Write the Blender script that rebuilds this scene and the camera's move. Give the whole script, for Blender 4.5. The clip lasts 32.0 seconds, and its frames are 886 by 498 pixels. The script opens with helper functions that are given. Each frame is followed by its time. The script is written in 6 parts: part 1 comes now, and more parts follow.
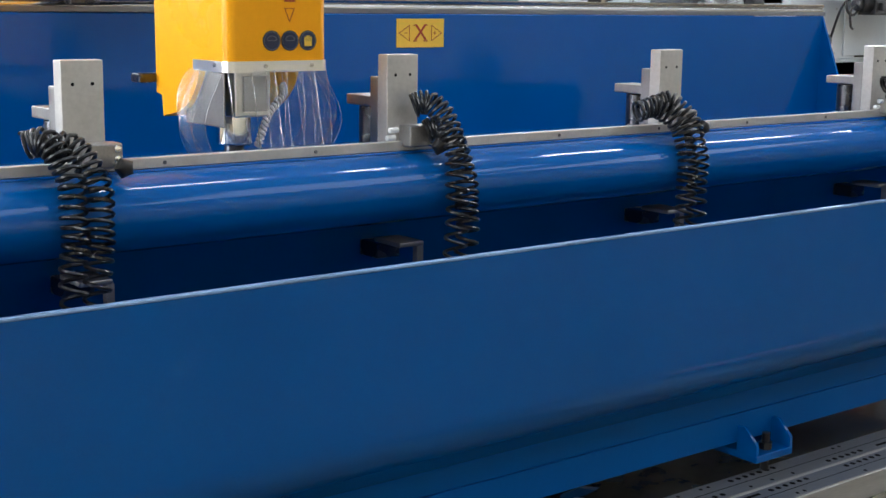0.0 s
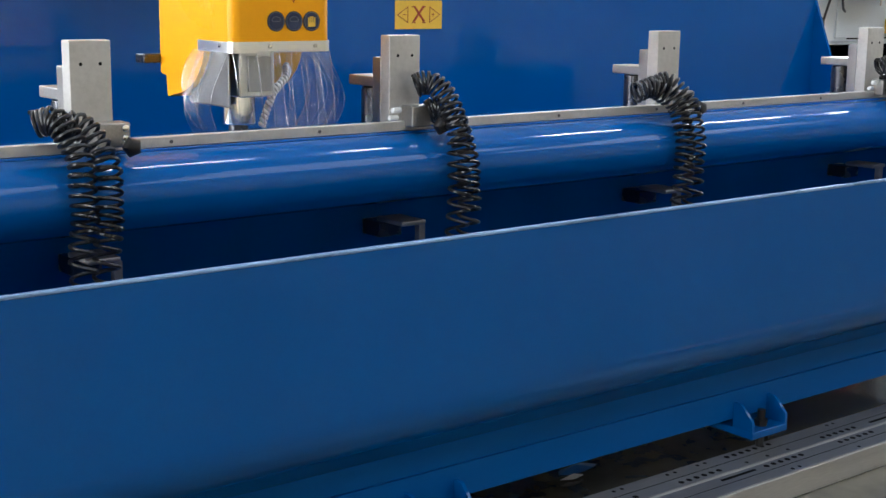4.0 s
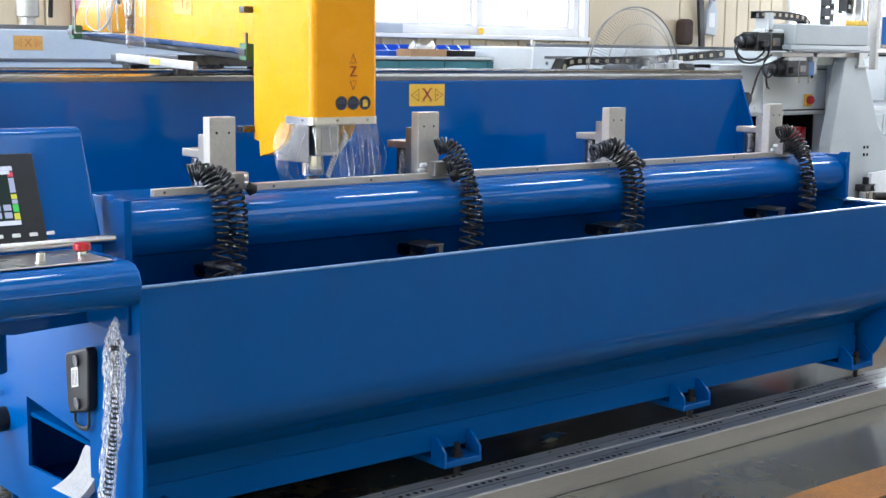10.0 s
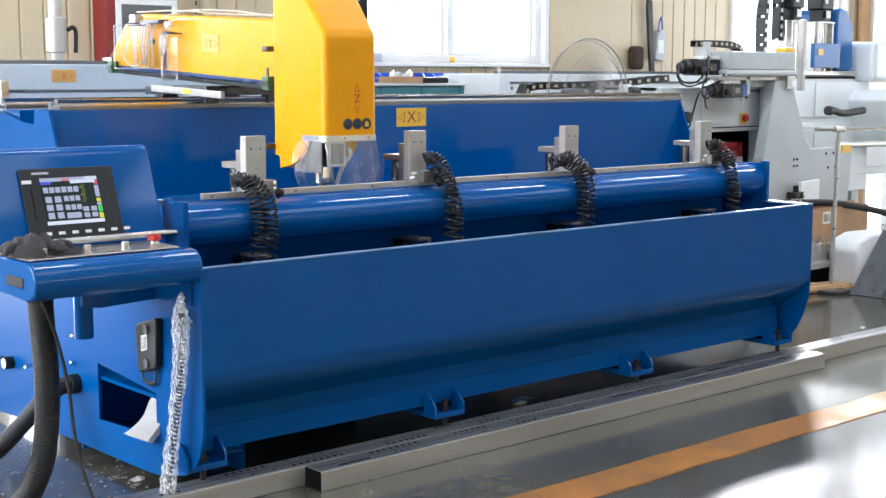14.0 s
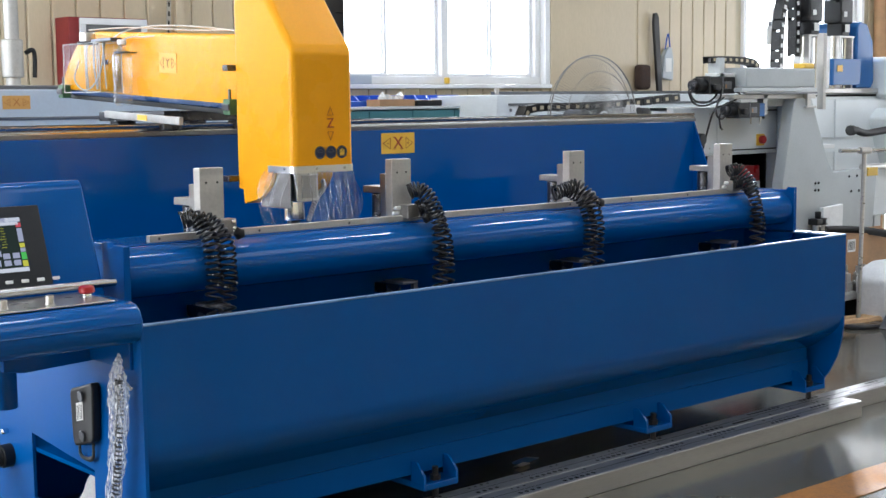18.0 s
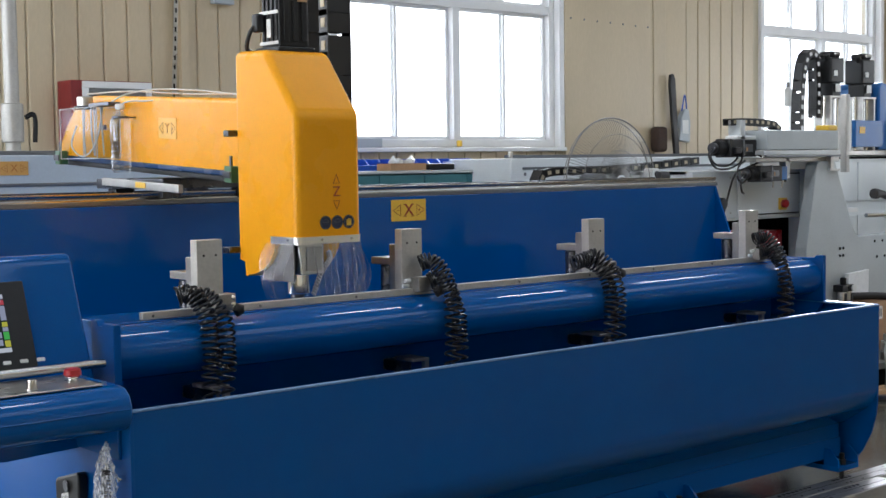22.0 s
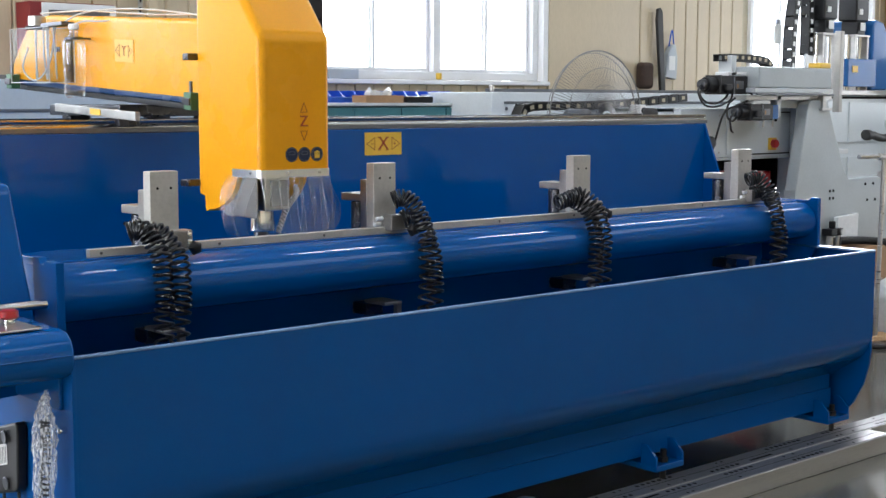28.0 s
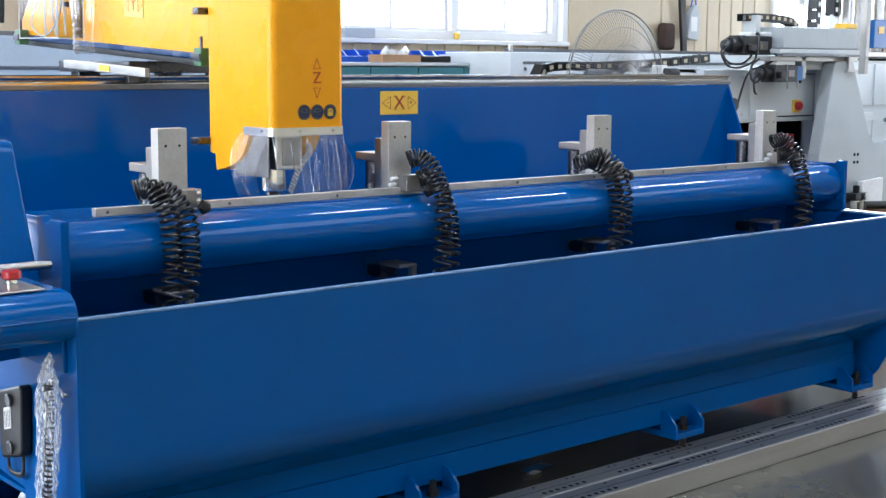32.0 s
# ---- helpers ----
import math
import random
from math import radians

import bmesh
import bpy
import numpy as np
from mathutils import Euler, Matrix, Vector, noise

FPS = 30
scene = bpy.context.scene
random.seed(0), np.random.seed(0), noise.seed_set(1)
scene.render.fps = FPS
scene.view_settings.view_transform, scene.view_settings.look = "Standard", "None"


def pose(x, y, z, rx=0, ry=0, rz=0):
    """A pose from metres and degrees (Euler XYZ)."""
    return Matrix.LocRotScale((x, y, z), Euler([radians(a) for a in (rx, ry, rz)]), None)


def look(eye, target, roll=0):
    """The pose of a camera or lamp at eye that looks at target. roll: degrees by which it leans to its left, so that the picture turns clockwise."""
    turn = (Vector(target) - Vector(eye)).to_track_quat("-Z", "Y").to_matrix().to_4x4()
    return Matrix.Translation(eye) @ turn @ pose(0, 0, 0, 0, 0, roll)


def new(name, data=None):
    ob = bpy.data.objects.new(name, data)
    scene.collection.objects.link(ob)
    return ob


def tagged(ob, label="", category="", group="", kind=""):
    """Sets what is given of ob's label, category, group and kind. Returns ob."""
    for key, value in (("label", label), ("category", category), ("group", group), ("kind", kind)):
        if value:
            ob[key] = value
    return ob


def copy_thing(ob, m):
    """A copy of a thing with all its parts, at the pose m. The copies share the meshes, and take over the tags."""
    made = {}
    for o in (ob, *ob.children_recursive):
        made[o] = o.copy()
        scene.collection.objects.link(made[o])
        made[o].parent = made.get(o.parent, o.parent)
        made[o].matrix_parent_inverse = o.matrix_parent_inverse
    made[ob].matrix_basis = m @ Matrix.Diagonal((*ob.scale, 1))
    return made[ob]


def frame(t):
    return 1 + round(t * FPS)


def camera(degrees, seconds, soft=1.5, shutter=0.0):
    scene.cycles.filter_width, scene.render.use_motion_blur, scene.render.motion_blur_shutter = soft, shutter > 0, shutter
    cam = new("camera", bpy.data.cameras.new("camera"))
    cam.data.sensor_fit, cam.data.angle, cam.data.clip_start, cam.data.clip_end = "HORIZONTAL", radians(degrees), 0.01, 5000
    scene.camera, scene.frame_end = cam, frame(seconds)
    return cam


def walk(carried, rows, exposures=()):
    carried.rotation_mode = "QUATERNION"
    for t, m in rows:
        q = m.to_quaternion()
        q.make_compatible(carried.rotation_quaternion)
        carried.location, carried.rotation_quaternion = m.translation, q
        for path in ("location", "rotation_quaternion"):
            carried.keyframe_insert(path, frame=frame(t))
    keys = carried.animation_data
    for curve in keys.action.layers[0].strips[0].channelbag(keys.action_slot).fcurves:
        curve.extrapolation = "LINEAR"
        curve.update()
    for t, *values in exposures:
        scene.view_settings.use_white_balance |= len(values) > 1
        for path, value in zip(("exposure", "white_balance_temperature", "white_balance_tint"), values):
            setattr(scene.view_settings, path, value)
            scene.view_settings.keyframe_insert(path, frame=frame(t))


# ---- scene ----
cam = camera(36.5, 32.0)
PATH = [
    (0.00, pose(-0.690, -2.311, 1.452, 79.48, -0.75, -37.82)),
    (0.50, pose(-0.726, -2.270, 1.447, 79.46, -0.86, -38.48)),
    (1.00, pose(-0.719, -2.288, 1.440, 79.04, -0.91, -38.37)),
    (1.50, pose(-0.729, -2.314, 1.453, 78.57, -0.92, -38.12)),
    (2.00, pose(-0.715, -2.334, 1.453, 78.74, -0.74, -37.94)),
    (2.50, pose(-0.717, -2.315, 1.455, 78.56, -0.93, -38.37)),
    (3.00, pose(-0.717, -2.334, 1.450, 78.61, -0.80, -38.27)),
    (5.50, pose(-0.799, -2.310, 1.446, 79.32, -1.04, -37.89)),
    (6.00, pose(-0.836, -2.441, 1.464, 79.68, -0.95, -37.06)),
    (6.50, pose(-0.988, -2.577, 1.482, 80.29, -0.81, -38.00)),
    (7.00, pose(-1.148, -2.733, 1.503, 80.66, -0.86, -38.67)),
    (7.50, pose(-1.319, -2.896, 1.512, 81.18, -0.58, -39.17)),
    (8.00, pose(-1.449, -3.024, 1.516, 81.27, -0.62, -39.26)),
    (8.50, pose(-1.526, -3.100, 1.519, 81.29, -0.67, -39.48)),
    (9.00, pose(-1.601, -3.175, 1.512, 81.61, -0.64, -39.63)),
    (9.50, pose(-1.666, -3.248, 1.520, 81.63, -0.72, -39.77)),
    (10.00, pose(-1.707, -3.297, 1.519, 81.76, -0.64, -39.62)),
    (10.50, pose(-1.805, -3.421, 1.521, 81.99, -0.55, -39.55)),
    (11.00, pose(-2.033, -3.644, 1.539, 82.23, -0.47, -40.03)),
    (11.50, pose(-2.162, -3.775, 1.539, 82.45, -0.25, -40.23)),
    (12.00, pose(-2.303, -3.907, 1.549, 82.59, -0.18, -40.40)),
    (12.50, pose(-2.426, -4.027, 1.548, 82.64, -0.34, -40.71)),
    (13.00, pose(-2.439, -4.061, 1.563, 82.44, -0.34, -40.51)),
    (13.50, pose(-2.470, -4.068, 1.551, 82.71, -0.29, -40.90)),
    (15.50, pose(-2.273, -3.875, 1.540, 82.67, 0.31, -41.46)),
    (16.00, pose(-2.052, -3.679, 1.536, 82.72, 0.29, -41.20)),
    (16.50, pose(-1.997, -3.614, 1.531, 82.81, 0.33, -41.25)),
    (17.00, pose(-1.956, -3.578, 1.526, 82.85, 0.36, -41.08)),
    (17.50, pose(-1.950, -3.563, 1.531, 82.91, 0.39, -41.17)),
    (18.00, pose(-1.942, -3.556, 1.530, 83.76, 0.63, -41.07)),
    (18.50, pose(-1.945, -3.566, 1.544, 84.77, 0.56, -40.89)),
    (19.00, pose(-1.948, -3.548, 1.546, 86.54, 0.33, -40.87)),
    (19.50, pose(-1.939, -3.531, 1.554, 88.18, 0.31, -41.19)),
    (20.00, pose(-1.947, -3.540, 1.560, 88.48, 0.82, -40.52)),
    (20.50, pose(-1.922, -3.512, 1.551, 88.14, 0.98, -40.80)),
    (21.00, pose(-1.803, -3.397, 1.549, 87.17, 1.08, -41.18)),
    (21.50, pose(-1.760, -3.341, 1.548, 86.90, 1.02, -41.11)),
    (22.00, pose(-1.755, -3.340, 1.552, 86.33, 0.77, -40.55)),
    (22.50, pose(-1.750, -3.334, 1.544, 85.80, 0.67, -40.50)),
    (23.00, pose(-1.751, -3.314, 1.538, 85.46, 0.22, -40.97)),
    (23.50, pose(-1.718, -3.287, 1.549, 85.95, -0.04, -41.19)),
    (24.00, pose(-1.708, -3.267, 1.562, 87.10, -0.17, -41.42)),
    (24.50, pose(-1.702, -3.268, 1.564, 88.48, -0.03, -41.45)),
    (26.50, pose(-1.612, -3.167, 1.554, 86.29, 0.23, -42.02)),
    (27.00, pose(-1.565, -3.120, 1.548, 85.30, -0.11, -41.86)),
    (27.50, pose(-1.543, -3.097, 1.541, 84.28, -0.18, -41.48)),
    (28.00, pose(-1.537, -3.104, 1.530, 83.63, -0.15, -41.39)),
    (28.50, pose(-1.537, -3.099, 1.532, 83.31, -0.11, -41.67)),
    (29.00, pose(-1.526, -3.085, 1.527, 82.80, -0.21, -41.70)),
    (29.50, pose(-1.469, -3.026, 1.517, 82.23, -0.11, -41.67)),
    (30.00, pose(-1.465, -3.023, 1.519, 82.36, -0.20, -40.81)),
    (30.50, pose(-1.445, -2.995, 1.517, 82.16, -0.41, -41.30)),
    (31.00, pose(-1.451, -3.008, 1.518, 81.78, -0.57, -41.49)),
    (31.50, pose(-1.454, -3.002, 1.514, 81.91, -0.41, -41.10)),
    (32.00, pose(-1.458, -3.019, 1.510, 82.07, -0.39, -40.62)),
]
STOPS = [(0.0, -0.15), (5.0, -0.04), (9.0, 0.1), (13.0, 0.05), (17.0, -0.1), (18.5, -0.6), (20.0, -1.18), (22.0, -0.88), (24.0, -0.98), (26.5, -0.84), (28.0, -0.5), (30.0, -0.14), (32.0, -0.04)]
KELVIN = {9.0: 5600, 30.0: 5650, 32.0: 5500}
EXPO = [(t, e + 2.0, KELVIN.get(t, 5850), 10) for t, e in STOPS]
walk(cam, PATH, EXPO)

# ---- world and large lights ----
SUN_ROT = radians(53.9)
world = bpy.data.worlds.new("world")
scene.world = world
world.use_nodes = True
wn = world.node_tree
sky = wn.nodes.new("ShaderNodeTexSky")
sky.sky_type = "NISHITA"
sky.sun_disc = False
sky.sun_elevation = radians(25.8)
sky.sun_rotation = SUN_ROT
wn.links.new(sky.outputs[0], wn.nodes["Background"].inputs[0])
wn.nodes["Background"].inputs[1].default_value = 0.05


ROOF_LIGHTS = (-2.4, 1.2, 4.8, 8.4)
SKYLIGHTS = [-2.2 + 1.62 * k for k in range(8)]


def area_lamp(name, eye, target, sx, sy, watts, colour=(1, 1, 1)):
    data = bpy.data.lights.new(name, "AREA")
    data.shape, data.size, data.size_y, data.energy, data.color = "RECTANGLE", sx, sy, watts, colour
    ob = new(name, data)
    ob.matrix_world = look(eye, target)
    return ob


# daylight through the tall window of the west wall, the clear roof panels and the east gate
area_lamp("west_window_light", (-5.85, 2.9, 2.7), (0, 2.9, 1.4), 2.6, 3.2, 100, (1.0, 0.98, 0.94))
area_lamp("west_gate_light", (-5.85, -0.7, 1.6), (0, 0.4, 0.2), 2.4, 2.8, 56, (1.0, 0.98, 0.94))
for sx in ROOF_LIGHTS:
    area_lamp("roof_light", (sx, -3.8, 5.19), (sx, -3.8, 0), 2.6, 3.0, 7 if sx < 0 else 17, (0.95, 0.98, 1.0))
area_lamp("east_gate_light", (15.85, -1.0, 2.0), (7.0, 1.6, 0.6), 3.0, 3.6, 72, (1.0, 0.98, 0.96))

# narrow skylights along the roof ridge
for sx in SKYLIGHTS:
    area_lamp("skylight_light", (sx, 0.45, 5.19), (sx, 0.45, 0), 1.0, 0.22, 6 if sx < 4 else 9.5, (0.96, 0.98, 1.0))

# hazy low sun that falls through the tall north windows onto the floor east and south of the machine
sun = bpy.data.lights.new("sun", "SUN")
sun.energy, sun.angle, sun.color = 2.3, radians(4), (1.0, 0.97, 0.93)
sun_ob = new("sun", sun)
sun_ob.matrix_world = look((8.1, 5.9, 4.84), (0, 0, 0))


# ---- materials ----
def mat(name, colour, rough=0.5, metal=0.0, var=0.10, scale=6.0, bump=0.03, fine=90.0, coat=0.0, dark=None, stretch=None, spec=0.5):
    m = bpy.data.materials.new(name)
    m.use_nodes = True
    nt = m.node_tree
    n, l = nt.nodes, nt.links
    b = n["Principled BSDF"]
    tc = n.new("ShaderNodeTexCoord")
    mp = n.new("ShaderNodeMapping")
    if stretch:
        mp.inputs["Scale"].default_value = stretch
    l.new(tc.outputs["Object"], mp.inputs[0])
    n1 = n.new("ShaderNodeTexNoise")
    n1.inputs["Scale"].default_value = scale
    n1.inputs["Detail"].default_value = 5
    n2 = n.new("ShaderNodeTexNoise")
    n2.inputs["Scale"].default_value = fine
    n2.inputs["Detail"].default_value = 3
    for q in (n1, n2):
        l.new(mp.outputs[0], q.inputs["Vector"])
    add = n.new("ShaderNodeMix")
    add.data_type = "FLOAT"
    add.inputs[0].default_value = 0.35
    l.new(n1.outputs[0], add.inputs[2])
    l.new(n2.outputs[0], add.inputs[3])
    ramp = n.new("ShaderNodeValToRGB")
    lo = dark or tuple(c * (1 - var) for c in colour)
    hi = tuple(min(1, c * (1 + var)) for c in colour)
    ramp.color_ramp.elements[0].position, ramp.color_ramp.elements[0].color = 0.36, (*lo, 1)
    ramp.color_ramp.elements[1].position, ramp.color_ramp.elements[1].color = 0.62, (*hi, 1)
    l.new(add.outputs[0], ramp.inputs[0])
    l.new(ramp.outputs[0], b.inputs["Base Color"])
    mr = n.new("ShaderNodeMapRange")
    mr.inputs["From Min"].default_value, mr.inputs["From Max"].default_value = 0.3, 0.7
    mr.inputs["To Min"].default_value, mr.inputs["To Max"].default_value = max(0.02, rough * 0.8), min(1, rough * 1.2)
    l.new(n1.outputs[0], mr.inputs[0])
    l.new(mr.outputs[0], b.inputs["Roughness"])
    b.inputs["Metallic"].default_value = metal
    b.inputs["Coat Weight"].default_value = coat
    b.inputs["Coat Roughness"].default_value = 0.12
    b.inputs["Specular IOR Level"].default_value = spec
    if bump:
        bp = n.new("ShaderNodeBump")
        bp.inputs["Strength"].default_value = bump
        bp.inputs["Distance"].default_value = 0.01
        l.new(add.outputs[0], bp.inputs["Height"])
        l.new(bp.outputs[0], b.inputs["Normal"])
    return m


def veil(name, colour, cover, rough):
    """Thin whitish film: part lets light through, part shines and scatters."""
    m = mat(name, colour, rough, var=0.06, scale=25, bump=0.35)
    nt = m.node_tree
    t = nt.nodes.new("ShaderNodeBsdfTransparent")
    mx = nt.nodes.new("ShaderNodeMixShader")
    mx.inputs[0].default_value = cover
    nt.links.new(t.outputs[0], mx.inputs[1])
    nt.links.new(nt.nodes["Principled BSDF"].outputs[0], mx.inputs[2])
    nt.links.new(mx.outputs[0], nt.nodes["Material Output"].inputs[0])
    return m


def film_sheet(name, colour, lo, hi, rough):
    """Crumpled clear film: white patches stand in for highlights on its folds, beside clear patches."""
    m = veil(name, colour, lo, rough)
    nt = m.node_tree
    nz = nt.nodes.new("ShaderNodeTexNoise")
    nz.inputs["Scale"].default_value = 24
    nz.inputs["Detail"].default_value = 2
    mr = nt.nodes.new("ShaderNodeMapRange")
    mr.inputs["From Min"].default_value, mr.inputs["From Max"].default_value = 0.48, 0.70
    mr.inputs["To Min"].default_value, mr.inputs["To Max"].default_value = lo, hi
    nt.links.new(nz.outputs[0], mr.inputs[0])
    mx = [q for q in nt.nodes if q.bl_idname == "ShaderNodeMixShader"][0]
    nt.links.new(mr.outputs[0], mx.inputs[0])
    return m


def emit(name, colour, strength):
    m = bpy.data.materials.new(name)
    m.use_nodes = True
    nt = m.node_tree
    e = nt.nodes.new("ShaderNodeEmission")
    e.inputs[0].default_value = (*colour, 1)
    e.inputs[1].default_value = strength
    nt.links.new(e.outputs[0], nt.nodes["Material Output"].inputs[0])
    return m


def clear(name, tint, gloss=0.12, rough=0.08, wavy=0.4, slant=0.12):
    """Thin clear plastic or glass: mostly lets light through, with more shine at a slant."""
    m = bpy.data.materials.new(name)
    m.use_nodes = True
    nt = m.node_tree
    n, l = nt.nodes, nt.links
    t = n.new("ShaderNodeBsdfTransparent")
    t.inputs[0].default_value = (*tint, 1)
    g = n.new("ShaderNodeBsdfGlossy")
    g.inputs["Roughness"].default_value = rough
    f = n.new("ShaderNodeLayerWeight")
    f.inputs[0].default_value = slant
    if wavy:
        nz = n.new("ShaderNodeTexNoise")
        nz.inputs["Scale"].default_value = 14
        bp = n.new("ShaderNodeBump")
        bp.inputs["Strength"].default_value = wavy
        bp.inputs["Distance"].default_value = 0.02
        l.new(nz.outputs[0], bp.inputs["Height"])
        l.new(bp.outputs[0], g.inputs["Normal"])
    ma = n.new("ShaderNodeMath")
    ma.operation = "ADD"
    ma.use_clamp = True
    ma.inputs[1].default_value = gloss
    l.new(f.outputs["Facing"], ma.inputs[0])
    mx = n.new("ShaderNodeMixShader")
    l.new(ma.outputs[0], mx.inputs[0])
    l.new(t.outputs[0], mx.inputs[1])
    l.new(g.outputs[0], mx.inputs[2])
    l.new(mx.outputs[0], n["Material Output"].inputs[0])
    return m


M = {}
M["blue"] = mat("blue_machine_paint", (0.0030, 0.080, 0.296), 0.085, var=0.05, scale=2.2, bump=0.004, fine=120, spec=0.32)
M["yellow"] = mat("orange_yellow_cover_paint", (0.86, 0.365, 0.002), 0.30, var=0.03, scale=4, bump=0.004, spec=0.18)
# edge wear, paled further to hold the sky's reflection in its colour
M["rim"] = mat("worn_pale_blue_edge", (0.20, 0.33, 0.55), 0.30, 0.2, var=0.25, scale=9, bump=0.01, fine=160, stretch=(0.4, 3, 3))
M["navy"] = mat("dark_navy_paint", (0.006, 0.035, 0.12), 0.3, var=0.08, bump=0.01)
M["blue_plate"] = mat("blue_powder_coat", (0.0030, 0.080, 0.296), 0.42, var=0.05, scale=2.2, bump=0.006, fine=120, spec=0.1)
M["alu_bar"] = mat("extruded_aluminium", (0.50, 0.49, 0.47), 0.40, 0.75, var=0.14, scale=5, bump=0.015, fine=160, stretch=(0.15, 3, 3))
M["alu_top"] = mat("grey_extruded_aluminium", (0.26, 0.26, 0.265), 0.42, 0.5, var=0.16, scale=6, bump=0.015, fine=160, stretch=(0.15, 3, 3))
M["wrap"] = mat("pale_bubble_foam", (0.45, 0.45, 0.46), 0.5, var=0.10, scale=60, bump=0.5, fine=120)
M["steel"] = mat("ground_steel", (0.55, 0.53, 0.50), 0.32, 1.0, var=0.10, scale=10, bump=0.02, fine=220, stretch=(1, 1, 6))
M["alu"] = mat("brushed_aluminium", (0.78, 0.77, 0.75), 0.34, 1.0, var=0.08, scale=6, bump=0.02, fine=260, stretch=(0.2, 4, 4))
M["alu_dull"] = mat("dull_milled_aluminium", (0.49, 0.475, 0.445), 0.52, 0.55, var=0.10, scale=14, bump=0.02)
M["chrome"] = mat("polished_steel", (0.80, 0.80, 0.80), 0.12, 1.0, var=0.03, bump=0.0)
M["dark_steel"] = mat("dark_oiled_steel", (0.10, 0.10, 0.11), 0.30, 0.9, var=0.2, scale=9, bump=0.03)
M["black"] = mat("black_plastic", (0.011, 0.011, 0.012), 0.42, var=0.2, bump=0.02, spec=0.35)
M["rubber"] = mat("black_rubber", (0.020, 0.019, 0.019), 0.5, var=0.25, bump=0.03)
M["hose"] = mat("shiny_black_hose", (0.008, 0.008, 0.009), 0.30, var=0.2, bump=0.0)
M["grey"] = mat("light_grey_machine_paint", (0.73, 0.765, 0.78), 0.40, var=0.05, scale=3, bump=0.015)
M["blue_grey"] = mat("blue_grey_machine_paint", (0.47, 0.54, 0.60), 0.42, var=0.06, scale=3, bump=0.015)
M["deeper_grey"] = mat("darker_grey_casting_paint", (0.43, 0.46, 0.465), 0.45, var=0.07, scale=4, bump=0.02)
M["grey_dark"] = mat("mid_grey_machine_paint", (0.56, 0.585, 0.59), 0.42, var=0.06, scale=3, bump=0.015)
M["white"] = mat("white_plastic", (0.80, 0.80, 0.79), 0.45, var=0.04, bump=0.01)
M["foam"] = mat("white_foam", (0.85, 0.85, 0.85), 0.85, var=0.05, scale=30, bump=0.10)
M["red"] = mat("red_plastic", (0.40, 0.015, 0.018), 0.32, var=0.08, bump=0.01)
M["red_dull"] = mat("dark_red_paint", (0.22, 0.02, 0.02), 0.5, var=0.12)
M["label_yellow"] = mat("yellow_label_film", (0.80, 0.50, 0.05), 0.4, var=0.06, bump=0.01)
M["label_faint"] = mat("faded_label_print", (0.45, 0.17, 0.03), 0.5, var=0.1, bump=0)
M["tube"] = mat("milky_air_tube", (0.52, 0.52, 0.50), 0.3, var=0.05, bump=0)
M["brown"] = mat("dark_brown_plush", (0.05, 0.03, 0.022), 0.9, var=0.3, scale=30, bump=0.3)
M["steel_mid"] = mat("dark_ground_steel", (0.32, 0.31, 0.30), 0.46, 1.0, var=0.15, scale=10, bump=0.02, fine=220)
M["label_far"] = mat("browned_label_film", (0.60, 0.33, 0.09), 0.5, var=0.06, bump=0.01)
M["label_pale"] = mat("sun_faded_label_film", (0.88, 0.50, 0.10), 0.5, var=0.06, bump=0.01)
M["rail"] = mat("oiled_guide_rail_steel", (0.52, 0.51, 0.50), 0.20, 1.0, var=0.15, scale=7, bump=0.01, stretch=(0.2, 3, 3))
M["label_red"] = mat("red_label_print", (0.32, 0.03, 0.015), 0.5, var=0.05, bump=0)
M["label_blue"] = mat("dark_blue_label_print", (0.01, 0.02, 0.06), 0.4, var=0.05, bump=0)
M["label_white"] = mat("white_label_paper", (0.78, 0.78, 0.76), 0.6, var=0.05, bump=0.01)
M["orange_line"] = mat("worn_orange_floor_paint", (0.31, 0.135, 0.038), 0.6, var=0.22, scale=5, bump=0.01, dark=(0.20, 0.10, 0.045), spec=0.08)
M["floor"] = mat("dark_green_grey_floor_coating", (0.088, 0.082, 0.064), 0.15, var=0.30, scale=1.3, bump=0.008, fine=14, spec=0.62)
M["wall"] = mat("cream_wall_panel_paint", (0.58, 0.48, 0.325), 0.42, var=0.06, scale=2.5, bump=0.02, stretch=(1, 1, 0.25))
M["wall_joint"] = mat("cream_wall_backing", (0.52, 0.455, 0.325), 0.6, var=0.08, scale=3)
M["ceiling"] = mat("pale_roof_sheet", (0.62, 0.62, 0.60), 0.6, var=0.06, scale=2)
M["frame"] = mat("white_window_profile", (0.82, 0.82, 0.82), 0.4, var=0.04, bump=0.01)
M["carton"] = mat("brown_cardboard", (0.42, 0.25, 0.13), 0.8, var=0.12, scale=12, bump=0.04)
M["wood"] = mat("pale_split_wood", (0.48, 0.30, 0.15), 0.7, var=0.3, scale=8, bump=0.15, stretch=(0.3, 3, 3))
M["teal"] = mat("dark_green_bench_paint", (0.05, 0.17, 0.19), 0.45, var=0.1, scale=4)
M["bin_blue"] = mat("blue_storage_bin_plastic", (0.02, 0.10, 0.55), 0.35, var=0.08, bump=0.01)
M["blue_far"] = mat("mid_blue_cover_paint", (0.018, 0.12, 0.36), 0.35, var=0.06, bump=0.01)
M["green"] = mat("dull_green_bracket_paint", (0.065, 0.16, 0.075), 0.45, var=0.1)
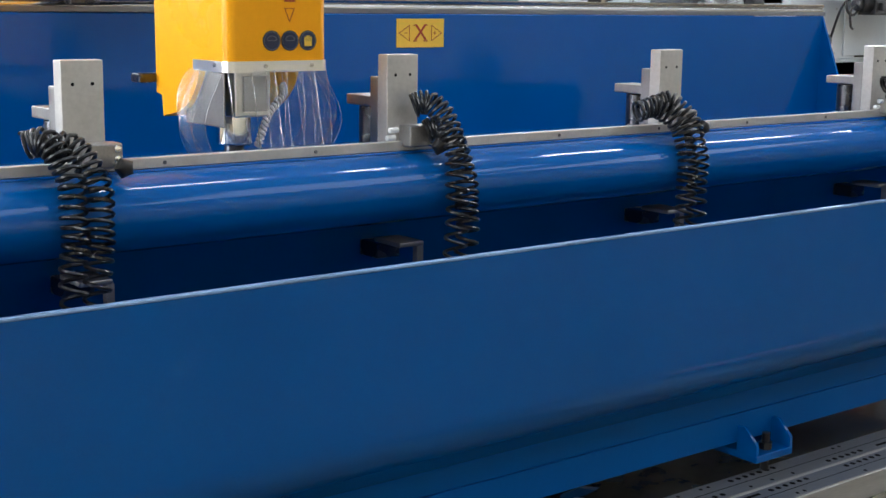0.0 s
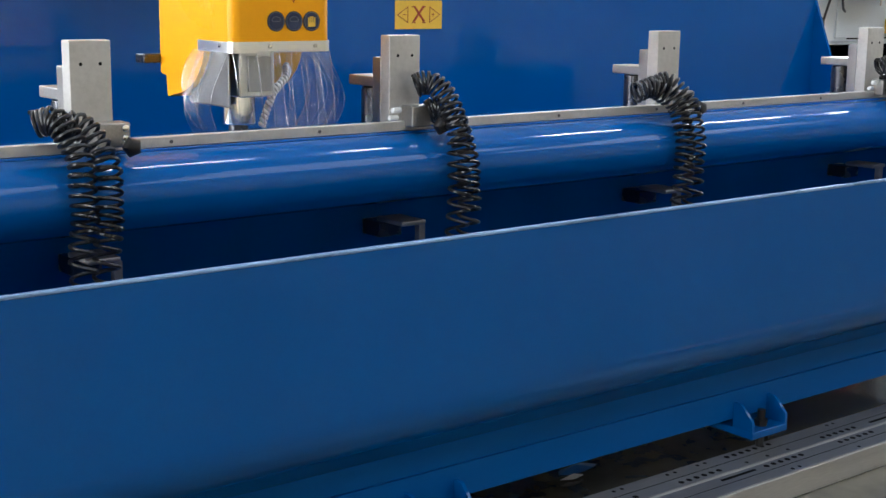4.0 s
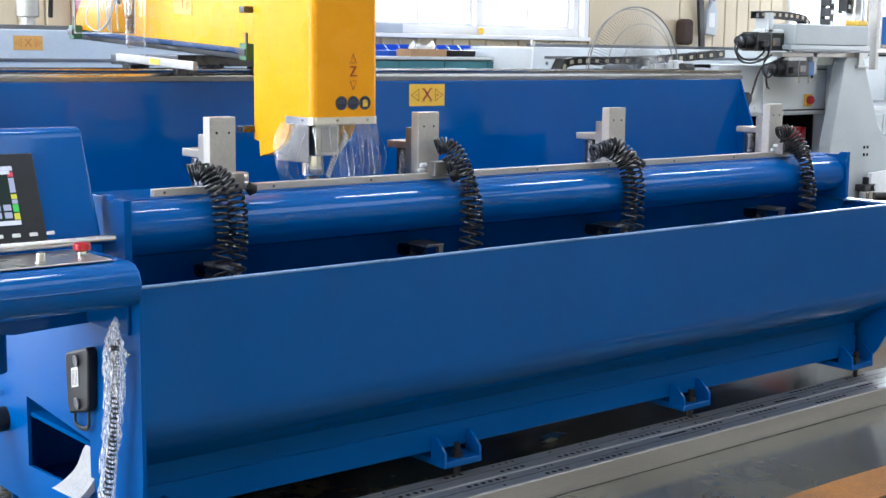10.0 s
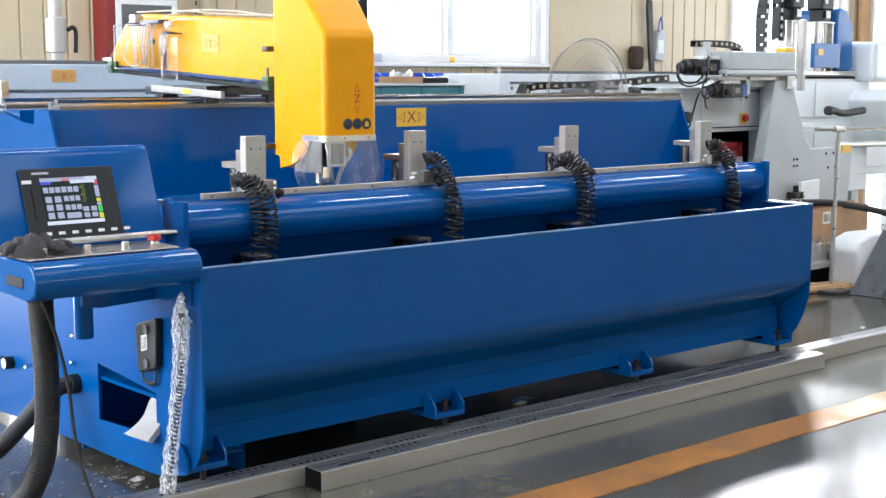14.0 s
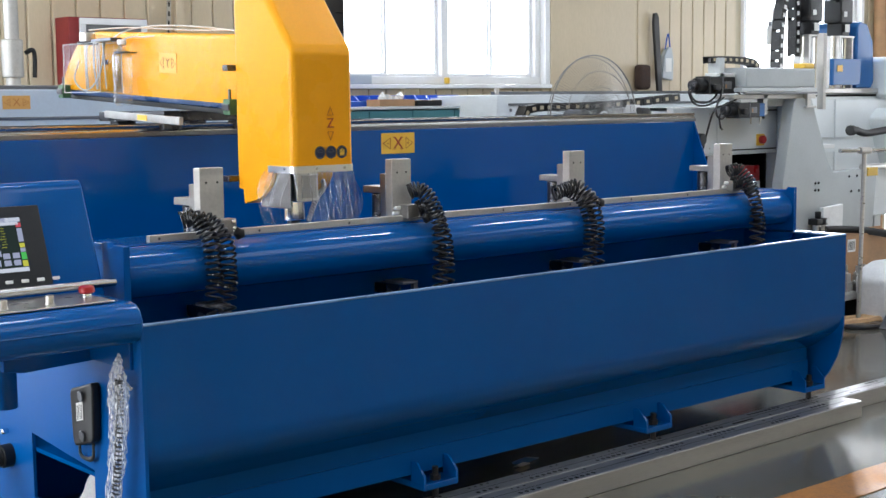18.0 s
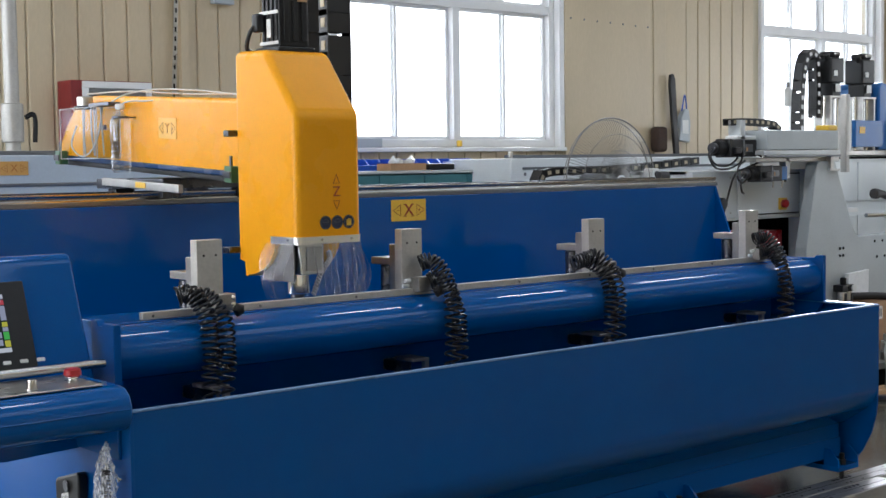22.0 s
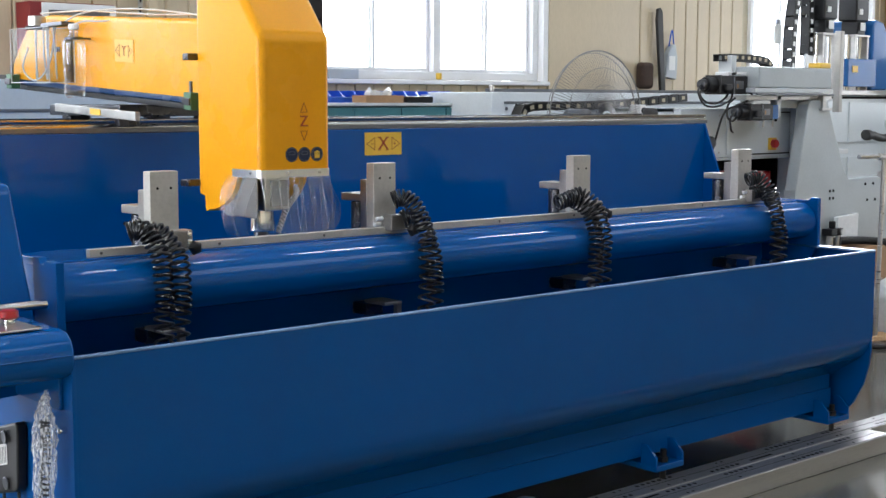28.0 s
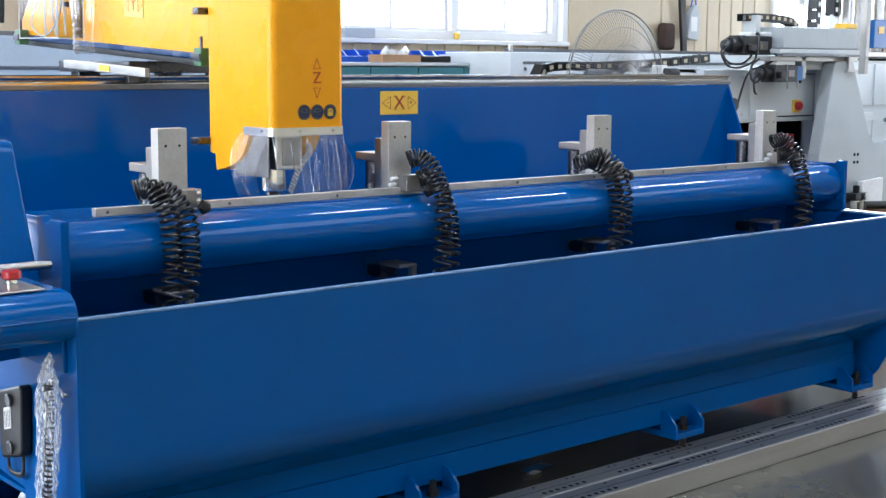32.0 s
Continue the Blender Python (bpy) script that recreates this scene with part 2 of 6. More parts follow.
M["rail_dark"] = mat("grey_anodised_profile", (0.20, 0.21, 0.23), 0.32, 0.8, var=0.12, scale=5, bump=0.02, stretch=(0.3, 3, 3))
# near-black that puts the shade of holes, recesses and undersides into the colour
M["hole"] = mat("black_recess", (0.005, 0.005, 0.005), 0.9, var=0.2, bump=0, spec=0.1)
M["cloth"] = mat("dark_grey_work_glove_knit", (0.045, 0.043, 0.045), 0.9, var=0.25, scale=40, bump=0.3)
# the sleeve's bright glints are white blotches in the film itself
M["film"] = film_sheet("crinkled_clear_film_sheet", (0.96, 0.97, 0.98), 0.22, 0.85, 0.14)
M["pale_blue"] = mat("pale_blue_plastic", (0.45, 0.49, 0.52), 0.45, var=0.05)
M["wire"] = mat("dull_chromed_wire", (0.27, 0.262, 0.25), 0.4, 0.6, var=0.08, bump=0)
M["chain"] = mat("black_cable_chain", (0.014, 0.0135, 0.013), 0.45, var=0.2, bump=0.02)
M["chain_pale"] = mat("worn_chain_rib", (0.46, 0.39, 0.26), 0.5, var=0.2)
M["skirt"] = clear("clear_flexible_plastic", (0.96, 0.965, 0.97), 0.022, 0.05, 0.45, 0.035)
M["strip_edge"] = clear("cut_plastic_edge", (0.80, 0.82, 0.84), 0.35, 0.2, 0.0, 0.3)
M["bottle"] = clear("clear_bottle_plastic", (0.93, 0.95, 0.96), 0.04, 0.08, 0.0, 0.18)
M["pane"] = clear("clear_tank_sheet", (0.94, 0.955, 0.97), 0.0, 0.05, 0.0, 0.015)
M["glass"] = clear("window_glass", (0.97, 0.98, 0.98), 0.0, 0.02, 0.0)
M["screen_dark"] = emit("screen_dark_area", (0.05, 0.07, 0.06), 0.15)
M["screen_tile"] = emit("screen_pale_tile", (0.55, 0.57, 0.72), 0.2)
M["screen_white"] = emit("screen_white_bar", (0.85, 0.87, 0.92), 0.225)
M["screen_red"] = emit("screen_red_tile", (0.85, 0.12, 0.15), 0.2)
M["screen_green"] = emit("screen_green_tile", (0.15, 0.75, 0.15), 0.2)
M["screen_yellow"] = emit("screen_yellow_tile", (0.85, 0.80, 0.10), 0.2)
M["screen_blue"] = emit("screen_blue_tile", (0.12, 0.14, 0.75), 0.2)
M["sky_glow"] = emit("bright_overcast_sky", (1.0, 1.0, 1.0), 2.5)


# ---- mesh helpers ----
def origin(ob):
    p = Vector((0, 0, 0))
    while ob:
        p = p + ob.location
        ob = ob.parent
    return p


def thing(name, at, label, category, group="", kind=""):
    ob = new(name)
    ob.location = at
    ob.empty_display_size = 0.1
    return tagged(ob, label, category, group, kind)


def even_faces(me):
    """Keeps broad faces flat and lets only the narrow rounded edges between them turn."""
    if len(me.polygons) > 1200:
        return
    round_v = [[] for _ in me.vertices]
    for p in me.polygons:
        for v in p.vertices:
            round_v[v].append((p.normal.copy(), p.area))
    out = []
    for p in me.polygons:
        n0 = p.normal
        for v in p.vertices:
            s = Vector((0, 0, 0))
            for n, a in round_v[v]:
                if n.dot(n0) > 0.64:
                    s += n * a
            out.append(s.normalized() if s.length > 1e-12 else n0.copy())
    me.normals_split_custom_set(out)


def finish(ob, bm, material, smooth):
    bmesh.ops.recalc_face_normals(bm, faces=bm.faces[:])
    bm.to_mesh(ob.data)
    bm.free()
    if smooth:
        ob.data.polygons.foreach_set("use_smooth", [True] * len(ob.data.polygons))
        ob.data.set_sharp_from_angle(angle=radians(50))
        even_faces(ob.data)
    ob.data.materials.append(M[material])
    return ob


def part(name, bm, material, parent, label="", smooth=True):
    """One mesh under a thing or a part; the bmesh is in world metres."""
    ob = new(name, bpy.data.meshes.new(name))
    ob.parent = parent
    o = origin(parent)
    bmesh.ops.translate(bm, verts=bm.verts[:], vec=-o)
    finish(ob, bm, material, smooth)
    return tagged(ob, label)


def lone(name, bm, material, label, category, group="", kind="", smooth=True, at=None):
    ob = new(name, bpy.data.meshes.new(name))
    if at is not None:
        ob.location = at
        bmesh.ops.translate(bm, verts=bm.verts[:], vec=-Vector(at))
    finish(ob, bm, material, smooth)
    return tagged(ob, label, category, group, kind)


def bmnew():
    return bmesh.new()


def box(bm, x0, x1, y0, y1, z0, z1, bevel=0.0, seg=2):
    r = bmesh.ops.create_cube(bm, size=1.0)
    vs = r["verts"]
    for v in vs:
        v.co = Vector(((x0 + x1) / 2 + v.co.x * (x1 - x0), (y0 + y1) / 2 + v.co.y * (y1 - y0), (z0 + z1) / 2 + v.co.z * (z1 - z0)))
    if bevel:
        es = list({e for v in vs for e in v.link_edges})
        bmesh.ops.bevel(bm, geom=es, offset=bevel, segments=seg, affect="EDGES", profile=0.5)
    return bm


def B(x0, x1, y0, y1, z0, z1, bevel=0.0, seg=2):
    return box(bmnew(), x0, x1, y0, y1, z0, z1, bevel, seg)


def prism(bm, pts, axis, a, b, bevel=0.0, seg=2):
    """A closed outline pushed along an axis from a to b. Outline pairs: x -> (y, z), y -> (x, z), z -> (x, y)."""
    def place(p, d):
        return {"x": (d, p[0], p[1]), "y": (p[0], d, p[1]), "z": (p[0], p[1], d)}[axis]
    va = [bm.verts.new(place(p, a)) for p in pts]
    vb = [bm.verts.new(place(p, b)) for p in pts]
    n = len(pts)
    fs = [bm.faces.new(va), bm.faces.new(vb[::-1])]
    for i in range(n):
        fs.append(bm.faces.new((va[i], vb[i], vb[(i + 1) % n], va[(i + 1) % n])))
    bmesh.ops.recalc_face_normals(bm, faces=fs)
    if bevel:
        es = list({e for v in va + vb for e in v.link_edges})
        bmesh.ops.bevel(bm, geom=es, offset=bevel, segments=seg, affect="EDGES", profile=0.5, clamp_overlap=True)
    return bm


def PR(pts, axis, a, b, bevel=0.0, seg=2):
    return prism(bmnew(), pts, axis, a, b, bevel, seg)


def sweep(bm, path, r, n=8, caps=True):
    """A round bar along a list of points; r is one radius or one for each point."""
    path = [Vector(p) for p in path]
    rs = r if isinstance(r, (list, tuple)) else [r] * len(path)
    rings, up = [], None
    for i, p in enumerate(path):
        d = (path[min(i + 1, len(path) - 1)] - path[max(i - 1, 0)]).normalized()
        if up is None:
            up = Vector((0, 0, 1)) if abs(d.z) < 0.9 else Vector((1, 0, 0))
        side = d.cross(up).normalized()
        up = side.cross(d).normalized()
        rings.append([bm.verts.new(p + (side * math.cos(2 * math.pi * k / n) + up * math.sin(2 * math.pi * k / n)) * rs[i]) for k in range(n)])
    for a, b in zip(rings, rings[1:]):
        for k in range(n):
            bm.faces.new((a[k], a[(k + 1) % n], b[(k + 1) % n], b[k]))
    if caps:
        bm.faces.new(rings[0][::-1])
        bm.faces.new(rings[-1])
    return bm


def SW(path, r, n=8, caps=True):
    return sweep(bmnew(), path, r, n, caps)


def cyl(bm, p0, p1, r, n=20, bevel=0.0):
    p0, p1 = Vector(p0), Vector(p1)
    if not bevel:
        return sweep(bm, [p0, p1], r, n)
    d = (p1 - p0).normalized()
    return sweep(bm, [p0, p0 + d * bevel, p1 - d * bevel, p1], [r - bevel, r, r, r - bevel], n)


def CY(p0, p1, r, n=20, bevel=0.0):
    return cyl(bmnew(), p0, p1, r, n, bevel)


def smooth_path(pts, k=8):
    """Points along a soft curve through the given ones."""
    p = [Vector(q) for q in pts]
    p = [p[0] * 2 - p[1]] + p + [p[-1] * 2 - p[-2]]
    out = []
    for i in range(1, len(p) - 2):
        a, b, c, d = p[i - 1:i + 3]
        for j in range(k):
            t = j / k
            out.append(0.5 * (2 * b + (c - a) * t + (2 * a - 5 * b + 4 * c - d) * t * t + (3 * b - a - 3 * c + d) * t ** 3))
    out.append(p[-2])
    return out


def coil(path, radius, wire, turns, per=12, jitter=0.0, seed=1):
    """A spring of wire wound round a path."""
    rnd = random.Random(seed)
    path = [Vector(q) for q in path]
    total = turns * per
    pts, up = [], None
    for i in range(total + 1):
        s = i / total * (len(path) - 1)
        a = min(int(s), len(path) - 2)
        c = path[a].lerp(path[a + 1], s - a)
        d = (path[a + 1] - path[a]).normalized()
        if up is None:
            up = Vector((0, 1, 0))
        side = d.cross(up).normalized()
        up = side.cross(d).normalized()
        g = 2 * math.pi * i / per
        rr = radius * (1 + jitter * math.sin(i * 0.37 + seed))
        pts.append(c + (side * math.cos(g) + up * math.sin(g)) * rr)
    return SW(pts, wire, 6)


def text_mesh(body, size, depth=0.0015):
    """Letters as a bmesh, lying in the xy plane and centred."""
    cu = bpy.data.curves.new("letters", "FONT")
    cu.body, cu.size, cu.extrude, cu.align_x, cu.align_y = body, size, depth, "CENTER", "CENTER"
    ob = new("letters", cu)
    bpy.context.view_layer.update()
    dg = bpy.context.evaluated_depsgraph_get()
    me = bpy.data.meshes.new_from_object(ob.evaluated_get(dg))
    bm = bmnew()
    bm.from_mesh(me)
    bpy.data.objects.remove(ob)
    bpy.data.curves.remove(cu)
    bpy.data.meshes.remove(me)
    return bm


def moved(bm, m):
    bmesh.ops.transform(bm, matrix=m, verts=bm.verts[:])
    return bm


def outline(bm, pts, w, d, m):
    """A closed line of flat bars through 2D points, in the xy plane, placed by m."""
    for a, b in zip(pts, pts[1:] + pts[:1]):
        a, b = Vector((*a, 0)), Vector((*b, 0))
        u = (b - a).normalized()
        s = Vector((-u.y, u.x, 0)) * w / 2
        lo = [a - u * w / 2 - s, b + u * w / 2 - s, b + u * w / 2 + s, a - u * w / 2 + s]
        v0 = [bm.verts.new(m @ p) for p in lo]
        v1 = [bm.verts.new(m @ (p + Vector((0, 0, d)))) for p in lo]
        bm.faces.new(v1)
        for i in range(4):
            bm.faces.new((v0[i], v0[(i + 1) % 4], v1[(i + 1) % 4], v1[i]))
    return bm


def upright(x, y, z):
    """Puts something drawn in the xy plane upright, facing the front."""
    return pose(x, y, z, 90, 0, 0)


def sideways(x, y, z):
    """Puts something drawn in the xy plane upright, facing west."""
    return pose(x, y, z, 90, 0, -90)


# ---- the hall ----
X0, X1, Y0, Y1, ZC = -6.0, 16.0, -9.0, 4.4, 5.2
lone("floor", B(X0, X1, Y0, Y1 + 0.2, -0.2, 0.0), "floor", "dark grey-green glossy coated factory floor", "floor", kind="structure", smooth=False)
roof = bmnew()
HOLES = [(sx - 0.52, sx + 0.52, 0.28, 0.62) for sx in SKYLIGHTS] + [(sx - 1.32, sx + 1.32, -5.32, -2.28) for sx in ROOF_LIGHTS]
for y0, y1 in ((Y0 - 0.2, -5.32), (-2.28, 0.28), (0.62, Y1 + 0.2)):
    box(roof, X0 - 0.2, X1 + 0.2, y0, y1, ZC, ZC + 0.1)
for y0, y1 in ((-5.32, -2.28), (0.28, 0.62)):
    row = sorted(h[:2] for h in HOLES if h[2] == y0)
    gap = [X0 - 0.2] + [q for h in row for q in h] + [X1 + 0.2]
    for a, b in zip(gap[::2], gap[1::2]):
        box(roof, a, b, y0, y1, ZC, ZC + 0.1)
lone("ceiling", roof, "ceiling", "pale sheet metal factory roof with clear panels and skylights", "ceiling", kind="structure", smooth=False)

OPEN_N = [(-1.6, 1.05, 1.68, 4.9), (3.86, 6.10, 1.67, 4.9), (8.84, 10.84, 1.67, 4.9), (11.45, 13.55, 1.67, 4.9), (13.8, 15.8, 1.67, 4.9)]
# unseen openings added low in the wall so the floor mirrors bright sky
HIDDEN_GAP = (1.12, 2.40, 0.0, 1.40)
LOW_GAPS = (-1.6, 8.84, 11.45)


def wall_with_openings(name, along, lo, hi, face, back, openings, label):
    """A wall slab with openings cut through: along is the axis it runs, face and back its two sides."""
    bm = bmnew()

    def slab(a, b, z0, z1):
        if b - a > 0.001 and z1 - z0 > 0.001:
            p, q = min(face, back), max(face, back)
            if along == "x":
                box(bm, a, b, p, q, z0, z1)
            else:
                box(bm, p, q, a, b, z0, z1)
    at = lo
    for a, b, z0, z1 in sorted(openings):
        slab(at, a, 0, ZC)
        # wall left open below these windows, to let in added light
        if along == "x" and face == Y1 and a in LOW_GAPS:
            slab(a, b, 1.45, z0)
        else:
            slab(a, b, 0, z0)
        slab(a, b, z1, ZC)
        at = b
    slab(at, hi, 0, ZC)
    return lone(name, bm, "wall_joint", label, "wall", kind="structure", smooth=False)


wall_north = wall_with_openings("wall_north", "x", X0, X1, Y1, Y1 + 0.2, OPEN_N + [HIDDEN_GAP], "cream ribbed metal wall panels around tall windows")
wall_with_openings("wall_south", "x", X0, X1, Y0 - 0.2, Y0, [], "plain cream factory wall")
wall_with_openings("wall_west", "y", Y0, Y1, X0 - 0.2, X0, [(-2.0, 0.6, 0.0, 3.2), (1.1, 4.25, 1.0, 4.35)], "plain cream factory wall with a tall window and an open gate")
wall_with_openings("wall_east", "y", Y0, Y1, X1, X1 + 0.2, [(-2.7, 0.7, 0.0, 3.9)], "plain cream factory wall with an open gate")


def window(name, x0, x1, z0, z1, zt, label):
    """A sliding window in the north wall: outer frame, transom, mullion and thin sashes round each pane."""
    w = thing(name, ((x0 + x1) / 2, Y1, z0), label, "window", kind="structure")
    y0, y1 = Y1 + 0.03, Y1 + 0.11
    for nm, b in (("frame_rail", (x0, x1, z0, z0 + 0.06)), ("frame_rail", (x0, x1, z1 - 0.06, z1)), ("frame_post", (x0, x0 + 0.06, z0 + 0.06, z1 - 0.06)),
                  ("frame_post", (x1 - 0.06, x1, z0 + 0.06, z1 - 0.06)), ("transom", (x0 + 0.06, x1 - 0.06, zt - 0.032, zt + 0.032))):
        part(nm, B(b[0], b[1], y0, y1, b[2], b[3], 0.005), "frame", w)
    mid = (x0 + x1) / 2 + 0.06
    part("mullion", B(mid - 0.034, mid + 0.034, y0 - 0.004, y1 - 0.004, z0 + 0.06, zt - 0.032, 0.005), "frame", w)
    part("mullion", B(mid - 0.020, mid + 0.020, y0 - 0.004, y1 - 0.004, zt + 0.032, z1 - 0.06, 0.005), "frame", w)
    for lo, hi, za, zb in ((x0 + 0.06, mid - 0.034, z0 + 0.06, zt - 0.032), (mid + 0.034, x1 - 0.06, z0 + 0.06, zt - 0.032),
                           (x0 + 0.06, mid - 0.020, zt + 0.032, z1 - 0.06), (mid + 0.020, x1 - 0.06, zt + 0.032, z1 - 0.06)):
        half = (lo + hi) / 2
        for k, (a, b) in enumerate(((lo, half + 0.015), (half - 0.015, hi))):
            yy = y0 + 0.02 + 0.03 * k
            bm = bmnew()
            t = 0.024
            box(bm, a, b, yy, yy + 0.025, za, za + t, 0.003, 1)
            box(bm, a, b, yy, yy + 0.025, zb - t, zb, 0.003, 1)
            box(bm, a, a + t, yy, yy + 0.025, za + t, zb - t, 0.003, 1)
            box(bm, b - t, b, yy, yy + 0.025, za + t, zb - t, 0.003, 1)
            part("sash", bm, "frame", w)
            g = part("pane", B(a + t, b - t, yy + 0.009, yy + 0.015, za + t, zb - t), "glass", w, "clear window glass", smooth=False)
            g.visible_shadow = False
    part("window_sill", B(x0 - 0.04, x1 + 0.04, Y1 - 0.07, Y1 + 0.03, z0 - 0.035, z0 - 0.002, 0.006), "frame", w)
    # reveal trim on the hall side
    part("casing", B(x1 - 0.004, x1 + 0.05, Y1 - 0.035, Y1 + 0.03, z0 - 0.03, z1, 0.004), "frame", w)
    part("casing", B(x0 - 0.05, x0 + 0.004, Y1 - 0.035, Y1 + 0.03, z0 - 0.03, z1, 0.004), "frame", w)
    return w


for i, (a, b, z0, z1) in enumerate(OPEN_N):
    window("window_%d" % (i + 1), a, b, z0, z1, 2.765, "white framed sliding window with bright daylight behind")

lone("backdrop", B(-90, 130, 30.0, 30.1, -8, 20), "sky_glow", "bright white overcast sky outside the windows", "sky", kind="structure", smooth=False)

# ribbed wall panels, one strip after another
PW = 0.165
strip_cache = {}


def strip_mesh(h):
    key = round(h, 3)
    if key not in strip_cache:
        me = bpy.data.meshes.new("wall_panel")
        bm = bmnew()
        w = PW - 0.004
        prof = [(0, 0), (0.004, -0.010), (0.011, -0.014), (w - 0.011, -0.014), (w - 0.004, -0.010), (w, 0)]
        prism(bm, prof, "z", 0, h)
        bmesh.ops.recalc_face_normals(bm, faces=bm.faces[:])
        bm.to_mesh(me)
        bm.free()
        me.materials.append(M["wall"])
        strip_cache[key] = me
    return strip_cache[key]


x = X0 + 0.02
while x + PW < X1:
    spans = [(0.0, ZC)]
    for a, b, z0, z1 in OPEN_N:
        if x + PW > a - 0.06 and x < b + 0.06:
            spans = [(1.46 if a in LOW_GAPS else 0.0, z0 - 0.04), (z1 + 0.01, ZC)]
    if x + PW > HIDDEN_GAP[0] and x < HIDDEN_GAP[1]:
        spans = [(HIDDEN_GAP[3] + 0.01, ZC)]
    if x > 6.15 and x < 7.70:
        spans = []
    for za, zb in spans:
        ob = new("wall_panel", strip_mesh(zb - za))
        ob.parent = wall_north
        ob.location = (x, Y1 - 0.001, za)
    x += PW
flat = part("flat_sheet", B(6.152, 7.236, Y1 - 0.040, Y1 - 0.0155, 0, ZC, 0.003), "wall", wall_north, "smooth cream boxed wall sheet")
for k in range(7):
    part("screw", CY((6.22 + 0.158 * k, Y1 - 0.0405, 2.715 - 0.004 * k), (6.22 + 0.158 * k, Y1 - 0.047, 2.715 - 0.004 * k), 0.009, 8, 0.002), "rail_dark", flat)
part("flat_sheet", B(7.404, 7.704, Y1 - 0.020, Y1 - 0.002, 0, ZC, 0.003), "wall", wall_north)
part("wall_post", B(7.24, 7.40, Y1 - 0.05, Y1 - 0.016, 0, ZC, 0.006), "wall", wall_north, "cream boxed wall post")
part("wall_post", B(2.62, 2.68, Y1 - 0.06, Y1 - 0.016, 0, ZC, 0.004), "wall", wall_north, "cream boxed wall post")

# worn orange lane line on the floor
lane = bmnew()
rnd = random.Random(4)
seg = 60
up_, lo_ = [], []
for i in range(seg + 1):
    xx = -2.0 + 14.0 * i / seg
    up_.append((xx, -0.60 + rnd.uniform(-0.012, 0.012)))
    lo_.append((xx, -0.80 + rnd.uniform(-0.012, 0.012)))
prism(lane, up_ + lo_[::-1], "z", 0.0, 0.004)
lone("lane_line", lane, "orange_line", "worn orange lane line painted on the floor", "floor marking", kind="structure", smooth=False)

# ---- the machine bed: tray, base, back beam ----
TL = 3.70
bed = thing("machine_bed", (1.85, 0.9, 0.0), "blue painted steel bed and chip tray of a profile machining centre", "machine")


def tray_outline(t=0.0):
    """Side outline of the front sheet: upright, then folded in towards the base."""
    pts = [(0.0 + t, 0.88), (0.0 + t, 0.51)]
    for i in range(1, 13):
        a = math.radians(58 * i / 12)
        pts.append((0.17 - (0.17 - t) * math.cos(a), 0.51 - 0.15 * math.sin(a)))
    pts.append((0.172 + t, 0.318 + t * 0.4))
    return pts


WX = -0.038
outer = tray_outline(0.0)
inner = tray_outline(0.007)
part("front_sheet", PR(outer + inner[::-1], "x", WX + 0.008, TL - 0.008), "blue", bed)
# the rim's bright line is partly wear, partly a highlight set by colour
part("sheet_rim", B(WX - 0.003, TL + 0.003, -0.0025, 0.013, 0.8765, 0.8845, 0.0025), "rim", bed, "worn pale edge of the sheet with painted shine")
part("base_beam", B(WX + 0.02, TL - 0.05, 0.170, 0.36, 0.172, 0.345, 0.004), "blue_plate", bed)
part("base_flange", B(WX + 0.02, TL - 0.05, 0.162, 0.172, 0.170, 0.258, 0.002), "blue_plate", bed)
part("tray_floor", B(WX + 0.01, TL - 0.01, 0.18, 1.46, 0.346, 0.36), "blue", bed)
part("rear_base", PR([(1.47, 0.30), (1.47, 1.398), (1.60, 1.398), (1.60, 1.335), (1.82, 1.335), (1.82, 1.398), (2.0, 1.398), (2.0, 0.30)], "x", 0.12, 4.36, 0.003), "blue", bed)


# west end plate with its cut-out
wp = bmnew()
ox0, ox1, oz0, oz1 = 0.335, 0.80, 0.195, 0.405
prism(wp, [(0.0, 0.88), (0.0, 0.33), (0.008, 0.27), (0.03, 0.20), (0.07, 0.145), (0.13, 0.105), (0.22, 0.085), (ox0, 0.06), (ox0, 0.88)], "x", WX - 0.004, WX + 0.008)
prism(wp, [(ox0, oz1 - 0.03), (ox1, oz1 + 0.01), (ox1, 0.88), (ox0, 0.88)], "x", WX - 0.004, WX + 0.008)
prism(wp, [(ox0, 0.06), (0.46, 0.055), (ox1, 0.052), (ox1, oz0 - 0.012), (ox0, oz0 + 0.012)], "x", WX - 0.004, WX + 0.008)
prism(wp, [(ox1, 0.052), (1.40, 0.05), (1.98, 0.02), (1.98, 0.55), (1.40, 0.80), (1.40, 0.88), (ox1, 0.88)], "x", WX - 0.004, WX + 0.008)
part("west_end_plate", wp, "blue_plate", bed)
part("cutout_back", B(0.30, 0.31, 0.285, 0.98, 0.02, 0.345), "blue", bed, "dark inside of the base")
part("base_rear_plate", B(0.12, 1.75, 1.452, 1.466, 0.015, 0.345, 0.002), "blue_plate", bed)
part("cutout_side", B(WX + 0.01, 0.31, 0.981, 0.99, 0.02, 0.345), "blue_plate", bed)
part("cutout_floor", B(WX + 0.01, 0.299, 0.285, 0.98, 0.10, 0.11), "blue_plate", bed)
ep = bmnew()
prism(ep, [(0.0, 0.88), (0.0, 0.44), (0.006, 0.38), (0.03, 0.29), (0.075, 0.20), (0.13, 0.135), (0.20, 0.115), (0.40, 0.115), (1.46, 0.115), (1.46, 0.88)], "x", TL - 0.008, TL + 0.004)
part("east_end_plate", ep, "blue", bed)
